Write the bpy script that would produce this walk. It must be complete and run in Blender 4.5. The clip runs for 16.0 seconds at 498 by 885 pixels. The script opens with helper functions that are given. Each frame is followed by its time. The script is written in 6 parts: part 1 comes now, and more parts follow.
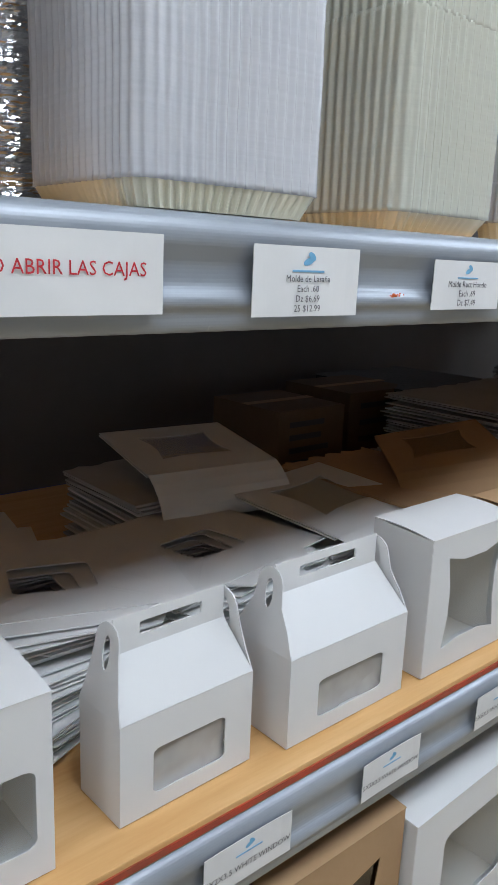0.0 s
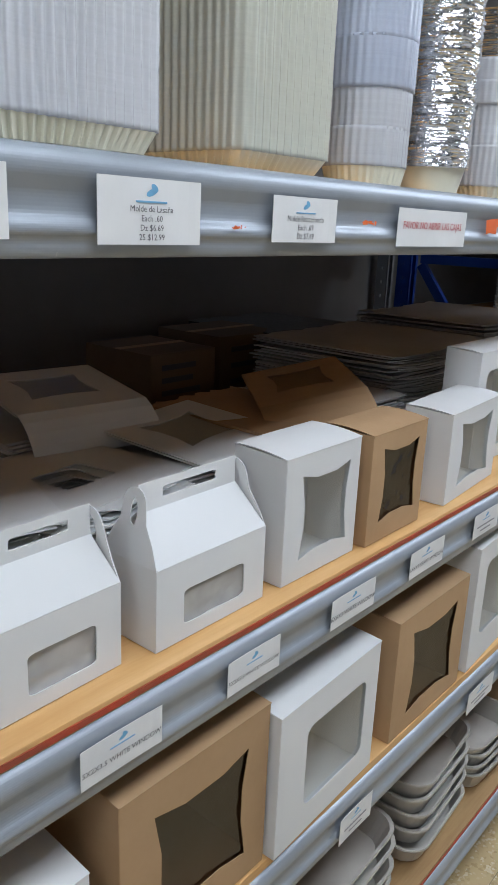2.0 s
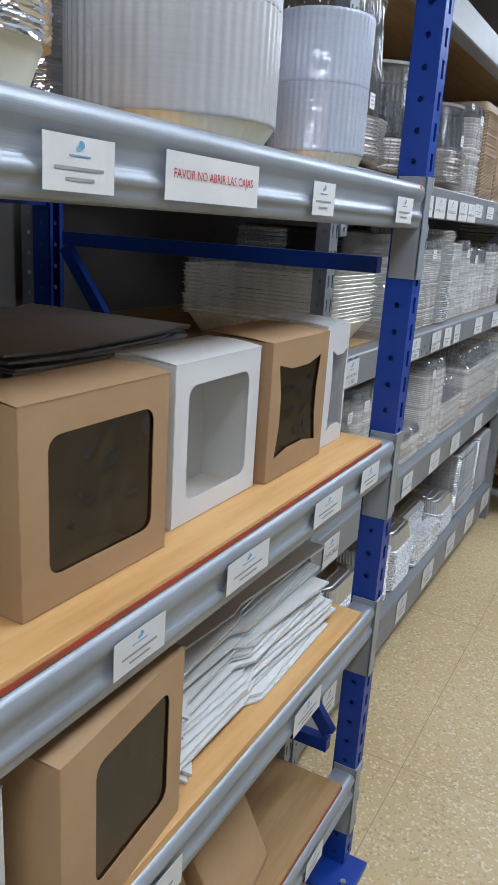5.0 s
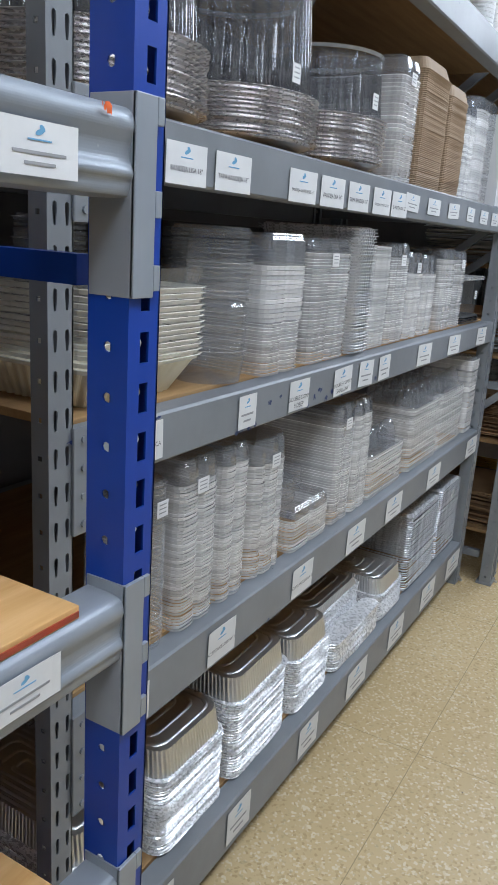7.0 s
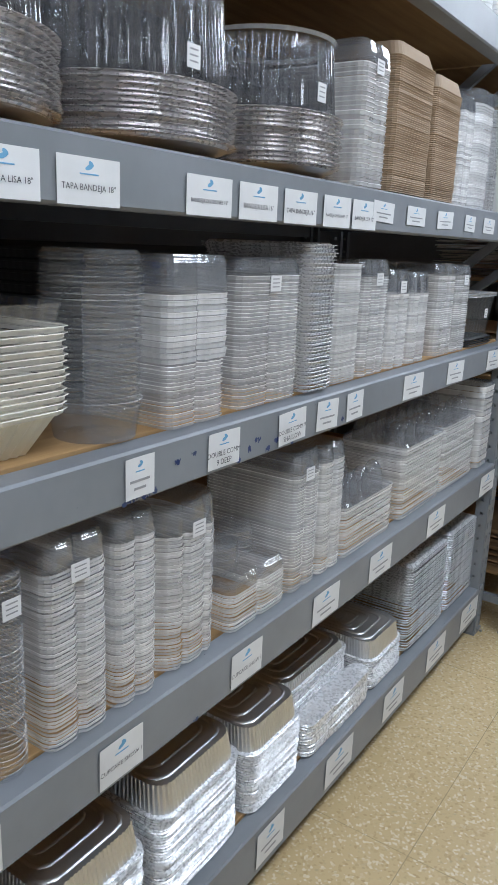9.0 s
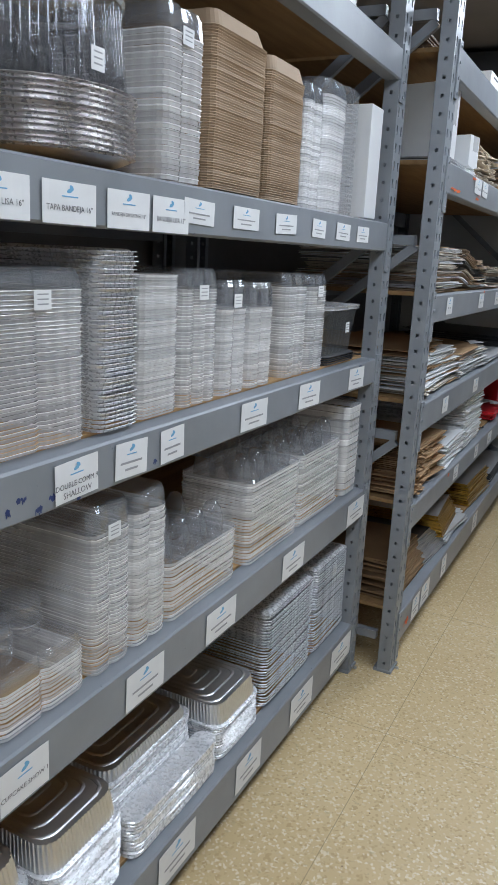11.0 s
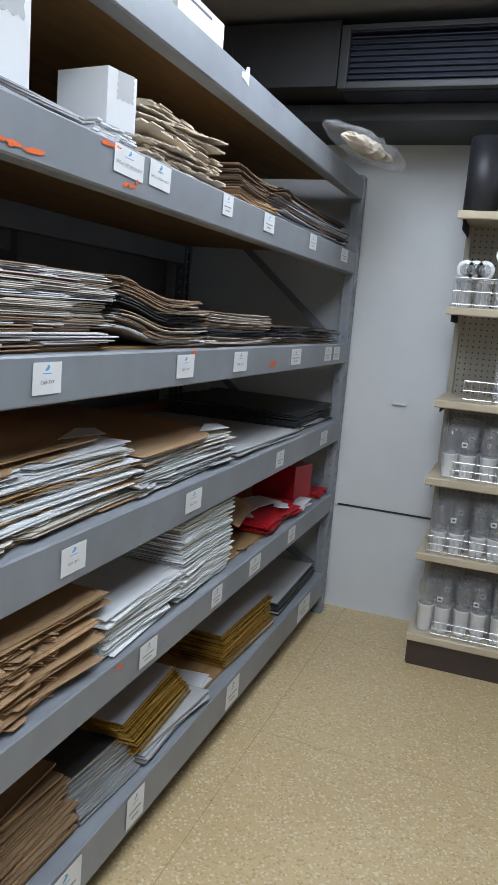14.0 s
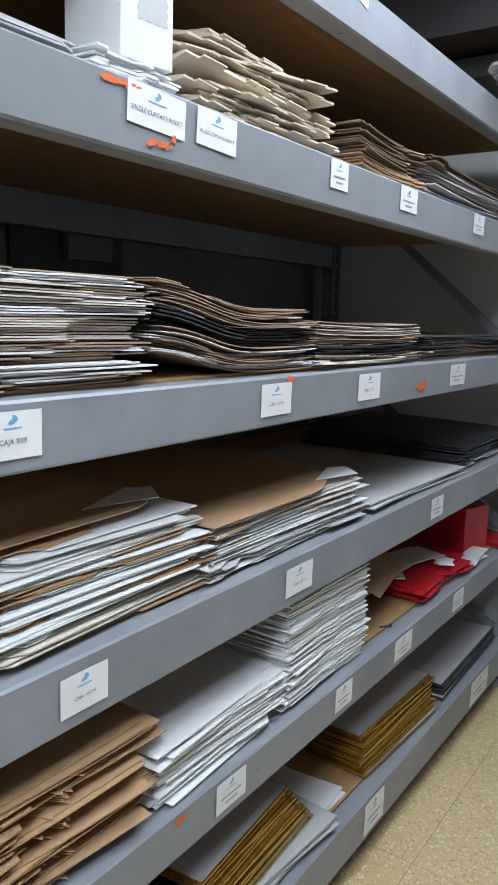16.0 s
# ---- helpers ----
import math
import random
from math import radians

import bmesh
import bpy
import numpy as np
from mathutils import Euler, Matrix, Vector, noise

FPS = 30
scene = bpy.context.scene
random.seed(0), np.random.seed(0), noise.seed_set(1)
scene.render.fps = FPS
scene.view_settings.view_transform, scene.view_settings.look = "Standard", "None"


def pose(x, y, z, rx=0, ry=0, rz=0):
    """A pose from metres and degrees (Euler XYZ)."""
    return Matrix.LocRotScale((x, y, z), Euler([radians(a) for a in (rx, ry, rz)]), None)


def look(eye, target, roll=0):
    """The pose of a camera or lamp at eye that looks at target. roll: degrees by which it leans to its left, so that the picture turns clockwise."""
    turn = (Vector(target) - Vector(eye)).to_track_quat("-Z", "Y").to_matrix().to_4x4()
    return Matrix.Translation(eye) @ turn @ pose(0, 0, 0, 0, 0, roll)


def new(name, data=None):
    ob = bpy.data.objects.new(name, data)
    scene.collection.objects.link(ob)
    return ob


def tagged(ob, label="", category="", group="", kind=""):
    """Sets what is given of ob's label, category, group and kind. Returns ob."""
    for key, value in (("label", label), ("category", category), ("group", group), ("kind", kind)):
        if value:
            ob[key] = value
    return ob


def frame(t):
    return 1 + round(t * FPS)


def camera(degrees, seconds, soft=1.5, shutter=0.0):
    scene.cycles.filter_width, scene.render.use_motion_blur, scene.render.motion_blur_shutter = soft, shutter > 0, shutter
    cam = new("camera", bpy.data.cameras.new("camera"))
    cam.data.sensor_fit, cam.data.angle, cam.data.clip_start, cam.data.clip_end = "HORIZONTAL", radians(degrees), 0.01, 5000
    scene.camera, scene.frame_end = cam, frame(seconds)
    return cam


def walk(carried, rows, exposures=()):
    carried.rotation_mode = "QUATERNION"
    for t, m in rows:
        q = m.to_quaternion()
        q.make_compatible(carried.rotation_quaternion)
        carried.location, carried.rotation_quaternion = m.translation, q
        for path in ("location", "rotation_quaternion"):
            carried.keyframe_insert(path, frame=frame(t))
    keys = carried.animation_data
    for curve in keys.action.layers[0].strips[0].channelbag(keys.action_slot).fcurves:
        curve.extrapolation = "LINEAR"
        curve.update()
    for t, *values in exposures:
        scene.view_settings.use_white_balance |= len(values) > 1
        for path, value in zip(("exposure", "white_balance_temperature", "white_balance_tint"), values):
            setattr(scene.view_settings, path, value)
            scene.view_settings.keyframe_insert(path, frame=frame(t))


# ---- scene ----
cam = camera(36.5, 16.0, soft=1.25)
PATH = [
    (0, (0.389, 0.471, 1.469), (-1.08, 1.747, 1.008), 2.2),
    (0.5, (0.394, 0.452, 1.464), (-1.015, 1.787, 0.982), 2.4),
    (1, (0.414, 0.43, 1.456), (-0.928, 1.823, 0.95), 2.4),
    (1.5, (0.428, 0.418, 1.456), (-0.859, 1.853, 0.923), 2.1),
    (2, (0.448, 0.452, 1.454), (-0.788, 1.921, 0.893), 2.4),
    (2.5, (0.484, 0.612, 1.444), (-0.702, 2.129, 0.902), 2.4),
    (3, (0.506, 0.803, 1.438), (-0.59, 2.394, 0.921), 2.3),
    (3.5, (0.426, 0.949, 1.439), (-0.543, 2.616, 0.905), 2.7),
    (4, (0.378, 1.078, 1.429), (-0.51, 2.782, 0.877), 3.0),
    (4.2, (0.39, 1.161, 1.417), (-0.482, 2.873, 0.861), 3.0),
    (6.3, (0.426, 2.02, 1.419), (-0.557, 3.67, 0.861), 4.6),
    (6.5, (0.451, 2.106, 1.41), (-0.537, 3.754, 0.855), 4.5),
    (7, (0.448, 2.305, 1.4), (-0.502, 3.983, 0.867), 3.8),
    (7.5, (0.38, 2.481, 1.428), (-0.549, 4.18, 0.93), 2.1),
    (8, (0.367, 2.571, 1.424), (-0.619, 4.243, 0.942), 0.8),
    (8.2, (0.39, 2.612, 1.423), (-0.637, 4.258, 0.936), 0.6),
    (10.3, (0.564, 2.75, 1.411), (-0.51, 4.357, 0.895), 3.2),
    (10.5, (0.552, 2.807, 1.402), (-0.458, 4.459, 0.9), 3.2),
    (11, (0.509, 3.03, 1.434), (-0.359, 4.765, 0.949), 2.9),
    (11.5, (0.54, 3.248, 1.415), (-0.215, 5.045, 0.964), 2.4),
    (12, (0.616, 3.517, 1.43), (-0.044, 5.35, 0.978), 2.6),
    (12.5, (0.629, 3.808, 1.418), (0.08, 5.68, 0.978), 2.4),
    (13, (0.642, 4.108, 1.411), (0.134, 5.998, 0.996), 3.3),
    (13.5, (0.735, 4.381, 1.425), (0.158, 6.257, 1.038), 4.8),
    (14, (0.714, 4.591, 1.435), (0.049, 6.446, 1.098), 4.7),
    (14.5, (0.647, 4.807, 1.47), (-0.186, 6.599, 1.163), 4.5),
    (15, (0.633, 4.99, 1.478), (-0.355, 6.706, 1.194), 3.8),
    (15.5, (0.658, 5.12, 1.468), (-0.431, 6.769, 1.163), 2.7),
    (16, (0.642, 5.164, 1.44), (-0.473, 6.79, 1.107), 1.7),
]
walk(cam, [(t, look(eye, target, roll)) for t, eye, target, roll in PATH], exposures=[(0, 0.0), (8.2, 0.0), (10.3, 0.05), (11.5, -0.12), (12.5, -0.12), (13.2, 0.0), (14, 0.14), (14.6, 0.28), (16, 0.42)])

# ---- light: flat panels in the ceiling over the aisle ----
CEIL = 2.60
world = bpy.data.worlds.new("world")
world.use_nodes = True
world.node_tree.nodes["Background"].inputs[0].default_value = (0.75, 0.82, 1.0, 1)
world.node_tree.nodes["Background"].inputs[1].default_value = 0.02
scene.world = world
PANELS = [(0.30, 6.66, 16.0), (0.80, 4.9, 25.0), (0.74, 2.9, 17.0), (0.74, 0.9, 11.5), (0.8, -0.9, 6.0)]
for px, py, watts in PANELS:
    lamp = bpy.data.lights.new("panel_lamp", "AREA")
    lamp.shape, lamp.size, lamp.size_y, lamp.energy = "RECTANGLE", 0.55, 1.15, watts
    lamp.color = (0.66, 0.795, 1.0)
    lo = new("panel_lamp", lamp)
    lo.matrix_world = pose(px, py, CEIL - 0.03)

# ---- materials ----
def nodes_of(name):
    m = bpy.data.materials.new(name)
    m.use_nodes = True
    nt = m.node_tree
    return m, nt, nt.nodes["Principled BSDF"]


def mixed(nt, fac, a, b):
    n = nt.nodes.new("ShaderNodeMix")
    n.data_type = "RGBA"
    n.inputs[6].default_value, n.inputs[7].default_value = (*a, 1), (*b, 1)
    nt.links.new(fac, n.inputs[0])
    return n.outputs[2]


def noise_of(nt, scale, detail=4.0, stretch=None, rough=0.6):
    co = nt.nodes.new("ShaderNodeTexCoord")
    out = co.outputs["Object"]
    if stretch:
        mp = nt.nodes.new("ShaderNodeMapping")
        mp.inputs["Scale"].default_value = stretch
        nt.links.new(out, mp.inputs[0])
        out = mp.outputs[0]
    n = nt.nodes.new("ShaderNodeTexNoise")
    n.inputs["Scale"].default_value, n.inputs["Detail"].default_value = scale, detail
    n.inputs["Roughness"].default_value = rough
    nt.links.new(out, n.inputs["Vector"])
    return n.outputs["Fac"]


def ramp(nt, fac, lo, hi):
    n = nt.nodes.new("ShaderNodeMapRange")
    n.inputs["From Min"].default_value, n.inputs["From Max"].default_value = lo, hi
    nt.links.new(fac, n.inputs["Value"])
    return n.outputs["Result"]


def bumped(nt, bsdf, height, strength, distance=0.002):
    b = nt.nodes.new("ShaderNodeBump")
    b.inputs["Strength"].default_value, b.inputs["Distance"].default_value = strength, distance
    nt.links.new(height, b.inputs["Height"])
    nt.links.new(b.outputs[0], bsdf.inputs["Normal"])


def surface(name, a, b, rough=0.6, metal=0.0, scale=6.0, fine=90.0, bump=0.15, stretch=None, vary=0.0, lo=0.35, hi=0.65):
    """Two tones by a slow noise, a fine grain in relief and gloss, and a small change from object to object."""
    m, nt, p = nodes_of(name)
    slow, quick = noise_of(nt, scale, 5.0, stretch), noise_of(nt, fine, 3.0, stretch)
    col = mixed(nt, ramp(nt, slow, lo, hi), a, b)
    if vary:
        info = nt.nodes.new("ShaderNodeObjectInfo")
        hsv = nt.nodes.new("ShaderNodeHueSaturation")
        nt.links.new(col, hsv.inputs["Color"])
        mr = nt.nodes.new("ShaderNodeMapRange")
        mr.inputs["To Min"].default_value, mr.inputs["To Max"].default_value = 1 - vary, 1 + vary
        nt.links.new(info.outputs["Random"], mr.inputs["Value"])
        nt.links.new(mr.outputs[0], hsv.inputs["Value"])
        col = hsv.outputs[0]
    nt.links.new(col, p.inputs["Base Color"])
    p.inputs["Metallic"].default_value = metal
    mr = nt.nodes.new("ShaderNodeMapRange")
    mr.inputs["To Min"].default_value, mr.inputs["To Max"].default_value = rough - 0.1, rough + 0.1
    nt.links.new(quick, mr.inputs["Value"])
    nt.links.new(mr.outputs[0], p.inputs["Roughness"])
    if bump:
        bumped(nt, p, quick, bump)
    return m


def clear_plastic(name, tint, opacity, rough=0.18, fine=60.0, streak=None, spread=0.0):
    """Thin moulded film: part lets light straight through, the rest is a glossy pale sheet."""
    m, nt, p = nodes_of(name)
    grain = noise_of(nt, fine, 2.0, streak)
    nt.links.new(mixed(nt, ramp(nt, grain, 0.3, 0.7), tuple(c * (0.975 if streak and streak[2] > 1 else 0.85) for c in tint), tuple(min(1, c * (1.03 if streak and streak[2] > 1 else 1.1)) for c in tint)), p.inputs["Base Color"])
    p.inputs["Roughness"].default_value = rough
    p.inputs["Specular IOR Level"].default_value = 0.8
    tr = nt.nodes.new("ShaderNodeBsdfTransparent")
    mx = nt.nodes.new("ShaderNodeMixShader")
    mx.inputs[0].default_value = opacity
    if spread:
        info, mr = nt.nodes.new("ShaderNodeObjectInfo"), nt.nodes.new("ShaderNodeMapRange")
        mr.inputs["To Min"].default_value, mr.inputs["To Max"].default_value = opacity - spread, min(1.0, opacity + spread)
        nt.links.new(info.outputs["Random"], mr.inputs["Value"])
        nt.links.new(mr.outputs[0], mx.inputs[0])
    nt.links.new(tr.outputs[0], mx.inputs[1])
    nt.links.new(p.outputs[0], mx.inputs[2])
    nt.links.new(mx.outputs[0], nt.nodes["Material Output"].inputs["Surface"])
    bumped(nt, p, grain, 0.06 if streak and streak[2] > 1 else 0.2, 0.001)
    return m


def clear_gloss(name, tint, rough, haze, most=0.55):
    """Clear rigid plastic: light goes through, edges and flutes mirror the lamps, a little haze."""
    m, nt, p = nodes_of(name)
    tr = nt.nodes.new("ShaderNodeBsdfTransparent")
    tr.inputs[0].default_value = (*tint, 1)
    p.inputs["Base Color"].default_value = (0.8, 0.82, 0.85, 1)
    p.inputs["Roughness"].default_value = 0.3
    gl = nt.nodes.new("ShaderNodeBsdfGlossy")
    gl.inputs["Roughness"].default_value = rough
    lw = nt.nodes.new("ShaderNodeLayerWeight")
    lw.inputs["Blend"].default_value = 0.25
    fr = nt.nodes.new("ShaderNodeMapRange")
    fr.inputs["To Min"].default_value, fr.inputs["To Max"].default_value = 0.05, most
    nt.links.new(lw.outputs["Facing"], fr.inputs["Value"])
    a, b = nt.nodes.new("ShaderNodeMixShader"), nt.nodes.new("ShaderNodeMixShader")
    a.inputs[0].default_value = haze
    nt.links.new(tr.outputs[0], a.inputs[1])
    nt.links.new(p.outputs[0], a.inputs[2])
    nt.links.new(fr.outputs[0], b.inputs[0])
    nt.links.new(a.outputs[0], b.inputs[1])
    nt.links.new(gl.outputs[0], b.inputs[2])
    nt.links.new(b.outputs[0], nt.nodes["Material Output"].inputs["Surface"])
    bump = nt.nodes.new("ShaderNodeBump")
    bump.inputs["Strength"].default_value, bump.inputs["Distance"].default_value = 0.25, 0.001
    nt.links.new(noise_of(nt, 40.0, 2.0), bump.inputs["Height"])
    nt.links.new(bump.outputs[0], gl.inputs["Normal"])
    return m


def foil(name, tone, scale, strength, rough=0.22):
    m, nt, p = nodes_of(name)
    n1, n2 = noise_of(nt, scale * 0.7, 3.0, (1, 1, 4)), noise_of(nt, 8.0, 3.0)
    nt.links.new(mixed(nt, n2, tuple(c * 0.8 for c in tone), tone), p.inputs["Base Color"])
    p.inputs["Metallic"].default_value, p.inputs["Roughness"].default_value = 0.95, rough
    bumped(nt, p, n1, strength, 0.005)
    return m


def wood(name, a, b, rough=0.55):
    m, nt, p = nodes_of(name)
    grain = noise_of(nt, 3.0, 6.0, (14, 1.2, 14), 0.65)
    fine = noise_of(nt, 30.0, 3.0, (10, 0.6, 10))
    nt.links.new(mixed(nt, ramp(nt, grain, 0.32, 0.7), a, b), p.inputs["Base Color"])
    p.inputs["Roughness"].default_value = rough
    bumped(nt, p, fine, 0.2)
    return m


def painted_metal(name, a, chip, rough=0.4, amount=0.68, metal=0.0):
    """Shop paint with faint blotches and small chips down to another tone."""
    m, nt, p = nodes_of(name)
    blot, chips = noise_of(nt, 5.0, 4.0), noise_of(nt, 38.0, 5.0)
    base = mixed(nt, ramp(nt, blot, 0.3, 0.7), tuple(c * 0.86 for c in a), tuple(c * 1.08 for c in a))
    n = nt.nodes.new("ShaderNodeMix")
    n.data_type = "RGBA"
    n.inputs[7].default_value = (*chip, 1)
    nt.links.new(base, n.inputs[6])
    nt.links.new(ramp(nt, chips, amount, amount + 0.03), n.inputs[0])
    nt.links.new(n.outputs[2], p.inputs["Base Color"])
    p.inputs["Roughness"].default_value, p.inputs["Metallic"].default_value = rough, metal
    bumped(nt, p, chips, 0.12)
    return m


M = {}
M["galv"] = painted_metal("grey_beam_enamel", (0.33, 0.36, 0.40), (0.44, 0.46, 0.48), 0.42, 0.72, 0.35)
M["blue"] = painted_metal("blue_rack_enamel", (0.003, 0.043, 0.31), (0.02, 0.07, 0.31), 0.42, 0.72)
M["grey"] = painted_metal("grey_rack_enamel", (0.228, 0.242, 0.262), (0.07, 0.08, 0.11), 0.42, 0.72)
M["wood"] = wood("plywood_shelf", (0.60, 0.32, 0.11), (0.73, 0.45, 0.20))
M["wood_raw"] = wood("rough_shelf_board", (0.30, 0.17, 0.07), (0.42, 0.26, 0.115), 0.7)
M["red_edge"] = surface("red_painted_edge", (0.45, 0.05, 0.02), (0.30, 0.06, 0.03), 0.5, scale=20)
M["white_card"] = surface("white_card", (0.88, 0.88, 0.885), (0.83, 0.835, 0.84), 0.5, scale=4, fine=160, bump=0.05, vary=0.03)
def thin_card(m, amount):
    """Lets some light soak through a thin card."""
    nt = m.node_tree
    p, tl, mx = nt.nodes["Principled BSDF"], nt.nodes.new("ShaderNodeBsdfTranslucent"), nt.nodes.new("ShaderNodeMixShader")
    tl.inputs[0].default_value = (0.86, 0.86, 0.84, 1)
    mx.inputs[0].default_value = amount
    nt.links.new(p.outputs[0], mx.inputs[1])
    nt.links.new(tl.outputs[0], mx.inputs[2])
    nt.links.new(mx.outputs[0], nt.nodes["Material Output"].inputs["Surface"])


thin_card(M["white_card"], 0.24)
M["kraft"] = surface("kraft_card", (0.44, 0.28, 0.152), (0.385, 0.238, 0.124), 0.62, scale=5, fine=140, bump=0.08, vary=0.08)
M["kraft_pulp"] = surface("brown_tray_board", (0.37, 0.265, 0.175), (0.32, 0.225, 0.145), 0.65, scale=5, fine=140, bump=0.08)
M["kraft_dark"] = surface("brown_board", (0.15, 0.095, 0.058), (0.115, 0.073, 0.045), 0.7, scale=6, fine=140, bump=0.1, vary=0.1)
M["corrugated"] = surface("brown_corrugated_board", (0.27, 0.165, 0.085), (0.20, 0.12, 0.06), 0.7, scale=6, fine=140, bump=0.1, vary=0.15)
M["cream_board"] = surface("cream_box_board", (0.66, 0.60, 0.52), (0.58, 0.52, 0.44), 0.6, scale=5, fine=140, bump=0.06, vary=0.12)
M["grey_board"] = surface("grey_board", (0.46, 0.46, 0.46), (0.39, 0.39, 0.39), 0.6, scale=5, fine=120, bump=0.06, vary=0.08)
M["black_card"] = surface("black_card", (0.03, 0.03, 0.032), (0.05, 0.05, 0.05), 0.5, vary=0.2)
M["red_card"] = surface("red_card", (0.50, 0.012, 0.02), (0.42, 0.01, 0.018), 0.35, scale=5, bump=0.04)
M["gold_card"] = surface("gold_foil_edge", (0.62, 0.40, 0.08), (0.45, 0.27, 0.05), 0.3, 0.9, scale=30, vary=0.15)
M["silver_card"] = surface("silver_foil_board", (0.60, 0.60, 0.62), (0.50, 0.50, 0.52), 0.32, 0.8, scale=10, vary=0.1)
M["paper"] = surface("label_paper", (0.74, 0.74, 0.74), (0.69, 0.69, 0.69), 0.6, scale=10, fine=200, bump=0.03)
M["ink"] = surface("dark_ink", (0.05, 0.05, 0.06), (0.07, 0.07, 0.08), 0.6, bump=0)
M["ink_grey"] = surface("faded_ink", (0.27, 0.27, 0.28), (0.34, 0.34, 0.35), 0.6, bump=0)
M["ink_red"] = surface("red_ink", (0.55, 0.02, 0.03), (0.48, 0.02, 0.03), 0.6, bump=0)
M["ink_blue"] = surface("blue_ink", (0.13, 0.36, 0.58), (0.20, 0.44, 0.64), 0.6, bump=0)
M["blue_chip"] = surface("blue_chipped_paint", (0.02, 0.04, 0.16), (0.03, 0.05, 0.12), 0.5, bump=0)
M["orange"] = surface("orange_spray_mark", (0.82, 0.16, 0.03), (0.72, 0.12, 0.025), 0.6, bump=0.1)
M["film"] = clear_gloss("window_film", (0.96, 0.97, 0.96), 0.06, 0.03, 0.4)
M["hazy_film"] = clear_plastic("hazy_window_film", (0.80, 0.77, 0.73), 0.5, 0.12, 25)
# clear film, tinted dark to stand in for the shade inside kraft boxes
M["kraft_film"] = clear_gloss("shade_tinted_window_film", (0.36, 0.30, 0.26), 0.05, 0.0, 0.30)
M["clear"] = clear_plastic("clear_lid_plastic", (0.95, 0.945, 0.94), 0.42, 0.08, 60.0, (1, 1, 0.06), 0.10)
M["clear_dim"] = clear_gloss("clear_tub_plastic", (0.91, 0.915, 0.93), 0.09, 0.08)
M["dome"] = clear_gloss("clear_dome_plastic", (0.93, 0.93, 0.94), 0.05, 0.035, 0.8)
M["pulp_tray"] = surface("grey_pulp_trays", (0.50, 0.47, 0.43), (0.42, 0.395, 0.36), 0.45, scale=9, fine=110, bump=0.1, vary=0.06)
M["frost"] = clear_plastic("frosted_lid_plastic", (0.75, 0.76, 0.80), 0.66, 0.24, 9.0, (1, 1, 45))
M["frost_clear"] = clear_plastic("clear_box_plastic", (0.96, 0.955, 0.95), 0.62, 0.10, 60.0, (1, 1, 0.06), 0.16)
M["rim"] = clear_plastic("white_plastic_rim", (0.97, 0.965, 0.96), 0.66, 0.08, 60.0, (1, 1, 0.06), 0.34)
M["rim_clear"] = clear_plastic("clear_plastic_rim", (0.93, 0.935, 0.95), 0.15, 0.06, 60.0, (1, 1, 0.06), 0.16)
M["frost_cream"] = clear_plastic("cream_lid_plastic", (0.76, 0.76, 0.65), 0.62, 0.24, 9.0, (1, 1, 45))
M["tray_cream"] = clear_plastic("cream_catering_plastic", (0.90, 0.87, 0.79), 0.74, 0.14, 30.0, (1, 1, 0.1))
M["frost_blue"] = clear_plastic("bluish_lid_plastic", (0.66, 0.72, 0.86), 0.58, 0.22, 9.0, (1, 1, 45))
M["cream"] = surface("cream_tray_base", (0.82, 0.77, 0.61), (0.76, 0.70, 0.53), 0.35, scale=14, fine=60)
M["bag"] = clear_plastic("polythene_bag", (0.72, 0.73, 0.75), 0.13, 0.12, 18)
M["foil"] = foil("crinkled_foil", (0.92, 0.92, 0.93), 45.0, 0.25, 0.10)
M["foil_smooth"] = foil("pressed_foil", (0.80, 0.80, 0.80), 25.0, 0.25, 0.36)
M["foil_edge"] = surface("bright_foil_edges", (0.84, 0.84, 0.85), (0.66, 0.66, 0.67), 0.28, 0.40, scale=40, fine=120, bump=0.3)
M["plate"] = surface("grey_tray_rims", (0.80, 0.77, 0.76), (0.66, 0.63, 0.62), 0.28, 0.6, scale=20, bump=0)
M["white_cup"] = surface("white_foam_cup", (0.82, 0.82, 0.81), (0.76, 0.76, 0.75), 0.5, scale=6, bump=0.05, vary=0.03)
M["wall"] = surface("painted_wall", (0.66, 0.67, 0.67), (0.60, 0.61, 0.615), 0.6, scale=1.6, fine=45, bump=0.25)
# rear wall's base colour is lowered to stand in for shade behind the racks
M["wall_back"] = surface("shaded_grey_wall", (0.21, 0.20, 0.195), (0.16, 0.152, 0.148), 0.7, scale=2, fine=45, bump=0.2)
M["ceiling"] = surface("ceiling_paint", (0.19, 0.194, 0.202), (0.155, 0.16, 0.168), 0.8, scale=2, fine=60, bump=0.2)
M["vent"] = surface("dark_louvre", (0.010, 0.013, 0.028), (0.015, 0.019, 0.036), 0.75, scale=8)
M["duct"] = surface("duct_paint", (0.028, 0.029, 0.031), (0.021, 0.022, 0.024), 0.55, scale=3)
M["tan"] = surface("tan_shelf_enamel", (0.52, 0.44, 0.31), (0.46, 0.385, 0.27), 0.45, scale=5)
M["brown"] = surface("brown_kick_panel", (0.045, 0.03, 0.025), (0.06, 0.042, 0.033), 0.4)
M["peg"] = surface("beige_pegboard", (0.40, 0.37, 0.30), (0.35, 0.32, 0.26), 0.6)
M["wire"] = surface("chrome_wire", (0.62, 0.62, 0.62), (0.52, 0.52, 0.52), 0.3, 0.9)
M["black"] = surface("black_roll", (0.02, 0.02, 0.024), (0.03, 0.03, 0.035), 0.5)
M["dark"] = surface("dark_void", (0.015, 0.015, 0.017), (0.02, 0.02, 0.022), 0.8)


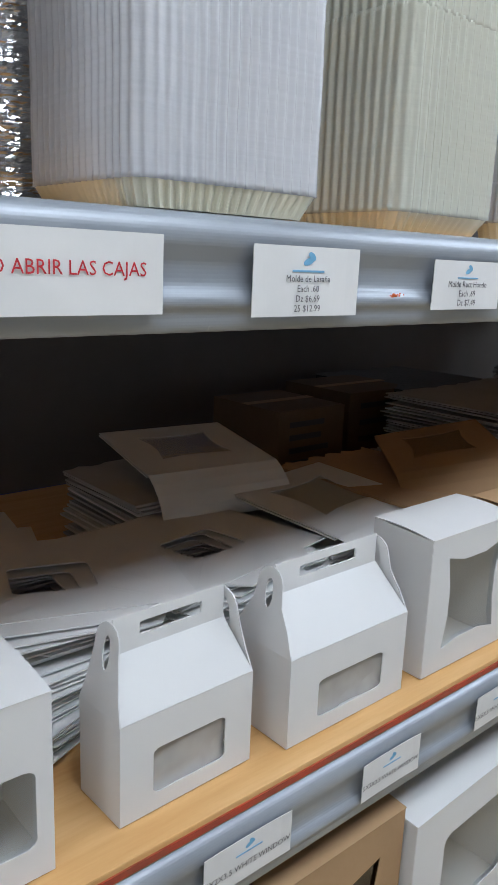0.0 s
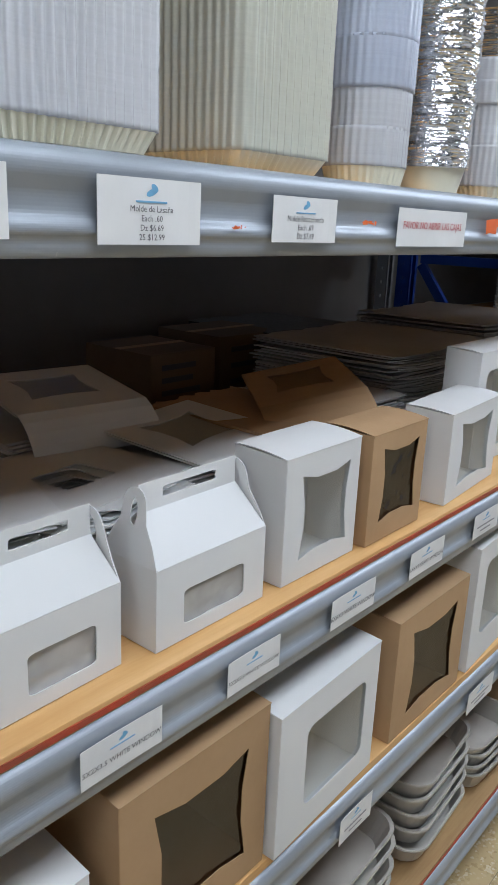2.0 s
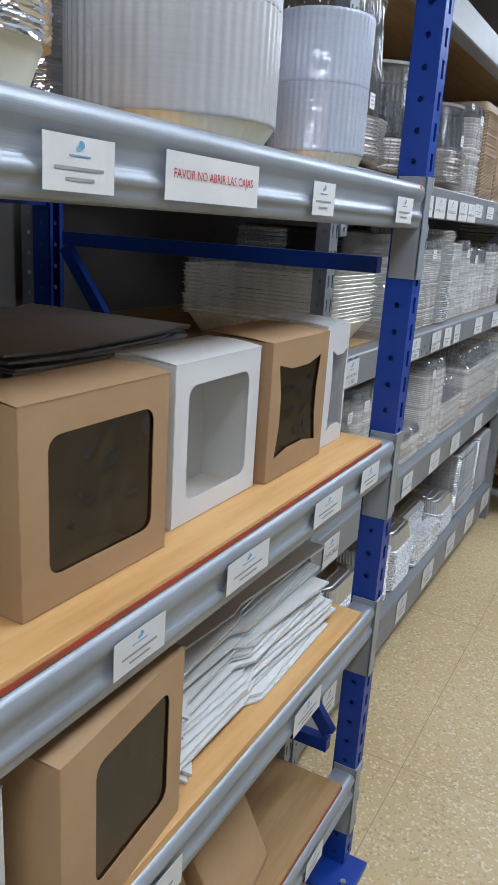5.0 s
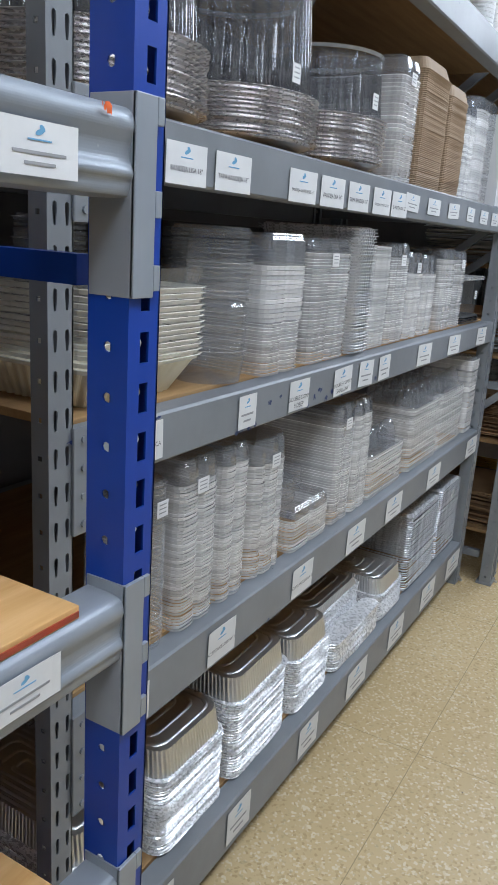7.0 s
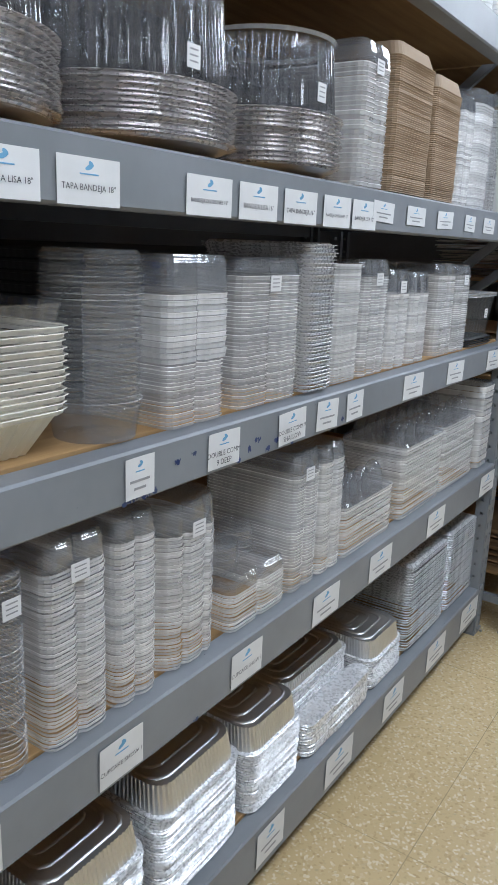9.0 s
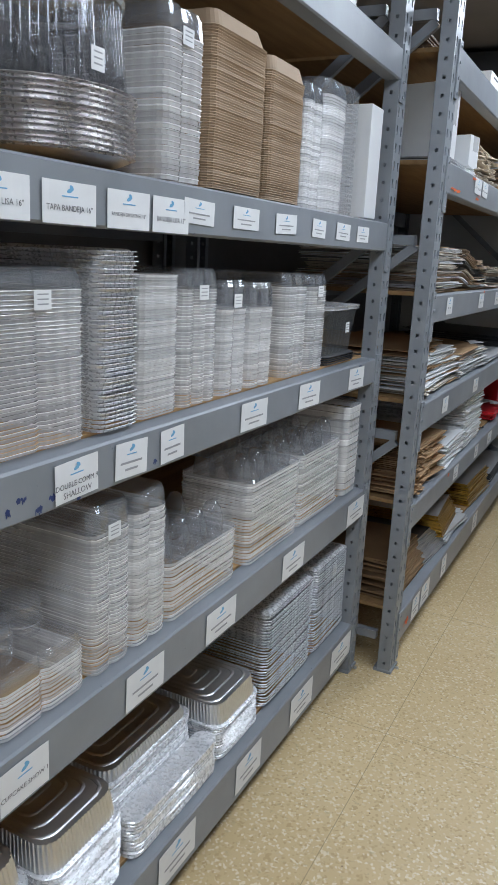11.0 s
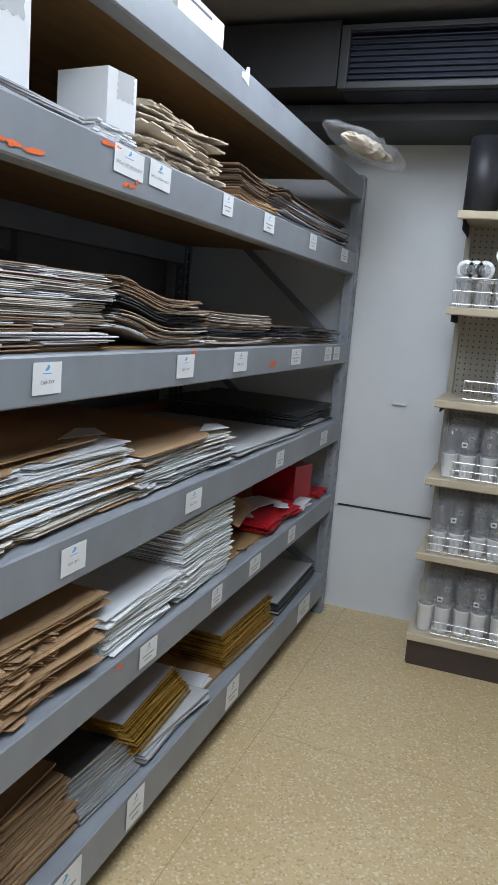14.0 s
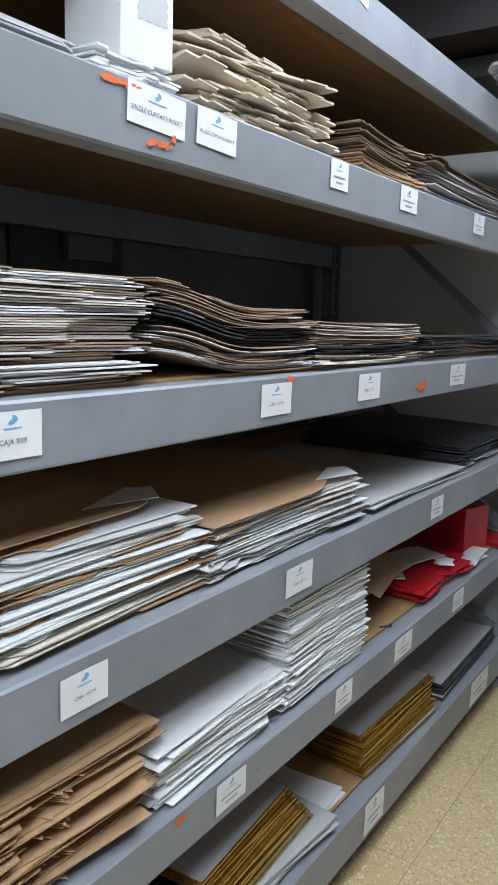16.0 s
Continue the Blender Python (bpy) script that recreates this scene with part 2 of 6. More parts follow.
def floor_material():
    """Yellow-cream speckled terrazzo tile with pale chips, grime and a few dark pits."""
    m, nt, p = nodes_of("speckled_floor")
    co = nt.nodes.new("ShaderNodeTexCoord")
    v = nt.nodes.new("ShaderNodeTexVoronoi")
    v.inputs["Scale"].default_value, v.inputs["Randomness"].default_value = 150.0, 1.0
    nt.links.new(co.outputs["Object"], v.inputs["Vector"])
    sep = nt.nodes.new("ShaderNodeSeparateColor")
    nt.links.new(v.outputs["Color"], sep.inputs[0])
    big, fine = noise_of(nt, 1.3, 5.0), noise_of(nt, 55.0, 4.0)
    base = mixed(nt, ramp(nt, big, 0.3, 0.7), (0.52, 0.38, 0.195), (0.62, 0.47, 0.26))
    def over(col, fac, tone):
        n = nt.nodes.new("ShaderNodeMix")
        n.data_type = "RGBA"
        n.inputs[7].default_value = (*tone, 1)
        nt.links.new(col, n.inputs[6])
        nt.links.new(fac, n.inputs[0])
        return n.outputs[2]
    base = over(base, ramp(nt, sep.outputs[0], 0.78, 0.92), (0.68, 0.58, 0.41))
    base = over(base, ramp(nt, sep.outputs[1], 0.82, 0.96), (0.46, 0.32, 0.155))
    base = over(base, ramp(nt, fine, 0.60, 0.72), (0.43, 0.34, 0.19))
    base = over(base, ramp(nt, noise_of(nt, 17.0, 2.0), 0.775, 0.79), (0.07, 0.05, 0.03))
    nt.links.new(base, p.inputs["Base Color"])
    mr = nt.nodes.new("ShaderNodeMapRange")
    mr.inputs["To Min"].default_value, mr.inputs["To Max"].default_value = 0.28, 0.55
    nt.links.new(big, mr.inputs["Value"])
    nt.links.new(mr.outputs[0], p.inputs["Roughness"])
    bumped(nt, p, fine, 0.08)
    return m


M["floor"] = floor_material()
M["joint"] = surface("tile_joint", (0.36, 0.28, 0.16), (0.28, 0.22, 0.12), 0.8, scale=30)
M["glow"] = bpy.data.materials.new("panel_glow")
M["glow"].use_nodes = True
M["glow"].node_tree.nodes["Principled BSDF"].inputs["Emission Color"].default_value = (0.93, 0.97, 1, 1)
M["glow"].node_tree.nodes["Principled BSDF"].inputs["Emission Strength"].default_value = 6.0

# ---- building helpers ----
rng = random.Random(7)


def empty(name, at=(0, 0, 0), rz=0.0):
    ob = new(name)
    ob.empty_display_size = 0.05
    ob.matrix_world = pose(*at, 0, 0, rz)
    return ob


def mesh_from(name, verts, faces, material, parent=None, label="", smooth=False):
    me = bpy.data.meshes.new(name)
    me.from_pydata([tuple(v) for v in verts], [], [tuple(f) for f in faces])
    me.materials.append(material)
    if smooth:
        me.polygons.foreach_set("use_smooth", [True] * len(me.polygons))
    me.update()
    ob = new(name, me)
    ob.parent = parent
    if label:
        ob["label"] = label
    return ob


def part(name, bm, material, parent=None, label="", smooth=False):
    """Links a bmesh as one mesh object under a thing or under a part."""
    bmesh.ops.recalc_face_normals(bm, faces=bm.faces)
    me = bpy.data.meshes.new(name)
    bm.to_mesh(me)
    bm.free()
    me.materials.append(material)
    if smooth:
        me.polygons.foreach_set("use_smooth", [True] * len(me.polygons))
    ob = new(name, me)
    ob.parent = parent
    if label:
        ob["label"] = label
    return ob


def add_box(bm, a, b, bevel=0.0):
    """An upright box between two corners, its edges rounded by bevel."""
    a, b = Vector(a), Vector(b)
    got = bmesh.ops.create_cube(bm, size=1.0, matrix=Matrix.Translation((a + b) / 2) @ Matrix.Diagonal((*(b - a), 1)))
    if bevel:
        edges = {e for v in got["verts"] for e in v.link_edges}
        bmesh.ops.bevel(bm, geom=list(edges), offset=bevel, segments=2, profile=0.6, affect="EDGES")
    return bm


def box(a, b, bevel=0.0):
    return add_box(bmesh.new(), a, b, bevel)


def bar(bm, a, b, w, d=None):
    """A straight bar of a rectangular section from a to b."""
    a, b = Vector(a), Vector(b)
    way = b - a
    q = way.to_track_quat("Z", "X").to_matrix().to_4x4()
    m = Matrix.Translation((a + b) / 2) @ q @ Matrix.Diagonal((w, d or w, way.length, 1))
    bmesh.ops.create_cube(bm, size=1.0, matrix=m)
    return bm


def rod(bm, a, b, r, n=6):
    a, b = Vector(a), Vector(b)
    way = b - a
    m = Matrix.Translation((a + b) / 2) @ way.to_track_quat("Z", "X").to_matrix().to_4x4()
    bmesh.ops.create_cone(bm, cap_ends=True, segments=n, radius1=r, radius2=r, depth=way.length, matrix=m)
    return bm


def extrude_profile(points, y0, y1):
    """A closed (x, z) outline drawn out along y."""
    bm = bmesh.new()
    lo = [bm.verts.new((x, y0, z)) for x, z in points]
    hi = [bm.verts.new((x, y1, z)) for x, z in points]
    n = len(points)
    for i in range(n):
        bm.faces.new((lo[i], lo[(i + 1) % n], hi[(i + 1) % n], hi[i]))
    bm.faces.new(lo[::-1])
    bm.faces.new(hi)
    return bm


# ---- room ----
WX, EX, NY, SY = -1.12, 2.7, 8.22, -1.6
def slab(name, a, b, mat, label):
    return tagged(part(name, box(a, b), M[mat]), label, name.split("_")[0], "", "structure")


slab("floor", (WX - 0.2, SY - 0.2, -0.12), (EX + 0.2, NY + 0.2, 0.0), "floor", "worn cream speckled terrazzo floor with grime")
slab("wall_west", (WX - 0.15, SY, 0), (WX, NY, CEIL), "wall_back", "grey painted wall behind the racks, colour darkened for shade")
slab("wall_north", (WX - 0.15, NY, 0), (EX + 0.15, NY + 0.15, CEIL), "wall", "pale grey painted masonry end wall")
slab("wall_east", (EX, SY, 0), (EX + 0.15, NY, CEIL), "wall", "plain pale painted wall of the aisle")
slab("wall_south", (WX - 0.15, SY - 0.15, 0), (EX + 0.15, SY, CEIL), "wall", "plain pale painted wall closing the aisle")
slab("ceiling", (WX - 0.2, SY - 0.2, CEIL), (EX + 0.2, NY + 0.2, CEIL + 0.1), "ceiling", "grey painted ceiling")


# ---- racks ----
def hole_outline(kind, w, h, n=8):
    if kind == "square":
        return [(-w, -h), (0, -h), (w, -h), (w, 0), (w, h), (0, h), (-w, h), (-w, 0)]
    if kind == "round":
        return [(w * math.cos(a), h * math.sin(a)) for a in [math.radians(225 + 45 * i) for i in range(8)]]
    return [(-0.45 * w, -h), (0, -h * 1.05), (0.45 * w, -h), (0.9 * w, h * 0.3), (0.8 * w, h * 0.85), (0, h), (-0.8 * w, h * 0.85), (-0.9 * w, h * 0.3)]


def perforated(columns, z0, z1, pitch, kind, w, h, place):
    """A sheet from z0 to z1 with holes at an even pitch. columns: (from, to) across the sheet, one hole in each."""
    verts, faces = [], []
    n = max(1, int((z1 - z0) / pitch))
    for c0, c1 in columns:
        cu, hu = (c0 + c1) / 2, (c1 - c0) / 2
        for i in range(n):
            zc, hz = z0 + (i + 0.5) * pitch, pitch / 2
            outer = [(-hu, -hz), (0, -hz), (hu, -hz), (hu, 0), (hu, hz), (0, hz), (-hu, hz), (-hu, 0)]
            inner = hole_outline(kind, w, h)
            b = len(verts)
            verts += [place(cu + u, zc + v) for u, v in outer] + [place(cu + u, zc + v) for u, v in inner]
            faces += [(b + k, b + (k + 1) % 8, b + 8 + (k + 1) % 8, b + 8 + k) for k in range(8)]
        if z0 + n * pitch < z1 - 1e-4:
            b = len(verts)
            verts += [place(c0, z0 + n * pitch), place(c1, z0 + n * pitch), place(c1, z1), place(c0, z1)]
            faces.append((b, b + 1, b + 2, b + 3))
    return verts, faces


def upright(rack, x, y0, y1, depth, top, mat, front_kind, side_kind, pitch, facing=1, toe=(0.03, 0.012, 0.012)):
    """A perforated C-shaped post: front face at x, sides going back by depth; facing -1 for the rear post."""
    verts, faces = [], []
    def take(got):
        b = len(verts)
        verts.extend(got[0])
        faces.extend(tuple(i + b for i in f) for f in got[1])
    w = y1 - y0
    cols = [(y0, (y0 + y1) / 2), ((y0 + y1) / 2, y1)] if front_kind == "drop" else [(y0, y1)]
    hw, hh = (w * 0.10, pitch * 0.27) if front_kind == "drop" else (w * 0.15, pitch * 0.30)
    take(perforated(cols, 0.012, top, pitch, front_kind, hw, hh, lambda u, z: (x, u, z)))
    for yy in (y0, y1):
        take(perforated([(0, depth)], 0.012, top, pitch, side_kind, depth * 0.11, depth * 0.11, lambda u, z: (x - facing * u, yy, z)))
    xb = x - facing * depth
    for ya, yb in ((y0, y0 + w * 0.25), (y1 - w * 0.25, y1)):
        b = len(verts)
        verts.extend([(xb, ya, 0.012), (xb, yb, 0.012), (xb, yb, top), (xb, ya, top)])
        faces.append((b, b + 1, b + 2, b + 3))
    post = mesh_from("post", verts, faces, M[mat], rack)
    sol = post.modifiers.new("sheet", "SOLIDIFY")
    sol.thickness, sol.offset = 0.0022, -1
    foot = bmesh.new()
    add_box(foot, (min(x, xb) - 0.015, y0 - toe[1], 0), (max(x, xb) + toe[0], y1 + toe[2], 0.012), 0.002)
    bo = part("foot_plate", foot, M[mat], post)
    bolt = bmesh.new()
    rod(bolt, (x + 0.018, y0 - toe[1] + 0.035, 0.012), (x + 0.018, y0 - toe[1] + 0.035, 0.018), 0.007, 8)
    part("bolt", bolt, M["wire"], post)
    return post


def side_frame(rack, xf, xb, y, mat, levels, rise=1):
    """Horizontal and slanting struts between a front and a rear post."""
    for a, b in zip(levels, levels[1:]):
        part("strut", bar(bmesh.new(), (xf, y, a), (xb, y, a), 0.03, 0.025), M[mat], rack)
        part("brace", bar(bmesh.new(), (xf, y, a + 0.03 if rise > 0 else b - 0.02), (xb, y, b - 0.02 if rise > 0 else a + 0.03), 0.03, 0.02), M[mat], rack)
    if rise < 0 or levels[-1] < 1.9:
        part("strut", bar(bmesh.new(), (xf, y, levels[-1]), (xb, y, levels[-1]), 0.03, 0.025), M[mat], rack)


# first rack: blue posts and rolled grey beams
R1Y0, R1Y1 = 0.12, 2.863
R1_TOP = [1.500, 1.032, 0.675, 0.262]
rack1 = tagged(empty("storage_rack"), "blue steel storage rack with rolled grey beams", "rack")
for ya, yb in ((R1Y0 - 0.045, R1Y0), (R1Y1, R1Y1 + 0.045)):
    upright(rack1, -0.004, ya, yb, 0.05, 2.45, "blue", "square", "round", 0.05, 1, (0.045, 0.085, -0.01))
    upright(rack1, -0.93, ya, yb, 0.05, 2.45, "blue", "square", "round", 0.05, -1)
    side_frame(rack1, -0.08, -0.85, (ya + yb) / 2, "blue", [0.292, 1.355])
ROLL = [(-0.05, 0.0), (-0.016, 0.0), (-0.006, -0.003), (-0.001, -0.010), (0.0, -0.018), (-0.003, -0.026), (-0.006, -0.034),
        (-0.006, -0.046), (-0.001, -0.052), (0.0, -0.058), (-0.004, -0.063), (-0.005, -0.072), (-0.008, -0.077), (-0.05, -0.077)]
def rounded(points, k=3):
    """The same outline with its corners eased by cutting them twice."""
    for _ in range(k):
        pts = []
        for i, (x, z) in enumerate(points):
            if i in (0, len(points) - 1):
                pts.append((x, z))
                continue
            (px, pz), (nx, nz) = points[i - 1], points[i + 1]
            pts += [(0.75 * x + 0.25 * px, 0.75 * z + 0.25 * pz), (0.75 * x + 0.25 * nx, 0.75 * z + 0.25 * nz)]
        points = pts
    return points


ROLL = rounded(ROLL, 2)
for z in R1_TOP:
    part("beam", extrude_profile([(x, z + dz) for x, dz in ROLL], R1Y0 + 0.002, R1Y1 - 0.002), M["galv"], rack1)
    part("rear_beam", box((-0.93, R1Y0, z - 0.075), (-0.89, R1Y1, z)), M["blue"], rack1)
    for y, s in ((R1Y1, 1), (R1Y0, -1)):
        bm = bmesh.new()
        add_box(bm, (-0.052, min(y, y - s * 0.004), z - 0.165), (0.001, max(y, y - s * 0.004), z + 0.012), 0.001)
        add_box(bm, (-0.003, min(y - s * 0.004, y + s * 0.026), z - 0.165), (0.002, max(y - s * 0.004, y + s * 0.026), z + 0.012), 0.001)
        plate = part("beam_connector", bm, M["galv"], rack1)
        for dz in (0.012, -0.068, -0.135):
            part("hook", box((-0.0028, min(y + s * 0.0262, y + s * 0.036), z + dz - 0.024), (0.0022, max(y + s * 0.0262, y + s * 0.036), z + dz), 0.001), M["galv"], plate)
def shelf_board(name, a, b, mat, label, edge=None):
    ob = tagged(part(name, box(a, b, 0.0015), M[mat]), label, "shelf board")
    if edge:
        part("painted_edge", box((b[0], a[1] + 0.002, b[2] - 0.0115), (b[0] + 0.0015, b[1] - 0.002, b[2] - 0.0055)), M[edge], ob)
    return ob


for z, e in zip(R1_TOP, (None, "red_edge", None, "red_edge")):
    up = 0.0 if z > 1.4 else 0.012
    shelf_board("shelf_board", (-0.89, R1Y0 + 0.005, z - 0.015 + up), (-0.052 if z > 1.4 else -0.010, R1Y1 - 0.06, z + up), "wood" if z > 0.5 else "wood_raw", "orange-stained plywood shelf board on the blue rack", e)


def plain_rack(name, label, xf, y0, y1, w, tops, heights, depth, mat, top, near=-1, far=-1, w_near=None, shift=0.0, d_near=0.045):
    rack = tagged(empty(name), label, "rack")
    for ya, yb, rise in ((y0 + shift, y0 + shift + (w_near or w), near), (y1 - w, y1, far)):
        upright(rack, xf, ya, yb, d_near if ya < y0 + 0.1 else 0.045, top if ya < 7 else 2.085, mat, "drop", "square", 0.0508, 1, (0.006, 0.004, 0.004))
        upright(rack, xf - depth, ya, yb, 0.045, top if ya < 7 else 2.085, mat, "drop", "square", 0.0508, -1, (0.006, 0.004, 0.004))
        if rise:
            side_frame(rack, xf - 0.07, xf - depth + 0.07, (ya + yb) / 2, mat, [0.12, 0.86, 1.5, 2.15] if rise < 0 else [0.2, 0.62, 1.3, 2.0], rise)
    for z, h in zip(tops, heights):
        sec = [(-0.045, 0), (-0.004, 0), (0, -0.004), (0, -h + 0.004), (-0.004, -h), (-0.045, -h)]
        part("beam", extrude_profile([(xf + 0.002 + x, z + dz) for x, dz in sec], y0 + w * 0.55, y1 - w * 0.55), M[mat], rack)
        part("rear_beam", box((xf - depth, y0 + w, z - h), (xf - depth + 0.04, y1 - w, z)), M[mat], rack)
        for y, s in ((y0 + w * 0.5, 1), (y1 - w * 0.5, -1)):
            bm = bmesh.new()
            add_box(bm, (xf + 0.0005, min(y, y + s * 0.036), z - h - 0.06), (xf + 0.006, max(y, y + s * 0.036), z + 0.012), 0.002)
            plate = part("beam_connector", bm, M[mat], rack)
            for k in range(4):
                part("rivet", rod(bmesh.new(), (xf + 0.006, y + s * 0.018, z - h - 0.045 + k * (h + 0.04) / 3), (xf + 0.0095, y + s * 0.018, z - h - 0.045 + k * (h + 0.04) / 3), 0.005, 8), M[mat], plate)
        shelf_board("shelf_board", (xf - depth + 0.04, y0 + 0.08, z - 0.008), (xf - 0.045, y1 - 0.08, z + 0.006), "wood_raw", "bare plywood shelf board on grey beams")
    return rack


R2X, R2Y0, R2Y1 = -0.224, 2.98, 5.44
R2_TOP = [2.035, 1.545, 1.128, 0.690, 0.195]
R3X, R3Y0, R3Y1 = -0.092, 5.447, 8.15
R3_TOP = [2.068, 1.742, 1.332, 0.972, 0.612, 0.208]
rack2 = plain_rack("pallet_rack", "grey steel rack holding clear containers", R2X, R2Y0, R2Y1, 0.075, R2_TOP, [0.085, 0.085, 0.08, 0.1, 0.125], 0.86, "grey", 2.45, near=0, w_near=0.042, d_near=0.03)
rack3 = plain_rack("pallet_rack", "grey slotted steel rack holding flat cartons", R3X, R3Y0, R3Y1, 0.075, R3_TOP, [0.09, 0.094, 0.09, 0.102, 0.09, 0.118], 0.90, "grey", 2.45, far=1, w_near=0.078, shift=-0.003)


# ---- makers of the goods ----
def ray_poly(poly, ang):
    """How far a ray at an angle from the middle goes to the outline."""
    dx, dy = math.cos(ang), math.sin(ang)
    best = None
    for (x0, y0), (x1, y1) in zip(poly, poly[1:] + poly[:1]):
        ex, ey = x1 - x0, y1 - y0
        den = dx * ey - dy * ex
        if abs(den) < 1e-9:
            continue
        t, s = (x0 * ey - y0 * ex) / den, (x0 * dy - y0 * dx) / den
        if t > 0 and -1e-6 <= s <= 1 + 1e-6 and (best is None or t < best):
            best = t
    return best


def window_outline(shape):
    """An outline in the unit square about its middle."""
    if shape == "wave":
        key = [(-0.5, -0.5), (-0.2, -0.44), (0.2, -0.44), (0.5, -0.5), (0.44, -0.15), (0.44, 0.15), (0.5, 0.5), (0.2, 0.43), (-0.2, 0.43), (-0.5, 0.5), (-0.43, 0.15), (-0.43, -0.15)]
        return key
    r = 0.1
    pts = []
    for cx, cy, a0 in ((0.5 - r, -0.5 + r, -90), (0.5 - r, 0.5 - r, 0), (-0.5 + r, 0.5 - r, 90), (-0.5 + r, -0.5 + r, 180)):
        pts += [(cx + r * math.cos(math.radians(a0 + k * 30)), cy + r * math.sin(math.radians(a0 + k * 30))) for k in range(4)]
    return pts


def ring_face(w, h, win, shape):
    """Corners of a panel w x h with a window cut in it: points (y, z) and faces."""
    u0, u1, v0, v1 = win
    cy, cz, ww, wh = (u0 + u1) / 2 * w, (v0 + v1) / 2 * h, (u1 - u0) * w, (v1 - v0) * h
    inner = [(a * ww, b * wh) for a, b in window_outline(shape)]
    outer = [(-cy, -cz), (w - cy, -cz), (w - cy, h - cz), (-cy, h - cz)]
    angs = sorted({round(math.atan2(b, a), 5) for a, b in inner + outer})
    pts, faces, n = [], [], len(angs)
    for a in angs:
        for poly in (outer, inner):
            d = ray_poly(poly, a)
            pts.append((cy + d * math.cos(a) - w / 2, cz + d * math.sin(a)))
    for i in range(n):
        j = (i + 1) % n
        faces.append((2 * i, 2 * j, 2 * j + 1, 2 * i + 1))
    return pts, faces


def window_box(label, xf, y0, y1, z0, h, depth, mat, win=(0.16, 0.84, 0.16, 0.84), shape="wave", rz=0.0, group="display boxes with windows"):
    """A folded card box with a film window in its front."""
    w = y1 - y0
    thing = tagged(empty("window_box", (xf, (y0 + y1) / 2, z0), rz), label, "box", group)
    pts, faces = ring_face(w, h, win, shape)
    verts = [(0, y, z) for y, z in pts]
    b, e, lid = len(verts), w / 2, 0.004
    verts += [(0, -e, 0), (0, e, 0), (0, e, h), (0, -e, h), (-depth, -e, 0), (-depth, e, 0), (-depth, e, h + lid), (-depth, -e, h + lid)]
    faces += [(b, b + 4, b + 5, b + 1), (b, b + 3, b + 7, b + 4), (b + 1, b + 5, b + 6, b + 2), (b + 4, b + 7, b + 6, b + 5)]
    body = mesh_from("body", verts, faces, M[mat], thing)
    s = body.modifiers.new("card", "SOLIDIFY")
    s.thickness, s.offset = 0.0011, 0
    bm = bmesh.new()
    nseg = 6
    rows = []
    for i in range(nseg + 1):
        f = i / nseg
        zz = h + 0.0012 + lid * f + 0.0025 * math.sin(f * math.pi)
        rows.append((bm.verts.new((0.0012 - (depth + 0.0012) * f, -e - 0.0008, zz)), bm.verts.new((0.0012 - (depth + 0.0012) * f, e + 0.0008, zz))))
    for r0, r1 in zip(rows, rows[1:]):
        bm.faces.new((r0[0], r0[1], r1[1], r1[0]))
    tip = [bm.verts.new((-0.004, -e - 0.0008, h - 0.004)), bm.verts.new((-0.004, e + 0.0008, h - 0.004))]
    lid_ob = part("lid", bm, M[mat], thing)
    s = lid_ob.modifiers.new("card", "SOLIDIFY")
    s.thickness = 0.001
    u0, u1, v0, v1 = win
    bm = bmesh.new()
    ya, yb, za, zb = (u0 - 0.03) * w - e, (u1 + 0.03) * w - e, (v0 - 0.03) * h, (v1 + 0.03) * h
    n = 16
    grid = [[bm.verts.new((-0.0025 - (0.007 if mat == "kraft" else 0.003) * min(1.0, 4 * min(i, n - i) / n) * min(1.0, 4 * min(j, n - j) / n) * abs(noise.noise((i * 0.55 + y0 * 9, j * 0.45 + i * 0.3, 3.0))), ya + (yb - ya) * i / n, za + (zb - za) * j / n)) for j in range(n + 1)] for i in range(n + 1)]
    for i in range(n):
        for j in range(n):
            bm.faces.new((grid[i][j], grid[i + 1][j], grid[i + 1][j + 1], grid[i][j + 1]))
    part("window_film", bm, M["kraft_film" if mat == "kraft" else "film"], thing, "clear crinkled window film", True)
    return thing


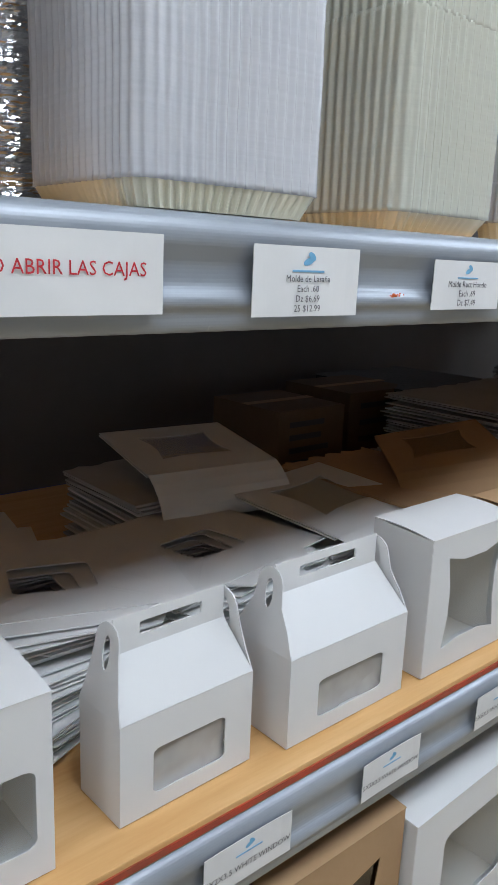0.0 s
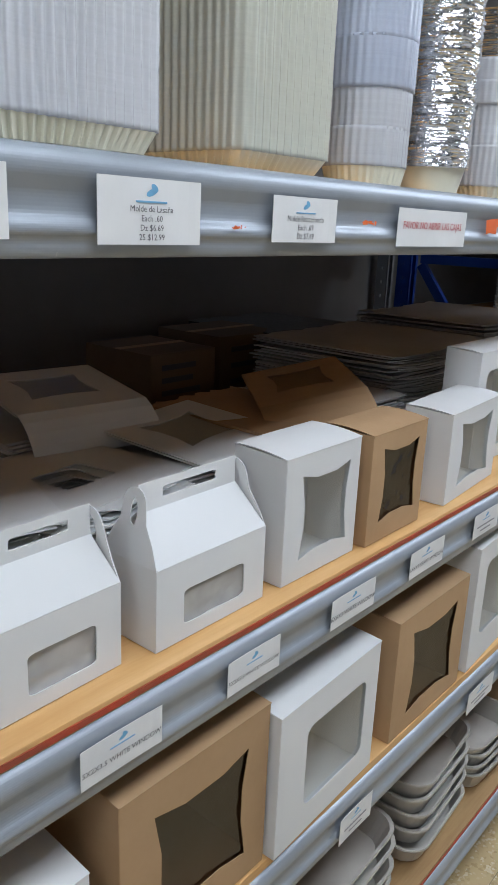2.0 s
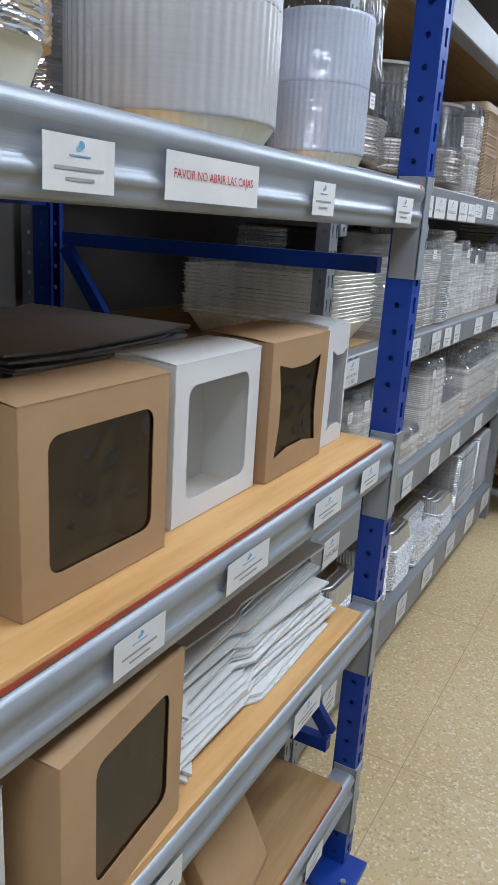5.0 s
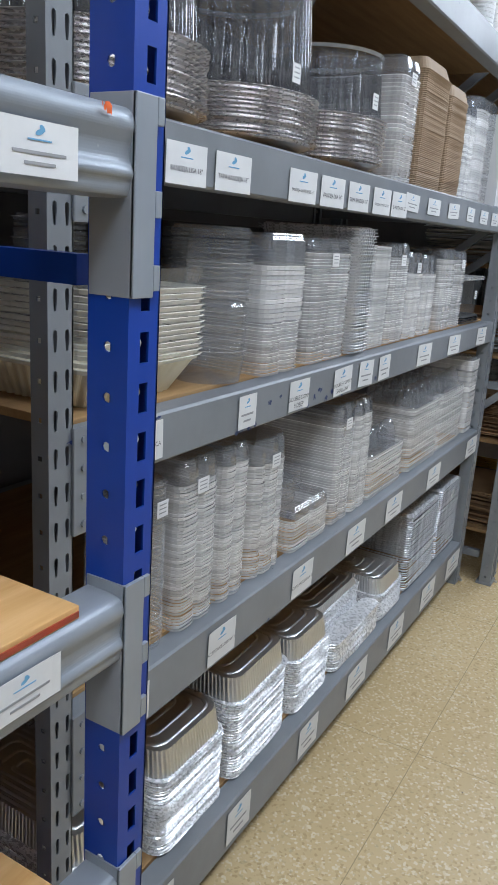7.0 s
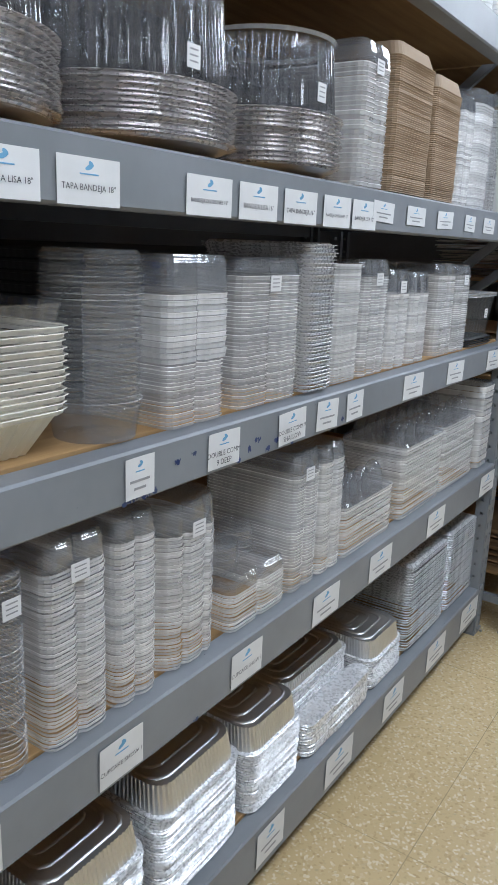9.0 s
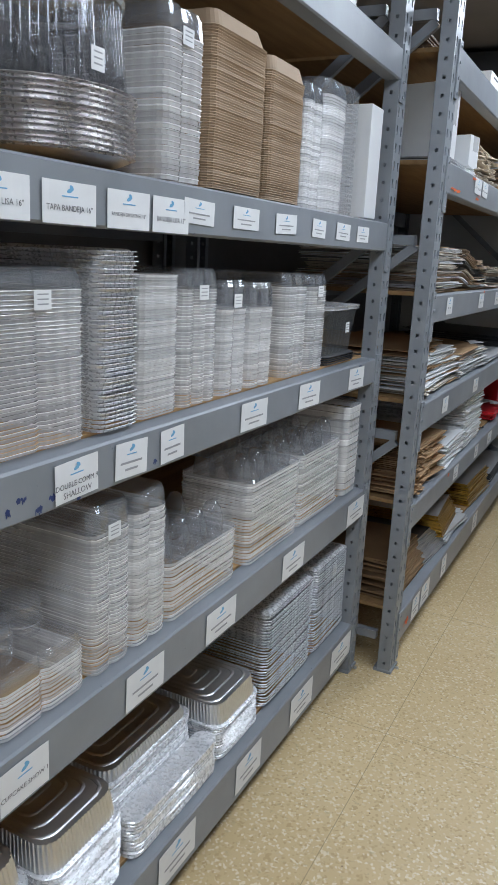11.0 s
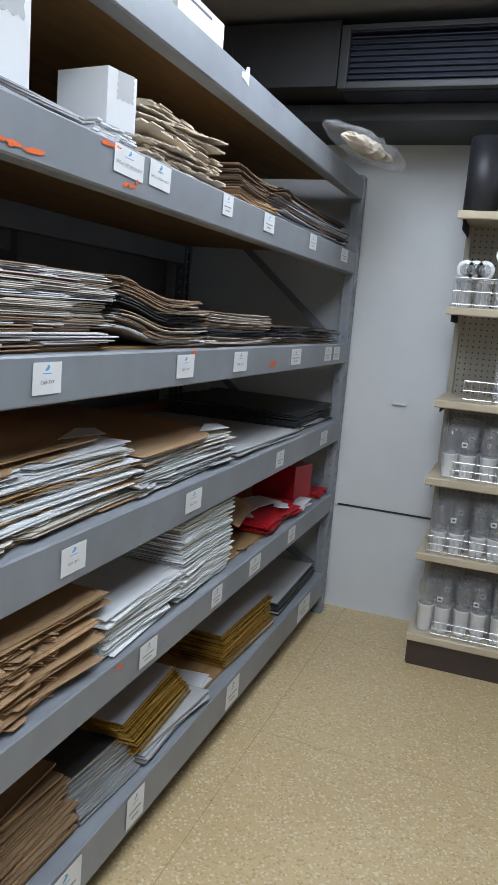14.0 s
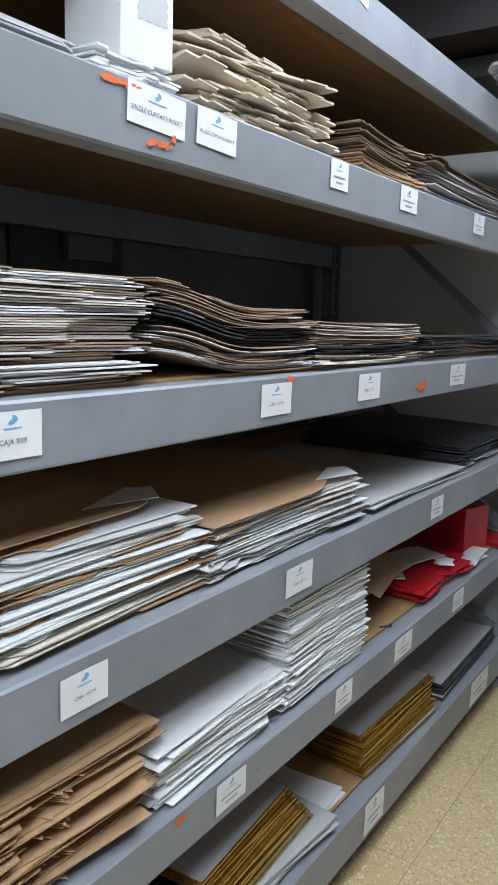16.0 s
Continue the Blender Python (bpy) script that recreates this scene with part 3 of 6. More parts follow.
def gable_box(label, xf, y0, y1, z0, h, tip, depth, win, rz=0.0):
    """A carry box: body with a window, a sloping front roof, a ridge handle with a slot, rounded side flaps."""
    w = y1 - y0
    e = w / 2
    thing = tagged(empty("gable_box", (xf, (y0 + y1) / 2, z0), rz), label, "box", "carry boxes with handles")
    pts, faces = ring_face(w, h, win, "round")
    verts = [(0, y, z) for y, z in pts]
    b = len(verts)
    verts += [(0, -e, 0), (0, e, 0), (-depth, -e, 0), (-depth, e, 0), (-depth, e, h), (-depth, -e, h)]
    faces += [(b, b + 2, b + 3, b + 1), (b + 2, b + 5, b + 4, b + 3)]
    body = mesh_from("body", verts, faces, M["white_card"], thing)
    s = body.modifiers.new("card", "SOLIDIFY")
    s.thickness, s.offset = 0.0011, 0
    bm = bmesh.new()
    ya, yb, za, zb = (win[0] - 0.03) * w - e, (win[1] + 0.03) * w - e, (win[2] - 0.03) * h, (win[3] + 0.03) * h
    grid = [[bm.verts.new((-0.003 - 0.005 * abs(noise.noise((i * 0.9 + y0 * 9, j * 0.8, 3.0))), ya + (yb - ya) * i / 9, za + (zb - za) * j / 7)) for j in range(8)] for i in range(10)]
    for i in range(9):
        for j in range(7):
            bm.faces.new((grid[i][j], grid[i + 1][j], grid[i + 1][j + 1], grid[i][j + 1]))
    part("window_film", bm, M["hazy_film"], thing, "crumpled clear window film", True)
    mid, ridge = -depth / 2, tip - 0.028
    for xa, name in ((0.0, "front_roof"), (-depth, "rear_roof")):
        bm = bmesh.new()
        v = [bm.verts.new((xa, -e + 0.001, h)), bm.verts.new((xa, e - 0.001, h)), bm.verts.new((mid + (0.002 if xa == 0 else -0.002), e - 0.012, ridge)), bm.verts.new((mid + (0.002 if xa == 0 else -0.002), -e + 0.012, ridge))]
        bm.faces.new(v)
        o = part(name, bm, M["white_card"], thing)
        s = o.modifiers.new("card", "SOLIDIFY")
        s.thickness = 0.001
    hw = w - 0.024
    pts, faces = ring_face(hw, 0.030, (0.22, 0.78, 0.35, 0.72), "round")
    o = mesh_from("handle", [(mid + 0.002, y, ridge + z) for y, z in pts], faces, M["white_card"], thing)
    s = o.modifiers.new("card", "SOLIDIFY")
    s.thickness = 0.0022
    for sy in (-1, 1):
        n, pts = 9, [(0.0, 0.0), (0.0, h)]
        r = 0.016
        pts += [(-depth * 0.12, h + (tip - h) * 0.30), (mid + r * 1.15, h + (tip - h) * 0.55)]
        for k in range(n):
            a = math.radians(10 + 160 * k / (n - 1))
            pts.append((mid + r * math.cos(a), tip - r + r * math.sin(a)))
        pts += [(mid - r * 1.15, h + (tip - h) * 0.55), (-depth * 0.88, h + (tip - h) * 0.30), (-depth, h), (-depth, 0.0)]
        lean = 0.010
        verts = [(x, sy * (e - lean * max(0, z - h) / (tip - h)), z) for x, z in pts]
        cx, cz = mid, tip - r - 0.004
        slot = [(cx + 0.005 * math.cos(a), cz - 0.004 + 0.014 * math.sin(a)) for a in [math.radians(90 - 360 * k / 10) for k in range(10)]]
        bm = bmesh.new()
        loop = [bm.verts.new(v) for v in verts]
        hole = [bm.verts.new((x, sy * (e - lean * max(0, z - h) / (tip - h)), z)) for x, z in slot]
        ed = [bm.edges.new((loop[i], loop[(i + 1) % len(loop)])) for i in range(len(loop))] + [bm.edges.new((hole[i], hole[(i + 1) % 10])) for i in range(10)]
        bmesh.ops.triangle_fill(bm, edges=ed, use_beauty=True)
        o = part("side_flap", bm, M["white_card"], thing)
        s = o.modifiers.new("card", "SOLIDIFY")
        s.thickness = 0.0012
    return thing


GROOVES = {"duo": (0.0,), "tri": (-0.18, 0.18)}


def outline_of(shape, w, d, corner, n):
    """Points round a plan outline, anticlockwise: an ellipse or a rectangle with round corners."""
    if shape == "round":
        return np.array([(d / 2 * math.cos(a), w / 2 * math.sin(a)) for a in np.linspace(0, 2 * math.pi, n, endpoint=False)])
    pts = []
    k = 5
    for sx, sy, a0 in ((1, -1, -90), (1, 1, 0), (-1, 1, 90), (-1, -1, 180)):
        for j in range(k):
            a = math.radians(a0 + 90 * j / (k - 1))
            pts.append((sx * (d / 2 - corner) + corner * math.cos(a), sy * (w / 2 - corner) + corner * math.sin(a)))
    pts = np.array(pts)
    seg = np.roll(pts, -1, 0) - pts
    ln = np.r_[0, np.cumsum(np.hypot(*seg.T))]
    at = np.linspace(0, ln[-1], n, endpoint=False)
    closed = np.vstack([pts, pts[:1]])
    out = np.stack([np.interp(at, ln, closed[:, c]) for c in (0, 1)], 1)
    if shape in GROOVES:
        face = np.abs(out[:, 0]) > d / 2 - 0.002
        for g in GROOVES[shape]:
            dip = np.exp(-((out[:, 1] - g * w) / 0.007) ** 2) * 0.009
            out[:, 0] -= np.sign(out[:, 0]) * dip * face
    return out


def layers(name, parent, mat, shape, w, d, z0, z1, pitch, ribs=0, depth=0.0, flange=0.003, corner=0.02, jitter=0.0004, grow=0.0, n=72, cap=True, label="", smooth=False, crinkle=0.0):
    """A pile of thin nested shells, too fine to part: a small rim for each, ribbed walls between."""
    n = max(n, (6 if smooth else 4) * ribs) if ribs else n
    base = outline_of(shape, w, d, corner, n)
    nrm = base / np.maximum(1e-6, np.hypot(*base.T))[:, None]
    rib = np.cos(np.arange(n) / n * 2 * math.pi * ribs) * depth if ribs else np.zeros(n)
    count = max(2, int((z1 - z0) / pitch))
    verts, faces = [], []
    r = np.random.RandomState(int(abs(z0 * 991 + w * 7777 + d * 313 + z1 * 517)) % 100000)
    dx = dy = 0.0
    for k in range(count):
        f = k / (count - 1)
        s = 1 + grow * (f - 1)
        dx, dy = 0.8 * dx + r.normal(0, jitter), 0.8 * dy + r.normal(0, jitter)
        zk, amp = z0 + (z1 - z0) * f, flange * r.uniform(0.5, 1.2)
        for off, dz in ((amp, 0.0), (-amp * 0.4, 0.35)):
            ring = base * s + nrm * (off + rib[:, None]) + (dx, dy)
            up = np.zeros(n)
            if crinkle:
                rough = r.normal(0, 1, n)
                rough = sum(np.roll(rough, q) for q in range(8)) * 0.38
                ring = ring + nrm * (rough * crinkle)[:, None]
                up = np.roll(rough, 3) * crinkle * 0.4
            verts.extend((x, y, zk + dz * pitch + u) for (x, y), u in zip(ring, up))
    rings = count * 2
    for i in range(rings - 1):
        for j in range(n):
            a, b = i * n + j, i * n + (j + 1) % n
            faces.append((a, b, b + n, a + n))
    if cap:
        faces.append(tuple(range((rings - 1) * n, rings * n)))
        faces.append(tuple(range(n))[::-1])
    return tagged(mesh_from(name, verts, faces, M[mat], parent, label, smooth), kind="stuff")


def shells(name, parent, mat, shape, w, d, z0, z1, pitch, ribs=0, depth=0.0, flange=0.003, corner=0.02, jitter=0.0008, n=64, seed=1, top=True, label="", crown=0.0):
    """Nested shells one by one: a rimmed wall each, all on one mesh, set down a little unevenly."""
    n = max(n, 4 * ribs) if ribs else n
    base = outline_of(shape, w, d, corner, n)
    nrm = base / np.maximum(1e-6, np.hypot(*base.T))[:, None]
    rib = (np.cos(np.arange(n) / n * 2 * math.pi * ribs) * depth * 0.12)[:, None] if ribs else 0
    verts, faces = [], []
    prof = ((-flange * 0.8, 0.02), (-flange * 0.5, 0.70), (flange * 0.7, 0.74), (flange, 0.82), (flange * 0.7, 0.96))
    for off, dz in prof:
        verts.extend((x, y, dz * pitch) for x, y in base + nrm * (off + rib * (1 if off < 0 else 0.3)))
    for i in range(len(prof) - 1):
        faces += [(i * n + j, i * n + (j + 1) % n, (i + 1) * n + (j + 1) % n, (i + 1) * n + j) for j in range(n)]
    count = max(2, int((z1 - z0) / pitch))
    r = np.random.RandomState(int(abs(z0 * 991 + w * 7777 + z1 * 517 + seed)) % 100000)
    first = mesh_from(name, verts, faces, M[mat], parent, label)
    if mat in ("clear", "frost_clear", "frost_blue", "clear_dim"):
        first.data.materials.append(M["rim_clear" if mat == "clear_dim" else "rim"])
        first.data.polygons.foreach_set("material_index", [0] * n + [1] * (len(faces) - n))
    for k in range(count):
        o = first if k == 0 else new(name, first.data)
        o.parent = parent
        o.matrix_basis = pose(r.normal(0, jitter), r.normal(0, jitter), z0 + (z1 - z0) * k / count, r.normal(0, 0.12), r.normal(0, 0.12), r.normal(0, 0.3))
    if crown:
        for k, (s, lift) in enumerate(((1.0, 0.0), (0.985, 0.004), (0.97, 0.009))):
            v2, f2 = [], []
            for fz, fs in ((0.0, 1.0), (0.6, 0.985), (0.94, 0.972), (1.0, 0.955)):
                v2.extend((x * fs * s, y * fs * s, z1 + lift + fz * crown) for x, y in base)
            for i in range(3):
                f2 += [(i * n + j, i * n + (j + 1) % n, (i + 1) * n + (j + 1) % n, (i + 1) * n + j) for j in range(n)]
            if k == 2:
                f2.append(tuple(range(3 * n, 4 * n)))
            mesh_from("clear_lid", v2, f2, M["clear_dim"], parent)
    elif top:
        zt = z1 - pitch * 0.3
        ring = base - nrm * flange
        mesh_from("top_panel", [(x * 0.93, y * 0.93, zt + pitch * 0.8) for x, y in ring] + [(x, y, zt) for x, y in ring], [tuple(range(n))] + [(j, (j + 1) % n, n + (j + 1) % n, n + j) for j in range(n)], M["clear_dim" if mat in ("clear", "frost_clear", "frost_blue") else mat], parent)
    return first


def tapered(name, parent, mat, shape, w, d, z0, z1, grow, ribs=0, depth=0.0, corner=0.02, n=96, label="", cap=True):
    """One shell that widens from grow at its foot to full size at its top."""
    n = max(n, 6 * ribs)
    base = outline_of(shape, w, d, corner, n)
    nrm = base / np.maximum(1e-6, np.hypot(*base.T))[:, None]
    rib = (np.cos(np.arange(n) / n * 2 * math.pi * ribs) * depth)[:, None] if ribs else 0
    verts, faces, steps = [], [], 5
    for k in range(steps):
        f = k / (steps - 1)
        ring = base * (grow + (1 - grow) * f) + nrm * rib
        verts.extend((x, y, z0 + (z1 - z0) * f) for x, y in ring)
    for i in range(steps - 1):
        for j in range(n):
            a, b = i * n + j, i * n + (j + 1) % n
            faces.append((a, b, b + n, a + n))
    if cap:
        faces += [tuple(range(n))[::-1], tuple(range((steps - 1) * n, steps * n))]
    return mesh_from(name, verts, faces, M[mat], parent, label, ribs > 0 and not cap)


def sticker(parent, x, y, z, w, h, lines=3):
    """A small white price sticker with grey bars."""
    st = part("price_sticker", box((x, y - w / 2, z - h / 2), (x + 0.0008, y + w / 2, z + h / 2)), M["paper"], parent, "small white price sticker")
    bm = bmesh.new()
    for k in range(lines):
        zz = z + h * (0.28 - 0.25 * k)
        add_box(bm, (x + 0.0008, y - w * 0.32, zz - h * 0.035), (x + 0.0012, y + w * 0.32, zz + h * 0.035))
    part("print", bm, M["ink_grey"], st)


def lid_stack(label, y0, y1, xf, depth, z0, z1, mat, shape="box", pitch=0.006, ribs=40, rib=0.0012, base=0.0, base_mat="cream", flange=0.001, corner=0.018, rz=0.0, mark=False, name="lid_stack", top=None, jitter=0.0006, crown=0.0):
    w = y1 - y0
    th = tagged(empty(name, (xf - depth / 2, (y0 + y1) / 2, z0), rz), label, "container stack")
    if base:
        tapered("base", th, base_mat, shape, w * 0.98, depth * 0.98, 0, base, 0.90, ribs, rib * 1.2, corner, label="ribbed cream underside")
    if pitch >= 0.0065 or mat in ("clear", "frost_clear"):
        shells("cup" if "cup" in name else "tray" if "tray" in name else "lid", th, mat, shape, w, depth, base, z1 - z0 - crown, pitch, ribs, rib, flange, corner, jitter, crown=crown)
    else:
        cuts = max(2, round((z1 - z0 - base) / 0.17))
        for k in range(cuts):
            lo, hi = (base + (z1 - z0 - base) * q / cuts for q in (k, k + 1))
            bundle = layers("lid_sleeve", th, mat, shape, w, depth, lo, hi - 0.0012, 0.012, ribs, rib, 0.0002, corner, 0.00012, smooth=True)
            bundle.location = (0.0003 * math.sin(5 * k + y0 * 40), 0.0004 * math.cos(3 * k + y0 * 70), 0)
    if top:
        tapered("top_lid", th, top, shape, w * 0.86, depth * 0.86, z1 - z0 + 0.004, z1 - z0 + 0.022, 1.06, ribs, rib, corner)
    if mark:
        sticker(th, depth / 2 + flange + 0.001, 0.0, (z1 - z0) * 0.86, min(0.035, w * 0.4), 0.028)
    return th


def sheet_mesh(w, d, t, seed, notch=0.0, curl=0.0, cols=12):
    """A die-cut board: uneven front and rear edges with tabs and notches, slightly bent."""
    r = random.Random(seed)
    cols = 16
    ys = [(-0.5 + i / cols) * w for i in range(cols + 1)]
    front, back, step = [], [], 0.0
    for i in range(cols + 1):
        if notch and r.random() < 0.22:
            step = r.choice((0, 0, -notch, -notch * 0.5))
        front.append(step)
        back.append(-d + (r.choice((0, notch)) if notch else 0))
    verts, faces, nx = [], [], 4
    for side in (0, 1):
        for i, y in enumerate(ys):
            for k in range(nx + 1):
                x = front[i] + (back[i] - front[i]) * k / nx
                z = side * t + curl * ((2 * y / w) ** 2) * (1 - 0.4 * k / nx) + 0.0007 * noise.noise((x * 7 + seed, y * 7, 0.0))
                verts.append((x, y, z))
    m = (cols + 1) * (nx + 1)
    def at(s, i, k):
        return s * m + i * (nx + 1) + k
    for i in range(cols):
        for k in range(nx):
            faces.append((at(1, i, k), at(1, i, k + 1), at(1, i + 1, k + 1), at(1, i + 1, k)))
            faces.append((at(0, i, k), at(0, i + 1, k), at(0, i + 1, k + 1), at(0, i, k + 1)))
        faces.append((at(0, i, 0), at(1, i, 0), at(1, i + 1, 0), at(0, i + 1, 0)))
        faces.append((at(0, i, nx), at(0, i + 1, nx), at(1, i + 1, nx), at(1, i, nx)))
    for k in range(nx):
        faces.append((at(0, 0, k), at(0, 0, k + 1), at(1, 0, k + 1), at(1, 0, k)))
        faces.append((at(0, cols, k), at(1, cols, k), at(1, cols, k + 1), at(0, cols, k + 1)))
    return verts, faces


def window_sheet(w, d, t, win):
    """A folded box lying flat with a window cut through it and a tongue in front."""
    pts, fc = ring_face(w, d, win, "round")
    n = len(pts)
    bend = [0.004 * noise.noise((y * 9, z * 9, w * 40)) for y, z in pts]
    verts = [(-z, y, b) for (y, z), b in zip(pts, bend)] + [(-z, y, b + t) for (y, z), b in zip(pts, bend)]
    faces = [f[::-1] for f in fc] + [tuple(i + n for i in f) for f in fc]
    for i in range(0, n, 2):
        j = (i + 2) % n
        faces += [(i, j, j + n, i + n), (j + 1, i + 1, i + 1 + n, j + 1 + n)]
    b = len(verts)
    verts += [(0.0, -w * 0.3, 0), (0.022, -w * 0.22, 0), (0.022, w * 0.22, 0), (0.0, w * 0.3, 0), (0.0, -w * 0.3, t), (0.022, -w * 0.22, t), (0.022, w * 0.22, t), (0.0, w * 0.3, t)]
    faces += [(b + 3, b + 2, b + 1, b), (b + 4, b + 5, b + 6, b + 7), (b, b + 1, b + 5, b + 4), (b + 1, b + 2, b + 6, b + 5), (b + 2, b + 3, b + 7, b + 6)]
    return verts, faces


def flat_stack(label, mats, y0, y1, xf, depth, z0, h, n, thick, seed, notch=0.02, jitter=0.008, turn=1.2, curl=0.0, rz=0.0, lean=0.0, name="flat_box_stack", category="cardboard stack", tilt=0.0, win=None, fan=0.0, sag=0.0):
    """Boards lying on one another; each is a part. lean: how far the top is pushed back."""
    thick = thick if win else max(thick, 0.66 * h / n)
    w = y1 - y0
    th = tagged(empty(name, (xf, (y0 + y1) / 2, z0), rz), label, category)
    r = random.Random(seed)
    shapes = []
    for mi, mat in enumerate(mats):
        for k in range(2):
            v, f = window_sheet(w * (1 - 0.05 * k), depth, thick, win) if win else sheet_mesh(w * (1 - 0.04 * k), depth, thick, seed * 10 + k + mi * 3, notch, curl)
            if sag:
                v = [(x, y, z + sag / (1 + math.exp((y + 0.22 * w) / (0.09 * w)))) for x, y, z in v]
            me = bpy.data.meshes.new("sheet")
            me.from_pydata(v, [], f)
            me.materials.append(M[mat])
            shapes.append(me)
    pick = 0
    for i in range(n):
        if r.random() < 0.42:
            pick = r.randrange(len(shapes))
        ob = new("sheet", shapes[-2] if i == n - 1 else shapes[pick])
        ob.parent = th
        f = i / max(1, n - 1)
        ob.matrix_basis = pose(-0.6 * abs(r.gauss(0, jitter)) - lean * f, r.gauss(0, jitter), f * (h - thick), r.gauss(0, 0.25) + tilt * f, r.gauss(0, 0.3), r.gauss(0, turn) + fan * (f - 0.5))
    return th


# ---- blue rack, top shelf ----
Z = 1.502
lid_stack("tall stack of ribbed frosted plastic lasagna lids", 0.733, 0.899, -0.03, 0.15, Z, 2.02, "frost", ribs=70, rib=0.0017, base=0.017, corner=0.014, pitch=0.0055)
lid_stack("stack of frosted plastic lids beside the lasagna lids", 0.42, 0.64, -0.04, 0.15, Z + 0.03, 2.0, "frost", ribs=78, rib=0.0016, base=0.02, corner=0.014, pitch=0.0055)
lid_stack("stack of cream-tinted deep rectangular plastic moulds", 1.018, 1.165, -0.052, 0.24, Z, 2.02, "frost_cream", ribs=66, rib=0.0017, base=0.017, corner=0.014, pitch=0.0055)
lid_stack("ribbed round frosted lid stack below bluish lids", 1.232, 1.334, -0.036, 0.102, Z, 1.603, "frost", "round", ribs=34, rib=0.0006, base=0.02, pitch=0.0055)
lid_stack("short bluish ribbed round plastic lid stack", 1.230, 1.336, -0.034, 0.106, 1.606, 1.709, "frost_blue", "round", ribs=34, rib=0.0006, pitch=0.0055)


def foil_column(label, cx, cy, r, z0, z1, base=0.03):
    th = tagged(empty("foil_pan_stack", (cx, cy, z0)), label, "foil pans")
    if base:
        tapered("base", th, "cream", "round", 1.9 * r, 1.9 * r, 0, base, 0.84, 0, 0, label="cream tapered pan underside")
    layers("body", th, "foil", "round", 2 * r, 2 * r, base, z1 - z0, 0.0038, 0, 0, 0.0022, jitter=0.0004, n=110, crinkle=0.0006)
    return th


foil_column("slim tall column of nested foil pans", -0.285, 0.765, 0.068, Z, 2.02, 0)
foil_column("tall stack of crinkled round foil pans", -0.083, 1.436, 0.052, Z, 2.02)
lid_stack("ribbed round frosted lid stack with cream foot", 1.568, 1.696, -0.018, 0.128, Z, 1.628, "frost", "round", ribs=44, rib=0.0005, base=0.016, pitch=0.0055)
lid_stack("upper ribbed frosted lid stack on another stack", 1.564, 1.700, -0.015, 0.136, 1.631, 1.690, "frost", "round", ribs=44, rib=0.0005, pitch=0.0055)
foil_column("short wide stack of crinkled foil pans", -0.092, 1.912, 0.078, Z, 1.648)
foil_column("grey foil pan stack behind the wide pans", -0.27, 2.03, 0.10, Z, 1.855, 0.02)
foil_column("low foil pan stack by the grey pans", -0.34, 2.27, 0.08, Z, 1.79, 0.02)
lid_stack("wide ribbed round white frosted lid stack", 2.150, 2.392, -0.014, 0.242, Z, 1.755, "frost", "round", ribs=60, rib=0.0006, base=0.018, pitch=0.0055)
lid_stack("lilac-tinted ribbed round plastic lid stack", 2.495, 2.635, -0.014, 0.14, Z, 1.692, "frost_blue", "round", ribs=50, rib=0.0005, base=0.014, pitch=0.0055)
foil_column("foil pan stack at the end of the shelf", -0.20, 2.72, 0.075, Z, 1.68, 0.02)

# ---- blue rack, second shelf: display boxes in front ----
Z = 1.0455
window_box("white card box with a rounded side window", -0.035, 0.515, 0.672, Z, 0.140, 0.09, "white_card", (0.3, 0.92, 0.18, 0.62), "round")
gable_box("white card carry box with a window in front", -0.042, 0.728, 0.861, Z, 0.086, 0.157, 0.058, (0.23, 0.78, 0.18, 0.64), 1.5)
gable_box("larger white card carry box with a handle", -0.034, 0.896, 1.060, Z, 0.087, 0.160, 0.078, (0.23, 0.79, 0.19, 0.63), 0.5)
window_box("square white card box with a wavy window", -0.033, 1.092, 1.243, Z, 0.155, 0.078, "white_card", (0.2, 0.86, 0.16, 0.84))
window_box("square brown kraft box with a wavy window", -0.026, 1.262, 1.405, Z, 0.152, 0.075, "kraft", (0.2, 0.86, 0.18, 0.86))
window_box("low wide white box with a wavy window", -0.032, 1.485, 1.695, Z, 0.143, 0.078, "white_card", (0.2, 0.84, 0.14, 0.86), rz=4.0)
window_box("tall white box with a large window", -0.080, 1.690, 1.912, Z, 0.207, 0.066, "white_card", (0.14, 0.86, 0.12, 0.84), "round")
window_box("tall brown kraft box with a dark window", -0.060, 1.950, 2.172, Z, 0.207, 0.08, "kraft", (0.16, 0.88, 0.16, 0.84), "round", -1.0)
window_box("white card box with a square window", -0.078, 2.215, 2.425, Z, 0.206, 0.09, "white_card", (0.14, 0.86, 0.14, 0.86), "round")
window_box("brown kraft box with a wavy window", -0.066, 2.440, 2.640, Z, 0.209, 0.12, "kraft", (0.12, 0.86, 0.16, 0.84))
window_box("clear-fronted white box beside the blue post", -0.078, 2.662, 2.762, Z, 0.212, 0.12, "white_card", (0.3, 0.97, 0.12, 0.80))


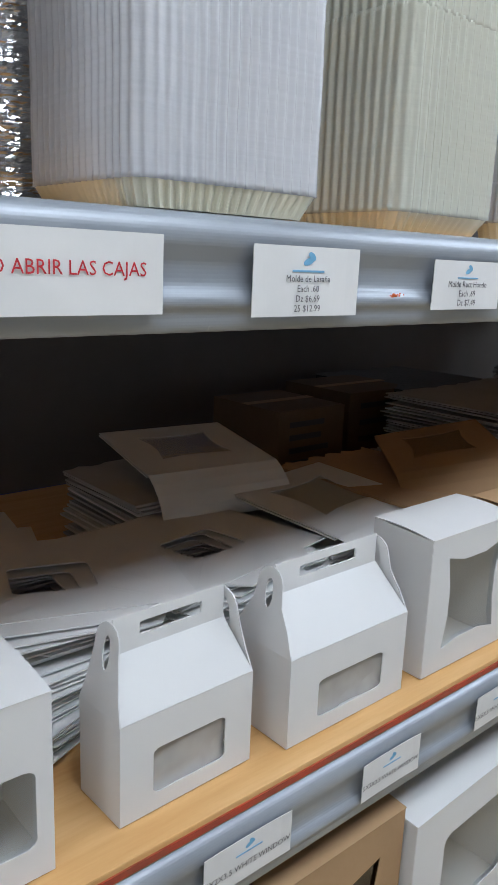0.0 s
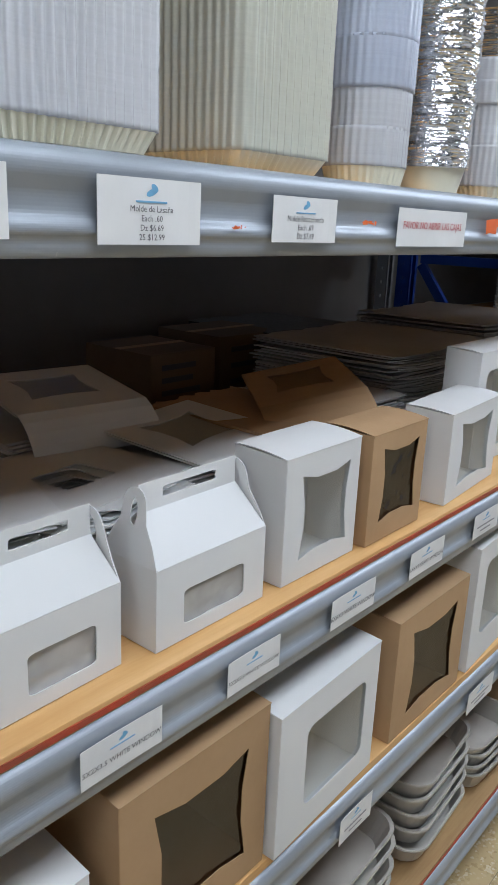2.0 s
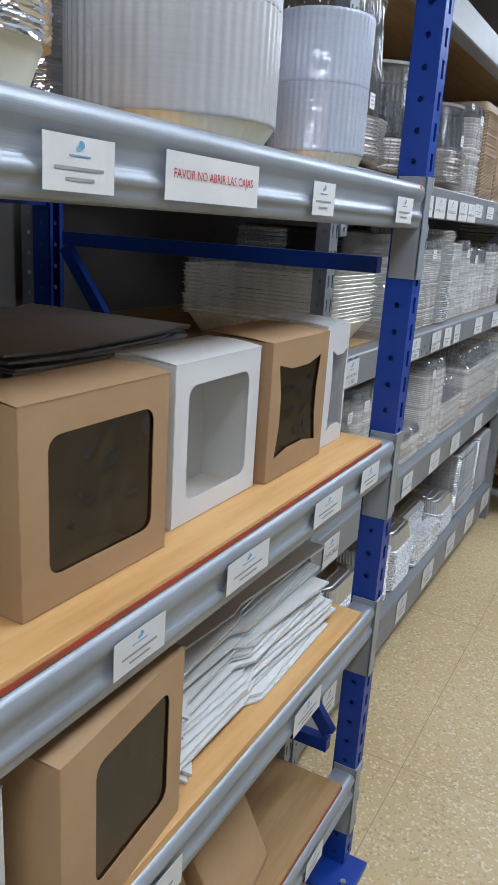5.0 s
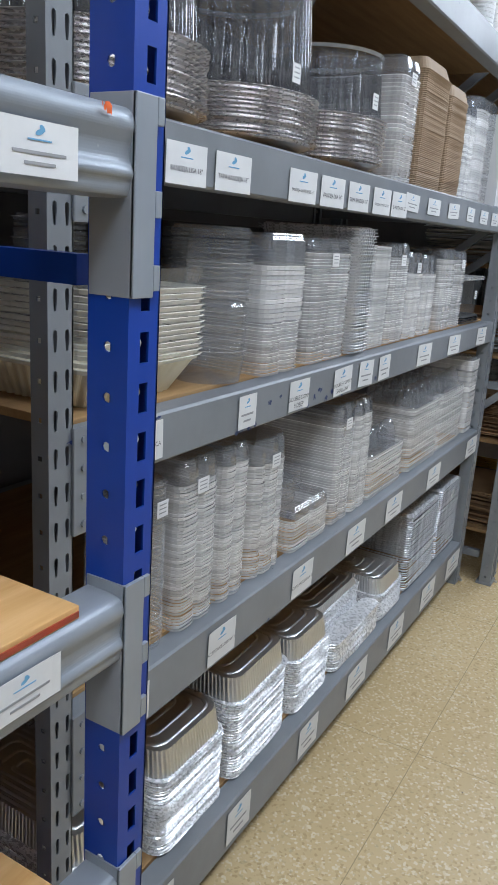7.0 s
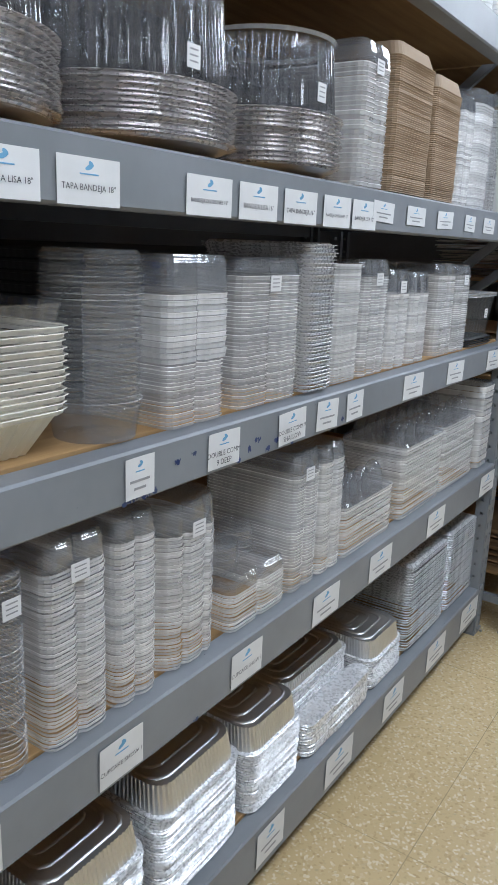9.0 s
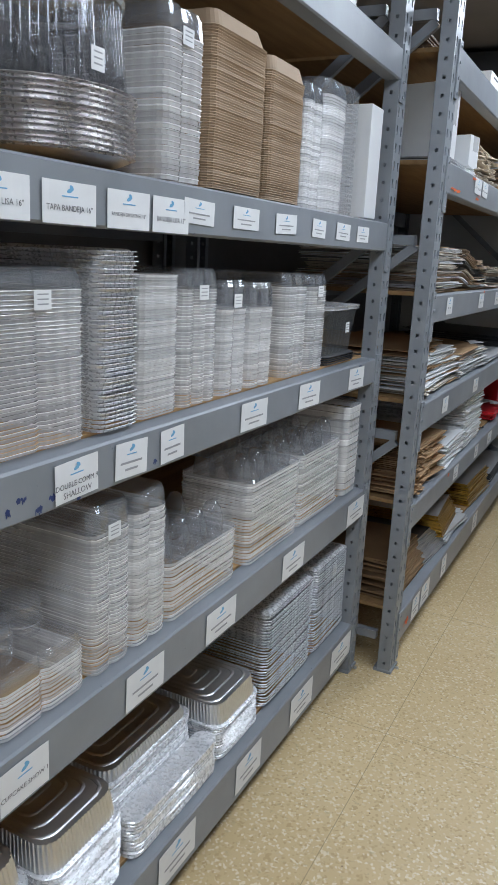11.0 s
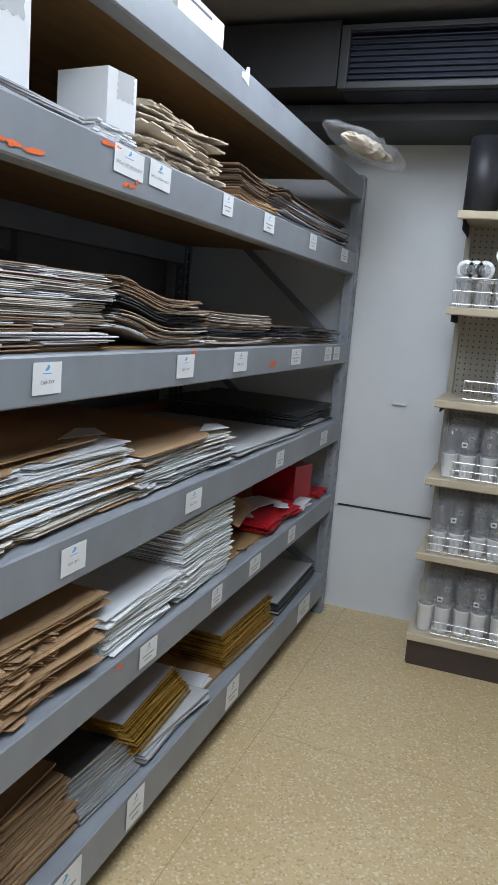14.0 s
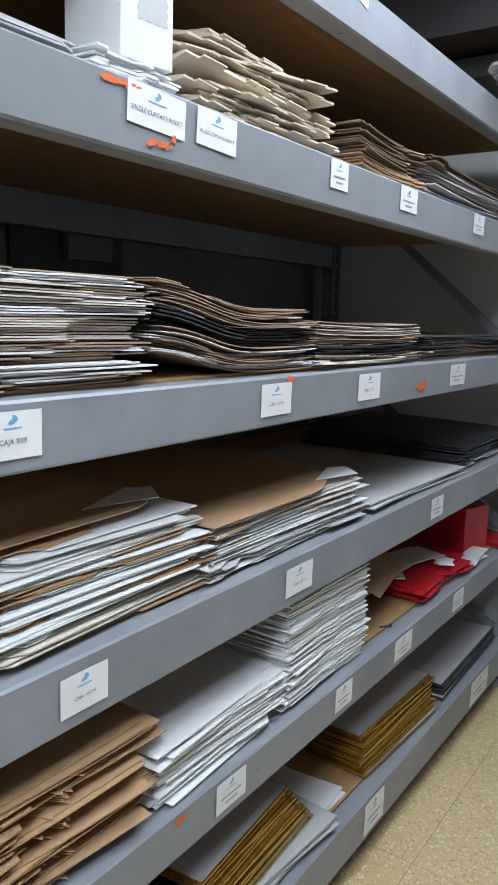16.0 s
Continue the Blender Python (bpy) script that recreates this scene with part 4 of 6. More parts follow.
def opened_flat(label, mat, at, w, d, rot, bend=35, win=True):
    """A box folded flat with a window, its flap lifted."""
    th = tagged(empty("flat_window_box"), label, "flat box")
    th.matrix_world = pose(*at, *rot)
    pts, faces = ring_face(w, d, (0.22, 0.78, 0.28, 0.80), "wave")
    o = mesh_from("panel", [(-z, y, 0.004) for y, z in pts], faces, M[mat], th)
    o.modifiers.new("card", "SOLIDIFY").thickness = 0.0012
    pts, faces = ring_face(w * 0.98, d, (0.4, 0.6, 0.4, 0.6), "round")
    o = part("rear_panel", box((-d, -w / 2, -0.001), (-0.004, w / 2, 0.0005)), M[mat], th)
    bm = bmesh.new()
    a = math.radians(bend)
    rows = []
    for k in range(5):
        f = k / 4
        ang = a * (0.4 + 0.6 * f)
        rows.append((bm.verts.new((f * d * 0.42 * math.cos(ang), -w / 2, 0.004 - f * d * 0.42 * math.sin(ang))), bm.verts.new((f * d * 0.42 * math.cos(ang), w / 2, 0.004 - f * d * 0.42 * math.sin(ang)))))
    for r0, r1 in zip(rows, rows[1:]):
        bm.faces.new((r0[0], r0[1], r1[1], r1[0]))
    o = part("flap", bm, M[mat], th)
    o.modifiers.new("card", "SOLIDIFY").thickness = 0.0012
    if win:
        part("window_film", box((-0.82 * d, -0.3 * w, 0.002), (-0.26 * d, 0.3 * w, 0.0026)), M["film"], th)
    return th


flat_stack("loose fanned pile of white folded carry boxes", ["white_card"], 0.63, 0.88, -0.165, 0.19, Z, 0.118, 26, 0.0016, 11, jitter=0.014, turn=4.5, rz=7, win=(0.34, 0.66, 0.3, 0.62), fan=-30)
flat_stack("low pile of white folded boxes by the wall", ["white_card"], 0.55, 0.80, -0.33, 0.2, Z, 0.100, 22, 0.0016, 10, jitter=0.01, turn=4.0, rz=-8, win=(0.3, 0.7, 0.3, 0.66))
flat_stack("pile of white folded window boxes", ["white_card"], 0.865, 1.105, -0.165, 0.21, Z, 0.108, 22, 0.0016, 12, jitter=0.014, turn=5.0, rz=4, win=(0.34, 0.7, 0.3, 0.6), fan=8)
flat_stack("stepped pile of white flat boxes at the back", ["white_card", "grey_board"], 0.955, 1.19, -0.375, 0.2, Z, 0.125, 28, 0.0018, 13, 0.008, 0.006, 1.5)
opened_flat("white folded window box lying on the pile", "white_card", (-0.385, 1.085, Z + 0.150), 0.20, 0.17, (0, 7, -8), 40)
flat_stack("low pile of white window boxes", ["white_card"], 1.115, 1.33, -0.19, 0.22, Z, 0.088, 16, 0.002, 14, 0.01, 0.02, 5)
opened_flat("white flat box with a wavy window", "white_card", (-0.185, 1.205, Z + 0.112), 0.20, 0.19, (2, 4, 6), 12)
flat_stack("brown kraft flats under a folded kraft box", ["kraft"], 1.245, 1.455, -0.135, 0.30, Z, 0.125, 18, 0.0022, 15, 0.012, 0.012, 3)
opened_flat("brown kraft folded box with a window", "kraft", (-0.21, 1.385, Z + 0.150), 0.17, 0.19, (12, 4, -40), 26)
flat_stack("small pile of grey flats beside the kraft flats", ["grey_board"], 1.465, 1.635, -0.19, 0.24, Z, 0.125, 24, 0.002, 19, 0.01, 0.008, 2.5)
flat_stack("thick stack of grey-white flat window boxes", ["grey_board", "white_card", "grey_board"], 1.655, 2.06, -0.225, 0.34, Z, 0.178, 44, 0.002, 16, 0.01, 0.008, 1.6, 0.006)
flat_stack("stack of flat grey boxes behind the display boxes", ["grey_board"], 2.16, 2.56, -0.28, 0.36, Z, 0.195, 40, 0.0022, 17, 0.012, 0.01, 1.4, 0.006)
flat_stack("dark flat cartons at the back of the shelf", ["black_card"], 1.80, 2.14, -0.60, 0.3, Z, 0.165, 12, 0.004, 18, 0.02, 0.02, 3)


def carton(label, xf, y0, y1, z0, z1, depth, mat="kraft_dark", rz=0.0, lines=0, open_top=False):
    """A shipping carton with a tape line, flap seams and blocks of dim print."""
    w, h = y1 - y0, z1 - z0
    th = tagged(empty("carton", (xf, (y0 + y1) / 2, z0), rz), label, "carton")
    bm = bmesh.new()
    add_box(bm, (-depth, -w / 2, 0), (0, w / 2, h), 0.002)
    part("body", bm, M[mat], th)
    bm = bmesh.new()
    add_box(bm, (-depth * 0.55, -w / 2 - 0.0008, h), (-depth * 0.45, w / 2 + 0.0008, h + 0.0008))
    part("tape", bm, M["kraft"], th)
    if lines:
        bm = bmesh.new()
        for k in range(lines):
            zz = h * (0.82 - 0.66 * k / max(1, lines - 1))
            add_box(bm, (0, -w * 0.34, zz - h * 0.035), (0.0008, w * (0.1 + 0.24 * rng.random()), zz + h * 0.035))
        part("print", bm, M["ink"], th)
    return th


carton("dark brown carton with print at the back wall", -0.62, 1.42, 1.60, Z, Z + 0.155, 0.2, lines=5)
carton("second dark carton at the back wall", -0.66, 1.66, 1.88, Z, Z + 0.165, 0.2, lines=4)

# ---- blue rack, third shelf ----
Z = 0.6885
window_box("white card box partly behind the beam", -0.02, 0.56, 0.80, Z, 0.17, 0.16, "white_card", (0.2, 0.8, 0.2, 0.8), "round")
window_box("large brown kraft box with a wavy window", -0.014, 0.832, 1.060, Z, 0.226, 0.16, "kraft", (0.2, 0.84, 0.16, 0.82))
window_box("large white box with a rounded window", -0.006, 1.068, 1.305, Z, 0.205, 0.15, "white_card", (0.25, 0.86, 0.2, 0.78), "round", 2.0)
window_box("large brown kraft box with a dark window", -0.012, 1.362, 1.596, Z, 0.206, 0.17, "kraft", (0.2, 0.84, 0.14, 0.84))
window_box("large white box with a square window", -0.018, 1.630, 1.884, Z, 0.240, 0.12, "white_card", (0.17, 0.84, 0.24, 0.84), "round", 3.0)
window_box("tall brown kraft box with a square window", -0.010, 1.930, 2.168, Z, 0.236, 0.13, "kraft", (0.24, 0.86, 0.2, 0.84), "round", 5.0)
flat_stack("stack of white folded box flats with torn edges", ["white_card"], 2.21, 2.73, -0.035, 0.34, Z, 0.145, 22, 0.003, 21, 0.02, 0.01, 2.5, 0.0, lean=0.05)

# ---- blue rack, bottom shelf ----
Z = 0.2755


def pulp_trays(label, y0, y1, xf, depth, z0, z1, n, rz=0.0, tilt=0.0):
    """Nested rounded trays with a thick rolled rim, each one a part."""
    w, wall, N = y1 - y0, 0.042, 64
    th = tagged(empty("tray_stack", (xf - depth / 2, (y0 + y1) / 2, z0), rz), label, "tray stack")
    base = outline_of("box", w, depth, 0.045, N)
    verts, faces = [], []
    prof = ((0.84, 0.0), (0.965, wall), (1.0, wall + 0.001), (1.006, wall + 0.004), (1.0, wall + 0.007), (0.955, wall + 0.006), (0.82, 0.004))
    for sc, z in prof:
        verts.extend((x * sc, y * sc, z) for x, y in base)
    for i in range(len(prof) - 1):
        faces += [(i * N + j, i * N + (j + 1) % N, (i + 1) * N + (j + 1) % N, (i + 1) * N + j) for j in range(N)]
    faces += [tuple(range(N))[::-1], tuple(range((len(prof) - 1) * N, len(prof) * N))]
    first = mesh_from("tray", verts, faces, M["pulp_tray"], th)
    r = random.Random(int(y0 * 1000))
    for k in range(n):
        o = first if k == 0 else new("tray", first.data)
        o.parent = th
        f = k / max(1, n - 1)
        o.matrix_basis = pose(r.gauss(0, 0.004), r.gauss(0, 0.004), (z1 - z0 - wall - 0.008) * f, 0, tilt * f, r.gauss(0, 1.5))
    return th


pulp_trays("low stack of grey pulp trays with rolled rims", 1.20, 1.50, -0.03, 0.24, Z, 0.43, 4, 1)
pulp_trays("stack of grey pulp trays with rolled rims", 1.54, 1.80, -0.03, 0.23, Z, 0.47, 5, 3, -2.0)
pulp_trays("second stack of grey pulp trays beside a gift box", 1.82, 2.035, -0.025, 0.23, Z, 0.395, 4, -2, -1.5)


def slope_box(label, xf, y0, y1, z0, h, depth, rz):
    """A kraft gift box with a pitched roof closed by a tongue."""
    w = y1 - y0
    th = tagged(empty("gift_box", (xf, (y0 + y1) / 2, z0), rz), label, "box", "kraft gift boxes")
    prof = [(0, 0), (0.0, h * 0.10), (-depth / 2 + 0.006, h), (-depth / 2 - 0.006, h), (-depth, h * 0.10), (-depth, 0)]
    bm = extrude_profile(prof, -w / 2, w / 2)
    bmesh.ops.bevel(bm, geom=list(bm.edges), offset=0.002, segments=1, affect="EDGES")
    part("body", bm, M["kraft"], th)
    bm = bmesh.new()
    v = [bm.verts.new((x, -w / 2 - 0.0015, z)) for x, z in ((-depth * 0.14, h * 0.06), (-depth * 0.34, h * 0.60), (-depth * 0.66, h * 0.60), (-depth * 0.86, h * 0.06))]
    bm.faces.new(v)
    o = part("end_flap", bm, M["kraft"], th)
    o.modifiers.new("card", "SOLIDIFY").thickness = 0.0015
    return th


slope_box("brown kraft gift box with a pitched top", -0.025, 2.06, 2.31, Z, 0.17, 0.15, 4)
slope_box("smaller kraft gift box leaning at the back", -0.040, 2.34, 2.54, Z, 0.155, 0.14, 8)


# ---- grey rack, first shelf below the top: round trays, lids, stacks ----
def round_trays(label, cx, cy, r, z0, z1, zl, step=0.0076):
    th = tagged(empty("serving_tray_stack", (cx, cy, z0)), label, "serving trays")
    n = 72
    shells("tray", th, "plate", "round", 2 * r, 2 * r, 0.014, z1 - z0, step, 0, 0, 0.008, jitter=0.0018, n=n)
    tapered("lowest_tray", th, "foil_smooth", "round", 1.96 * r, 1.96 * r, 0.0, 0.016, 0.72, 0, 0, n=n)
    if zl:
        for k, (s, up) in enumerate(((1.0, 0.0), (0.965, 0.012), (0.93, 0.022))):
            tapered("dome_lid", th, "dome", "round", 1.84 * r * s, 1.84 * r * s, zl - z0 - 0.02 - 0.006 * k, z1 - z0 + 0.006 + up, 0.93, 32, 0.0042 * s, n=256, cap=False, label="clear fluted dome lid")
        layers("lid_rim", th, "clear", "round", 1.80 * r, 1.80 * r, zl - z0 - 0.02, zl - z0 - 0.012, 0.004, 0, 0, 0.003, n=n, cap=False)
        sticker(th, 0.93 * r + 0.012, -0.25 * r, (z1 + 0.03) - z0, 0.03, 0.032)
    return th


Z = 1.5515
round_trays("large round metallic trays under clear fluted lids", -0.45, 3.265, 0.20, Z, 1.662, 1.93)
round_trays("medium round metallic trays under clear fluted lids", -0.415, 3.652, 0.172, Z, 1.650, 1.85)
round_trays("small round metallic trays under clear fluted lids", -0.390, 4.015, 0.150, Z, 1.664, 1.81)
lid_stack("stack of clear rectangular lids standing on edge", 4.17, 4.30, -0.25, 0.26, Z, 1.825, "clear", "duo", ribs=0, pitch=0.009, mark=True, crown=0.035)
def kraft_bowls(label, y0, y1, xf, depth, z0, z1):
    th = tagged(empty("kraft_tray_stack", (xf - depth / 2, (y0 + y1) / 2, z0)), label, "tray stack")
    layers("body", th, "kraft_pulp", "box", y1 - y0, depth, 0, z1 - z0 - 0.02, 0.0045, 0, 0, 0.0018, 0.02, 0.0005, label="nested brown kraft trays")
    tapered("top_tray", th, "kraft_pulp", "box", (y1 - y0) * 0.84, depth * 0.9, z1 - z0 - 0.02, z1 - z0 + 0.012, 1.12, 0, 0, 0.02, label="upturned kraft tray")
    return th
kraft_bowls("tall stack of brown kraft trays", 4.325, 4.55, -0.25, 0.22, Z, 1.853)
kraft_bowls("stack of smaller brown kraft trays", 4.575, 4.765, -0.255, 0.18, Z, 1.832)
lid_stack("slim stack of clear hinged boxes", 4.785, 4.895, -0.26, 0.20, Z, 1.825, "frost_clear", "duo", ribs=0, pitch=0.008, crown=0.03)
lid_stack("stack of white rounded clear lids", 4.91, 5.075, -0.26, 0.22, Z, 1.862, "frost_clear", ribs=0, pitch=0.007, corner=0.045, crown=0.03)
lid_stack("stack of dark ribbed plastic lids", 5.085, 5.175, -0.27, 0.2, Z, 1.876, "clear_dim", ribs=30, rib=0.003, pitch=0.012)
carton("white slim carton at the end of the shelf", -0.245, 5.205, 5.305, Z, 1.858, 0.14, "white_card")

# second shelf
Z = 1.1345
th = tagged(empty("tray_lid_stack", (-0.46, 3.235, Z)), "thick stack of cream-edged clear catering tray lids", "container stack")
tapered("lowest_tray", th, "cream", "box", 0.27, 0.40, 0, 0.062, 0.80, 62, 0.0026, 0.03, 248, label="fluted cream underside")
shells("tray_lid", th, "tray_cream", "box", 0.285, 0.42, 0.058, 0.178, 0.0086, 0, 0, 0.0035, 0.03, 0.002, top=False)
tapered("top_rim", th, "clear_dim", "box", 0.28, 0.415, 0.178, 0.206, 0.965, 44, 0.0025, 0.03, 176, cap=False)
lid_stack("nested clear round salad bowls", 3.405, 3.545, -0.245, 0.14, Z, 1.275, "clear_dim", "round", ribs=0, pitch=0.0075, base=0.045, base_mat="clear_dim", flange=0.003)
lid_stack("upper nested clear round salad bowls", 3.40, 3.548, -0.243, 0.15, 1.279, 1.405, "clear_dim", "round", ribs=0, pitch=0.0075, flange=0.003)
lid_stack("nested clear bowls behind the trays", 3.27, 3.40, -0.50, 0.14, Z, 1.405, "clear_dim", "round", ribs=0, pitch=0.009, flange=0.003)
lid_stack("stack of clear two-section containers", 3.565, 3.715, -0.245, 0.20, Z, 1.235, "clear", "duo", ribs=0, pitch=0.0062, flange=0.0016)
lid_stack("upper stack of clear containers on a stack", 3.562, 3.722, -0.243, 0.20, 1.238, 1.395, "frost_clear", "duo", ribs=0, pitch=0.0085, crown=0.05)
lid_stack("tall stack of clear deep containers", 3.765, 3.965, -0.25, 0.24, Z, 1.392, "clear", "duo", ribs=0, pitch=0.0062, flange=0.0016, mark=True, crown=0.022)
lid_stack("tall stack of bright foil-edged trays", 3.995, 4.098, -0.245, 0.28, Z, 1.428, "foil_edge", ribs=0, pitch=0.007, flange=0.004, jitter=0.0015)
lid_stack("stack of pale clear flat lids", 4.118, 4.245, -0.255, 0.24, Z, 1.390, "frost_clear", ribs=0, pitch=0.005)
lid_stack("stack of clear containers with price stickers", 4.258, 4.392, -0.255, 0.24, Z, 1.392, "clear", "tri", ribs=0, pitch=0.006, mark=True, crown=0.03)
lid_stack("bluish clear container stack", 4.418, 4.530, -0.258, 0.22, Z, 1.368, "frost_clear", "duo", ribs=0, pitch=0.006, mark=True, crown=0.05)
lid_stack("slim bluish clear container stack", 4.548, 4.665, -0.258, 0.22, Z, 1.362, "frost_clear", "duo", ribs=0, pitch=0.006, crown=0.045)
lid_stack("stack of clear cube containers", 4.735, 4.865, -0.258, 0.22, Z, 1.384, "clear", "duo", ribs=0, pitch=0.006, crown=0.025)
lid_stack("stack of clear narrow containers", 4.885, 4.998, -0.258, 0.22, Z, 1.380, "clear", "duo", ribs=0, pitch=0.006, mark=True, crown=0.022)
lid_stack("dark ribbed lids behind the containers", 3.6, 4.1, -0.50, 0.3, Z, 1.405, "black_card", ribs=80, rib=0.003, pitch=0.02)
th = tagged(empty("clear_tub", (-0.36, 5.15, Z)), "single clear ribbed tub on black trays", "tub")
shells("black_tray", th, "black_card", "box", 0.24, 0.2, 0.0, 0.024, 0.006, 0, 0, 0.003)
tapered("tub", th, "film", "box", 0.25, 0.2, 0.026, 0.155, 0.86, 26, 0.0012, 0.025, cap=False)
layers("tub_rim", th, "clear", "box", 0.262, 0.212, 0.155, 0.165, 0.005, 0, 0, 0.004, 0.028)
sticker(th, 0.097, 0.04, 0.10, 0.03, 0.03)

# third shelf
Z = 0.6965
lid_stack("tall column of clear round cups", 3.135, 3.209, -0.245, 0.08, Z, 0.995, "clear_dim", "round", ribs=12, rib=0.0012, pitch=0.0075, flange=0.002, mark=True, name="cup_stack")
lid_stack("second tall column of clear round cups", 3.214, 3.288, -0.245, 0.08, Z, 0.998, "clear_dim", "round", ribs=12, rib=0.0012, pitch=0.0075, flange=0.002, mark=True, name="cup_stack")
lid_stack("tall stack of clear cupcake boxes", 3.312, 3.432, -0.245, 0.22, Z, 1.010, "frost_clear", "duo", ribs=0, pitch=0.0062, mark=True, crown=0.035)
lid_stack("tall narrow stack of clear cupcake boxes", 3.450, 3.545, -0.245, 0.22, Z, 1.008, "frost_clear", "duo", ribs=0, pitch=0.0062, crown=0.03)
lid_stack("tall rounded stack of clear domes", 3.568, 3.725, -0.245, 0.20, Z, 0.990, "frost_clear", "tri", ribs=0, pitch=0.0062, corner=0.05, crown=0.045, mark=True)
lid_stack("low stack of clear square trays", 3.755, 3.955, -0.245, 0.2, Z, 0.795, "frost_clear", "duo", ribs=0, pitch=0.0065, crown=0.02)
for k, (yy, xx) in enumerate(((3.80, -0.31), (3.895, -0.34))):
    lid_stack("short round cups standing on clear trays", yy - 0.037, yy + 0.037, xx + 0.037, 0.074, 0.801, 0.858, "clear_dim", "round", ribs=36, rib=0.0012, pitch=0.011, name="cup_stack")
lid_stack("tall stack of clear tall boxes", 3.975, 4.085, -0.245, 0.24, Z, 1.0, "clear", "duo", ribs=0, pitch=0.0065, crown=0.04, mark=True)
lid_stack("tall stack of clear ribbed boxes", 4.098, 4.205, -0.245, 0.24, Z, 0.992, "frost_clear", "duo", ribs=0, pitch=0.0065, crown=0.03)


def dome_packs(label, y0, y1, xf, z0, z1, n):
    """Clear multi-cell packs, with a row of moulded domes on the top one."""
    w = y1 - y0
    th = tagged(empty("dome_pack_stack", (xf - 0.1, (y0 + y1) / 2, z0)), label, "container stack")
    shells("pack", th, "frost_clear", "box", w, 0.2, 0, z1 - z0 - 0.05, 0.0075, 30, 0.002, 0.0014, 0.02, 0.001)
    for i in range(n):
        for j in (-0.05, 0.05):
            bm = bmesh.new()
            bmesh.ops.create_uvsphere(bm, u_segments=14, v_segments=8, radius=1.0, matrix=Matrix.Translation((j, -w / 2 + w * (i + 0.5) / n, z1 - z0 - 0.05)) @ Matrix.Diagonal((0.030, w / n * 0.34, 0.062, 1)))
            part("dome", bm, M["clear_dim"], th, "", True)
    return th


dome_packs("stack of clear cupcake packs with domes", 4.215, 4.50, -0.245, Z, 0.875, 4)
dome_packs("large bagged clear cupcake packs", 4.560, 4.86, -0.245, Z, 0.955, 4)
dome_packs("clear cupcake packs beside the bagged packs", 4.875, 5.18, -0.25, Z, 0.955, 4)
lid_stack("upright grey clear lids at the end", 5.225, 5.345, -0.245, 0.2, Z, 0.985, "frost_clear", ribs=40, rib=0.0016, pitch=0.02)

# bottom shelf
Z = 0.2015


def foil_trays(label, y0, y1, xf, depth, z0, z1, lid=0.065, rz=0.0, name="upturned_pan"):
    """Nested foil pans with crinkled rims, the top one turned over: pleated sides and pressed rings on its floor."""
    w, zt = y1 - y0, z1 - z0
    th = tagged(empty("foil_tray_stack", (xf - depth / 2, (y0 + y1) / 2, z0), rz), label, "foil pans")
    layers("foil_pan", th, "foil_edge", "box", w, depth, 0, zt - lid - 0.006, 0.0062, 0, 0, 0.0036, 0.03, 0.0010, n=120, crinkle=0.0004, label="crinkled rims of nested foil pans")
    layers("rolled_rim", th, "foil_edge", "box", w * 1.01, depth * 1.01, zt - lid - 0.006, zt - lid + 0.004, 0.003, 0, 0, 0.003, 0.035, 0.0004, n=120, crinkle=0.0005)
    tapered(name, th, "foil_smooth", "box", w * 0.90, depth * 0.93, zt - lid + 0.004, zt - 0.004, 1.055, 120, 0.0011, 0.034, 720, label="upturned pleated foil pan")
    bm = bmesh.new()
    for s in (0.97, 0.80, 0.62, 0.44, 0.26):
        pts = outline_of("box", w * 0.86 * s, depth * 0.90 * s, 0.034 * s, 48)
        pin = outline_of("box", w * 0.86 * s - 0.016, depth * 0.90 * s - 0.016, 0.028 * s, 48)
        top = zt - 0.002
        a = [bm.verts.new((x, y, top - 0.002)) for x, y in pts]
        b = [bm.verts.new(((x + u) / 2, (y + v) / 2, top + 0.0022)) for (x, y), (u, v) in zip(pts, pin)]
        c = [bm.verts.new((x, y, top - 0.002)) for x, y in pin]
        for j in range(48):
            bm.faces.new((a[j], a[(j + 1) % 48], b[(j + 1) % 48], b[j]))
            bm.faces.new((b[j], b[(j + 1) % 48], c[(j + 1) % 48], c[j]))
    part("embossing", bm, M["foil_smooth"], th, "raised rings pressed in foil", True)
    return th


foil_trays("stack of crinkled foil pans with pleated sides", 3.075, 3.27, -0.27, 0.38, Z, 0.40)
foil_trays("tall stack of foil pans with a pleated top", 3.30, 3.535, -0.255, 0.40, Z, 0.432)
foil_trays("stack of foil pans with an upturned pan", 3.565, 3.825, -0.255, 0.42, Z, 0.452, rz=1)
foil_trays("stack of foil pans with embossed top", 3.865, 4.085, -0.255, 0.40, Z, 0.408)
foil_trays("wide shallow foil pans with dark lids", 4.105, 4.445, -0.315, 0.36, Z, 0.372, 0.03)
th = tagged(empty("foil_tray", (-0.277, 4.285, Z)), "shallow foil trays wrapped in film on the shelf", "foil pans")
layers("foil_pan", th, "foil_edge", "box", 0.35, 0.06, 0, 0.085, 0.0075, 0, 0, 0.003, 0.03, 0.001, n=100, crinkle=0.001)
foil_trays("low stack of embossed foil pans", 4.475, 4.70, -0.255, 0.38, Z, 0.345, 0.06)
lid_stack("upright stack of silver board foil trays", 4.735, 5.05, -0.255, 0.3, Z, 0.487, "foil_edge", ribs=0, pitch=0.0085, flange=0.004, name="foil_tray_stack", jitter=0.0014)
lid_stack("second stack of silver foil trays with stickers", 5.085, 5.35, -0.255, 0.3, Z, 0.487, "foil_edge", ribs=0, pitch=0.0085, flange=0.004, name="foil_tray_stack", mark=True, jitter=0.0014)
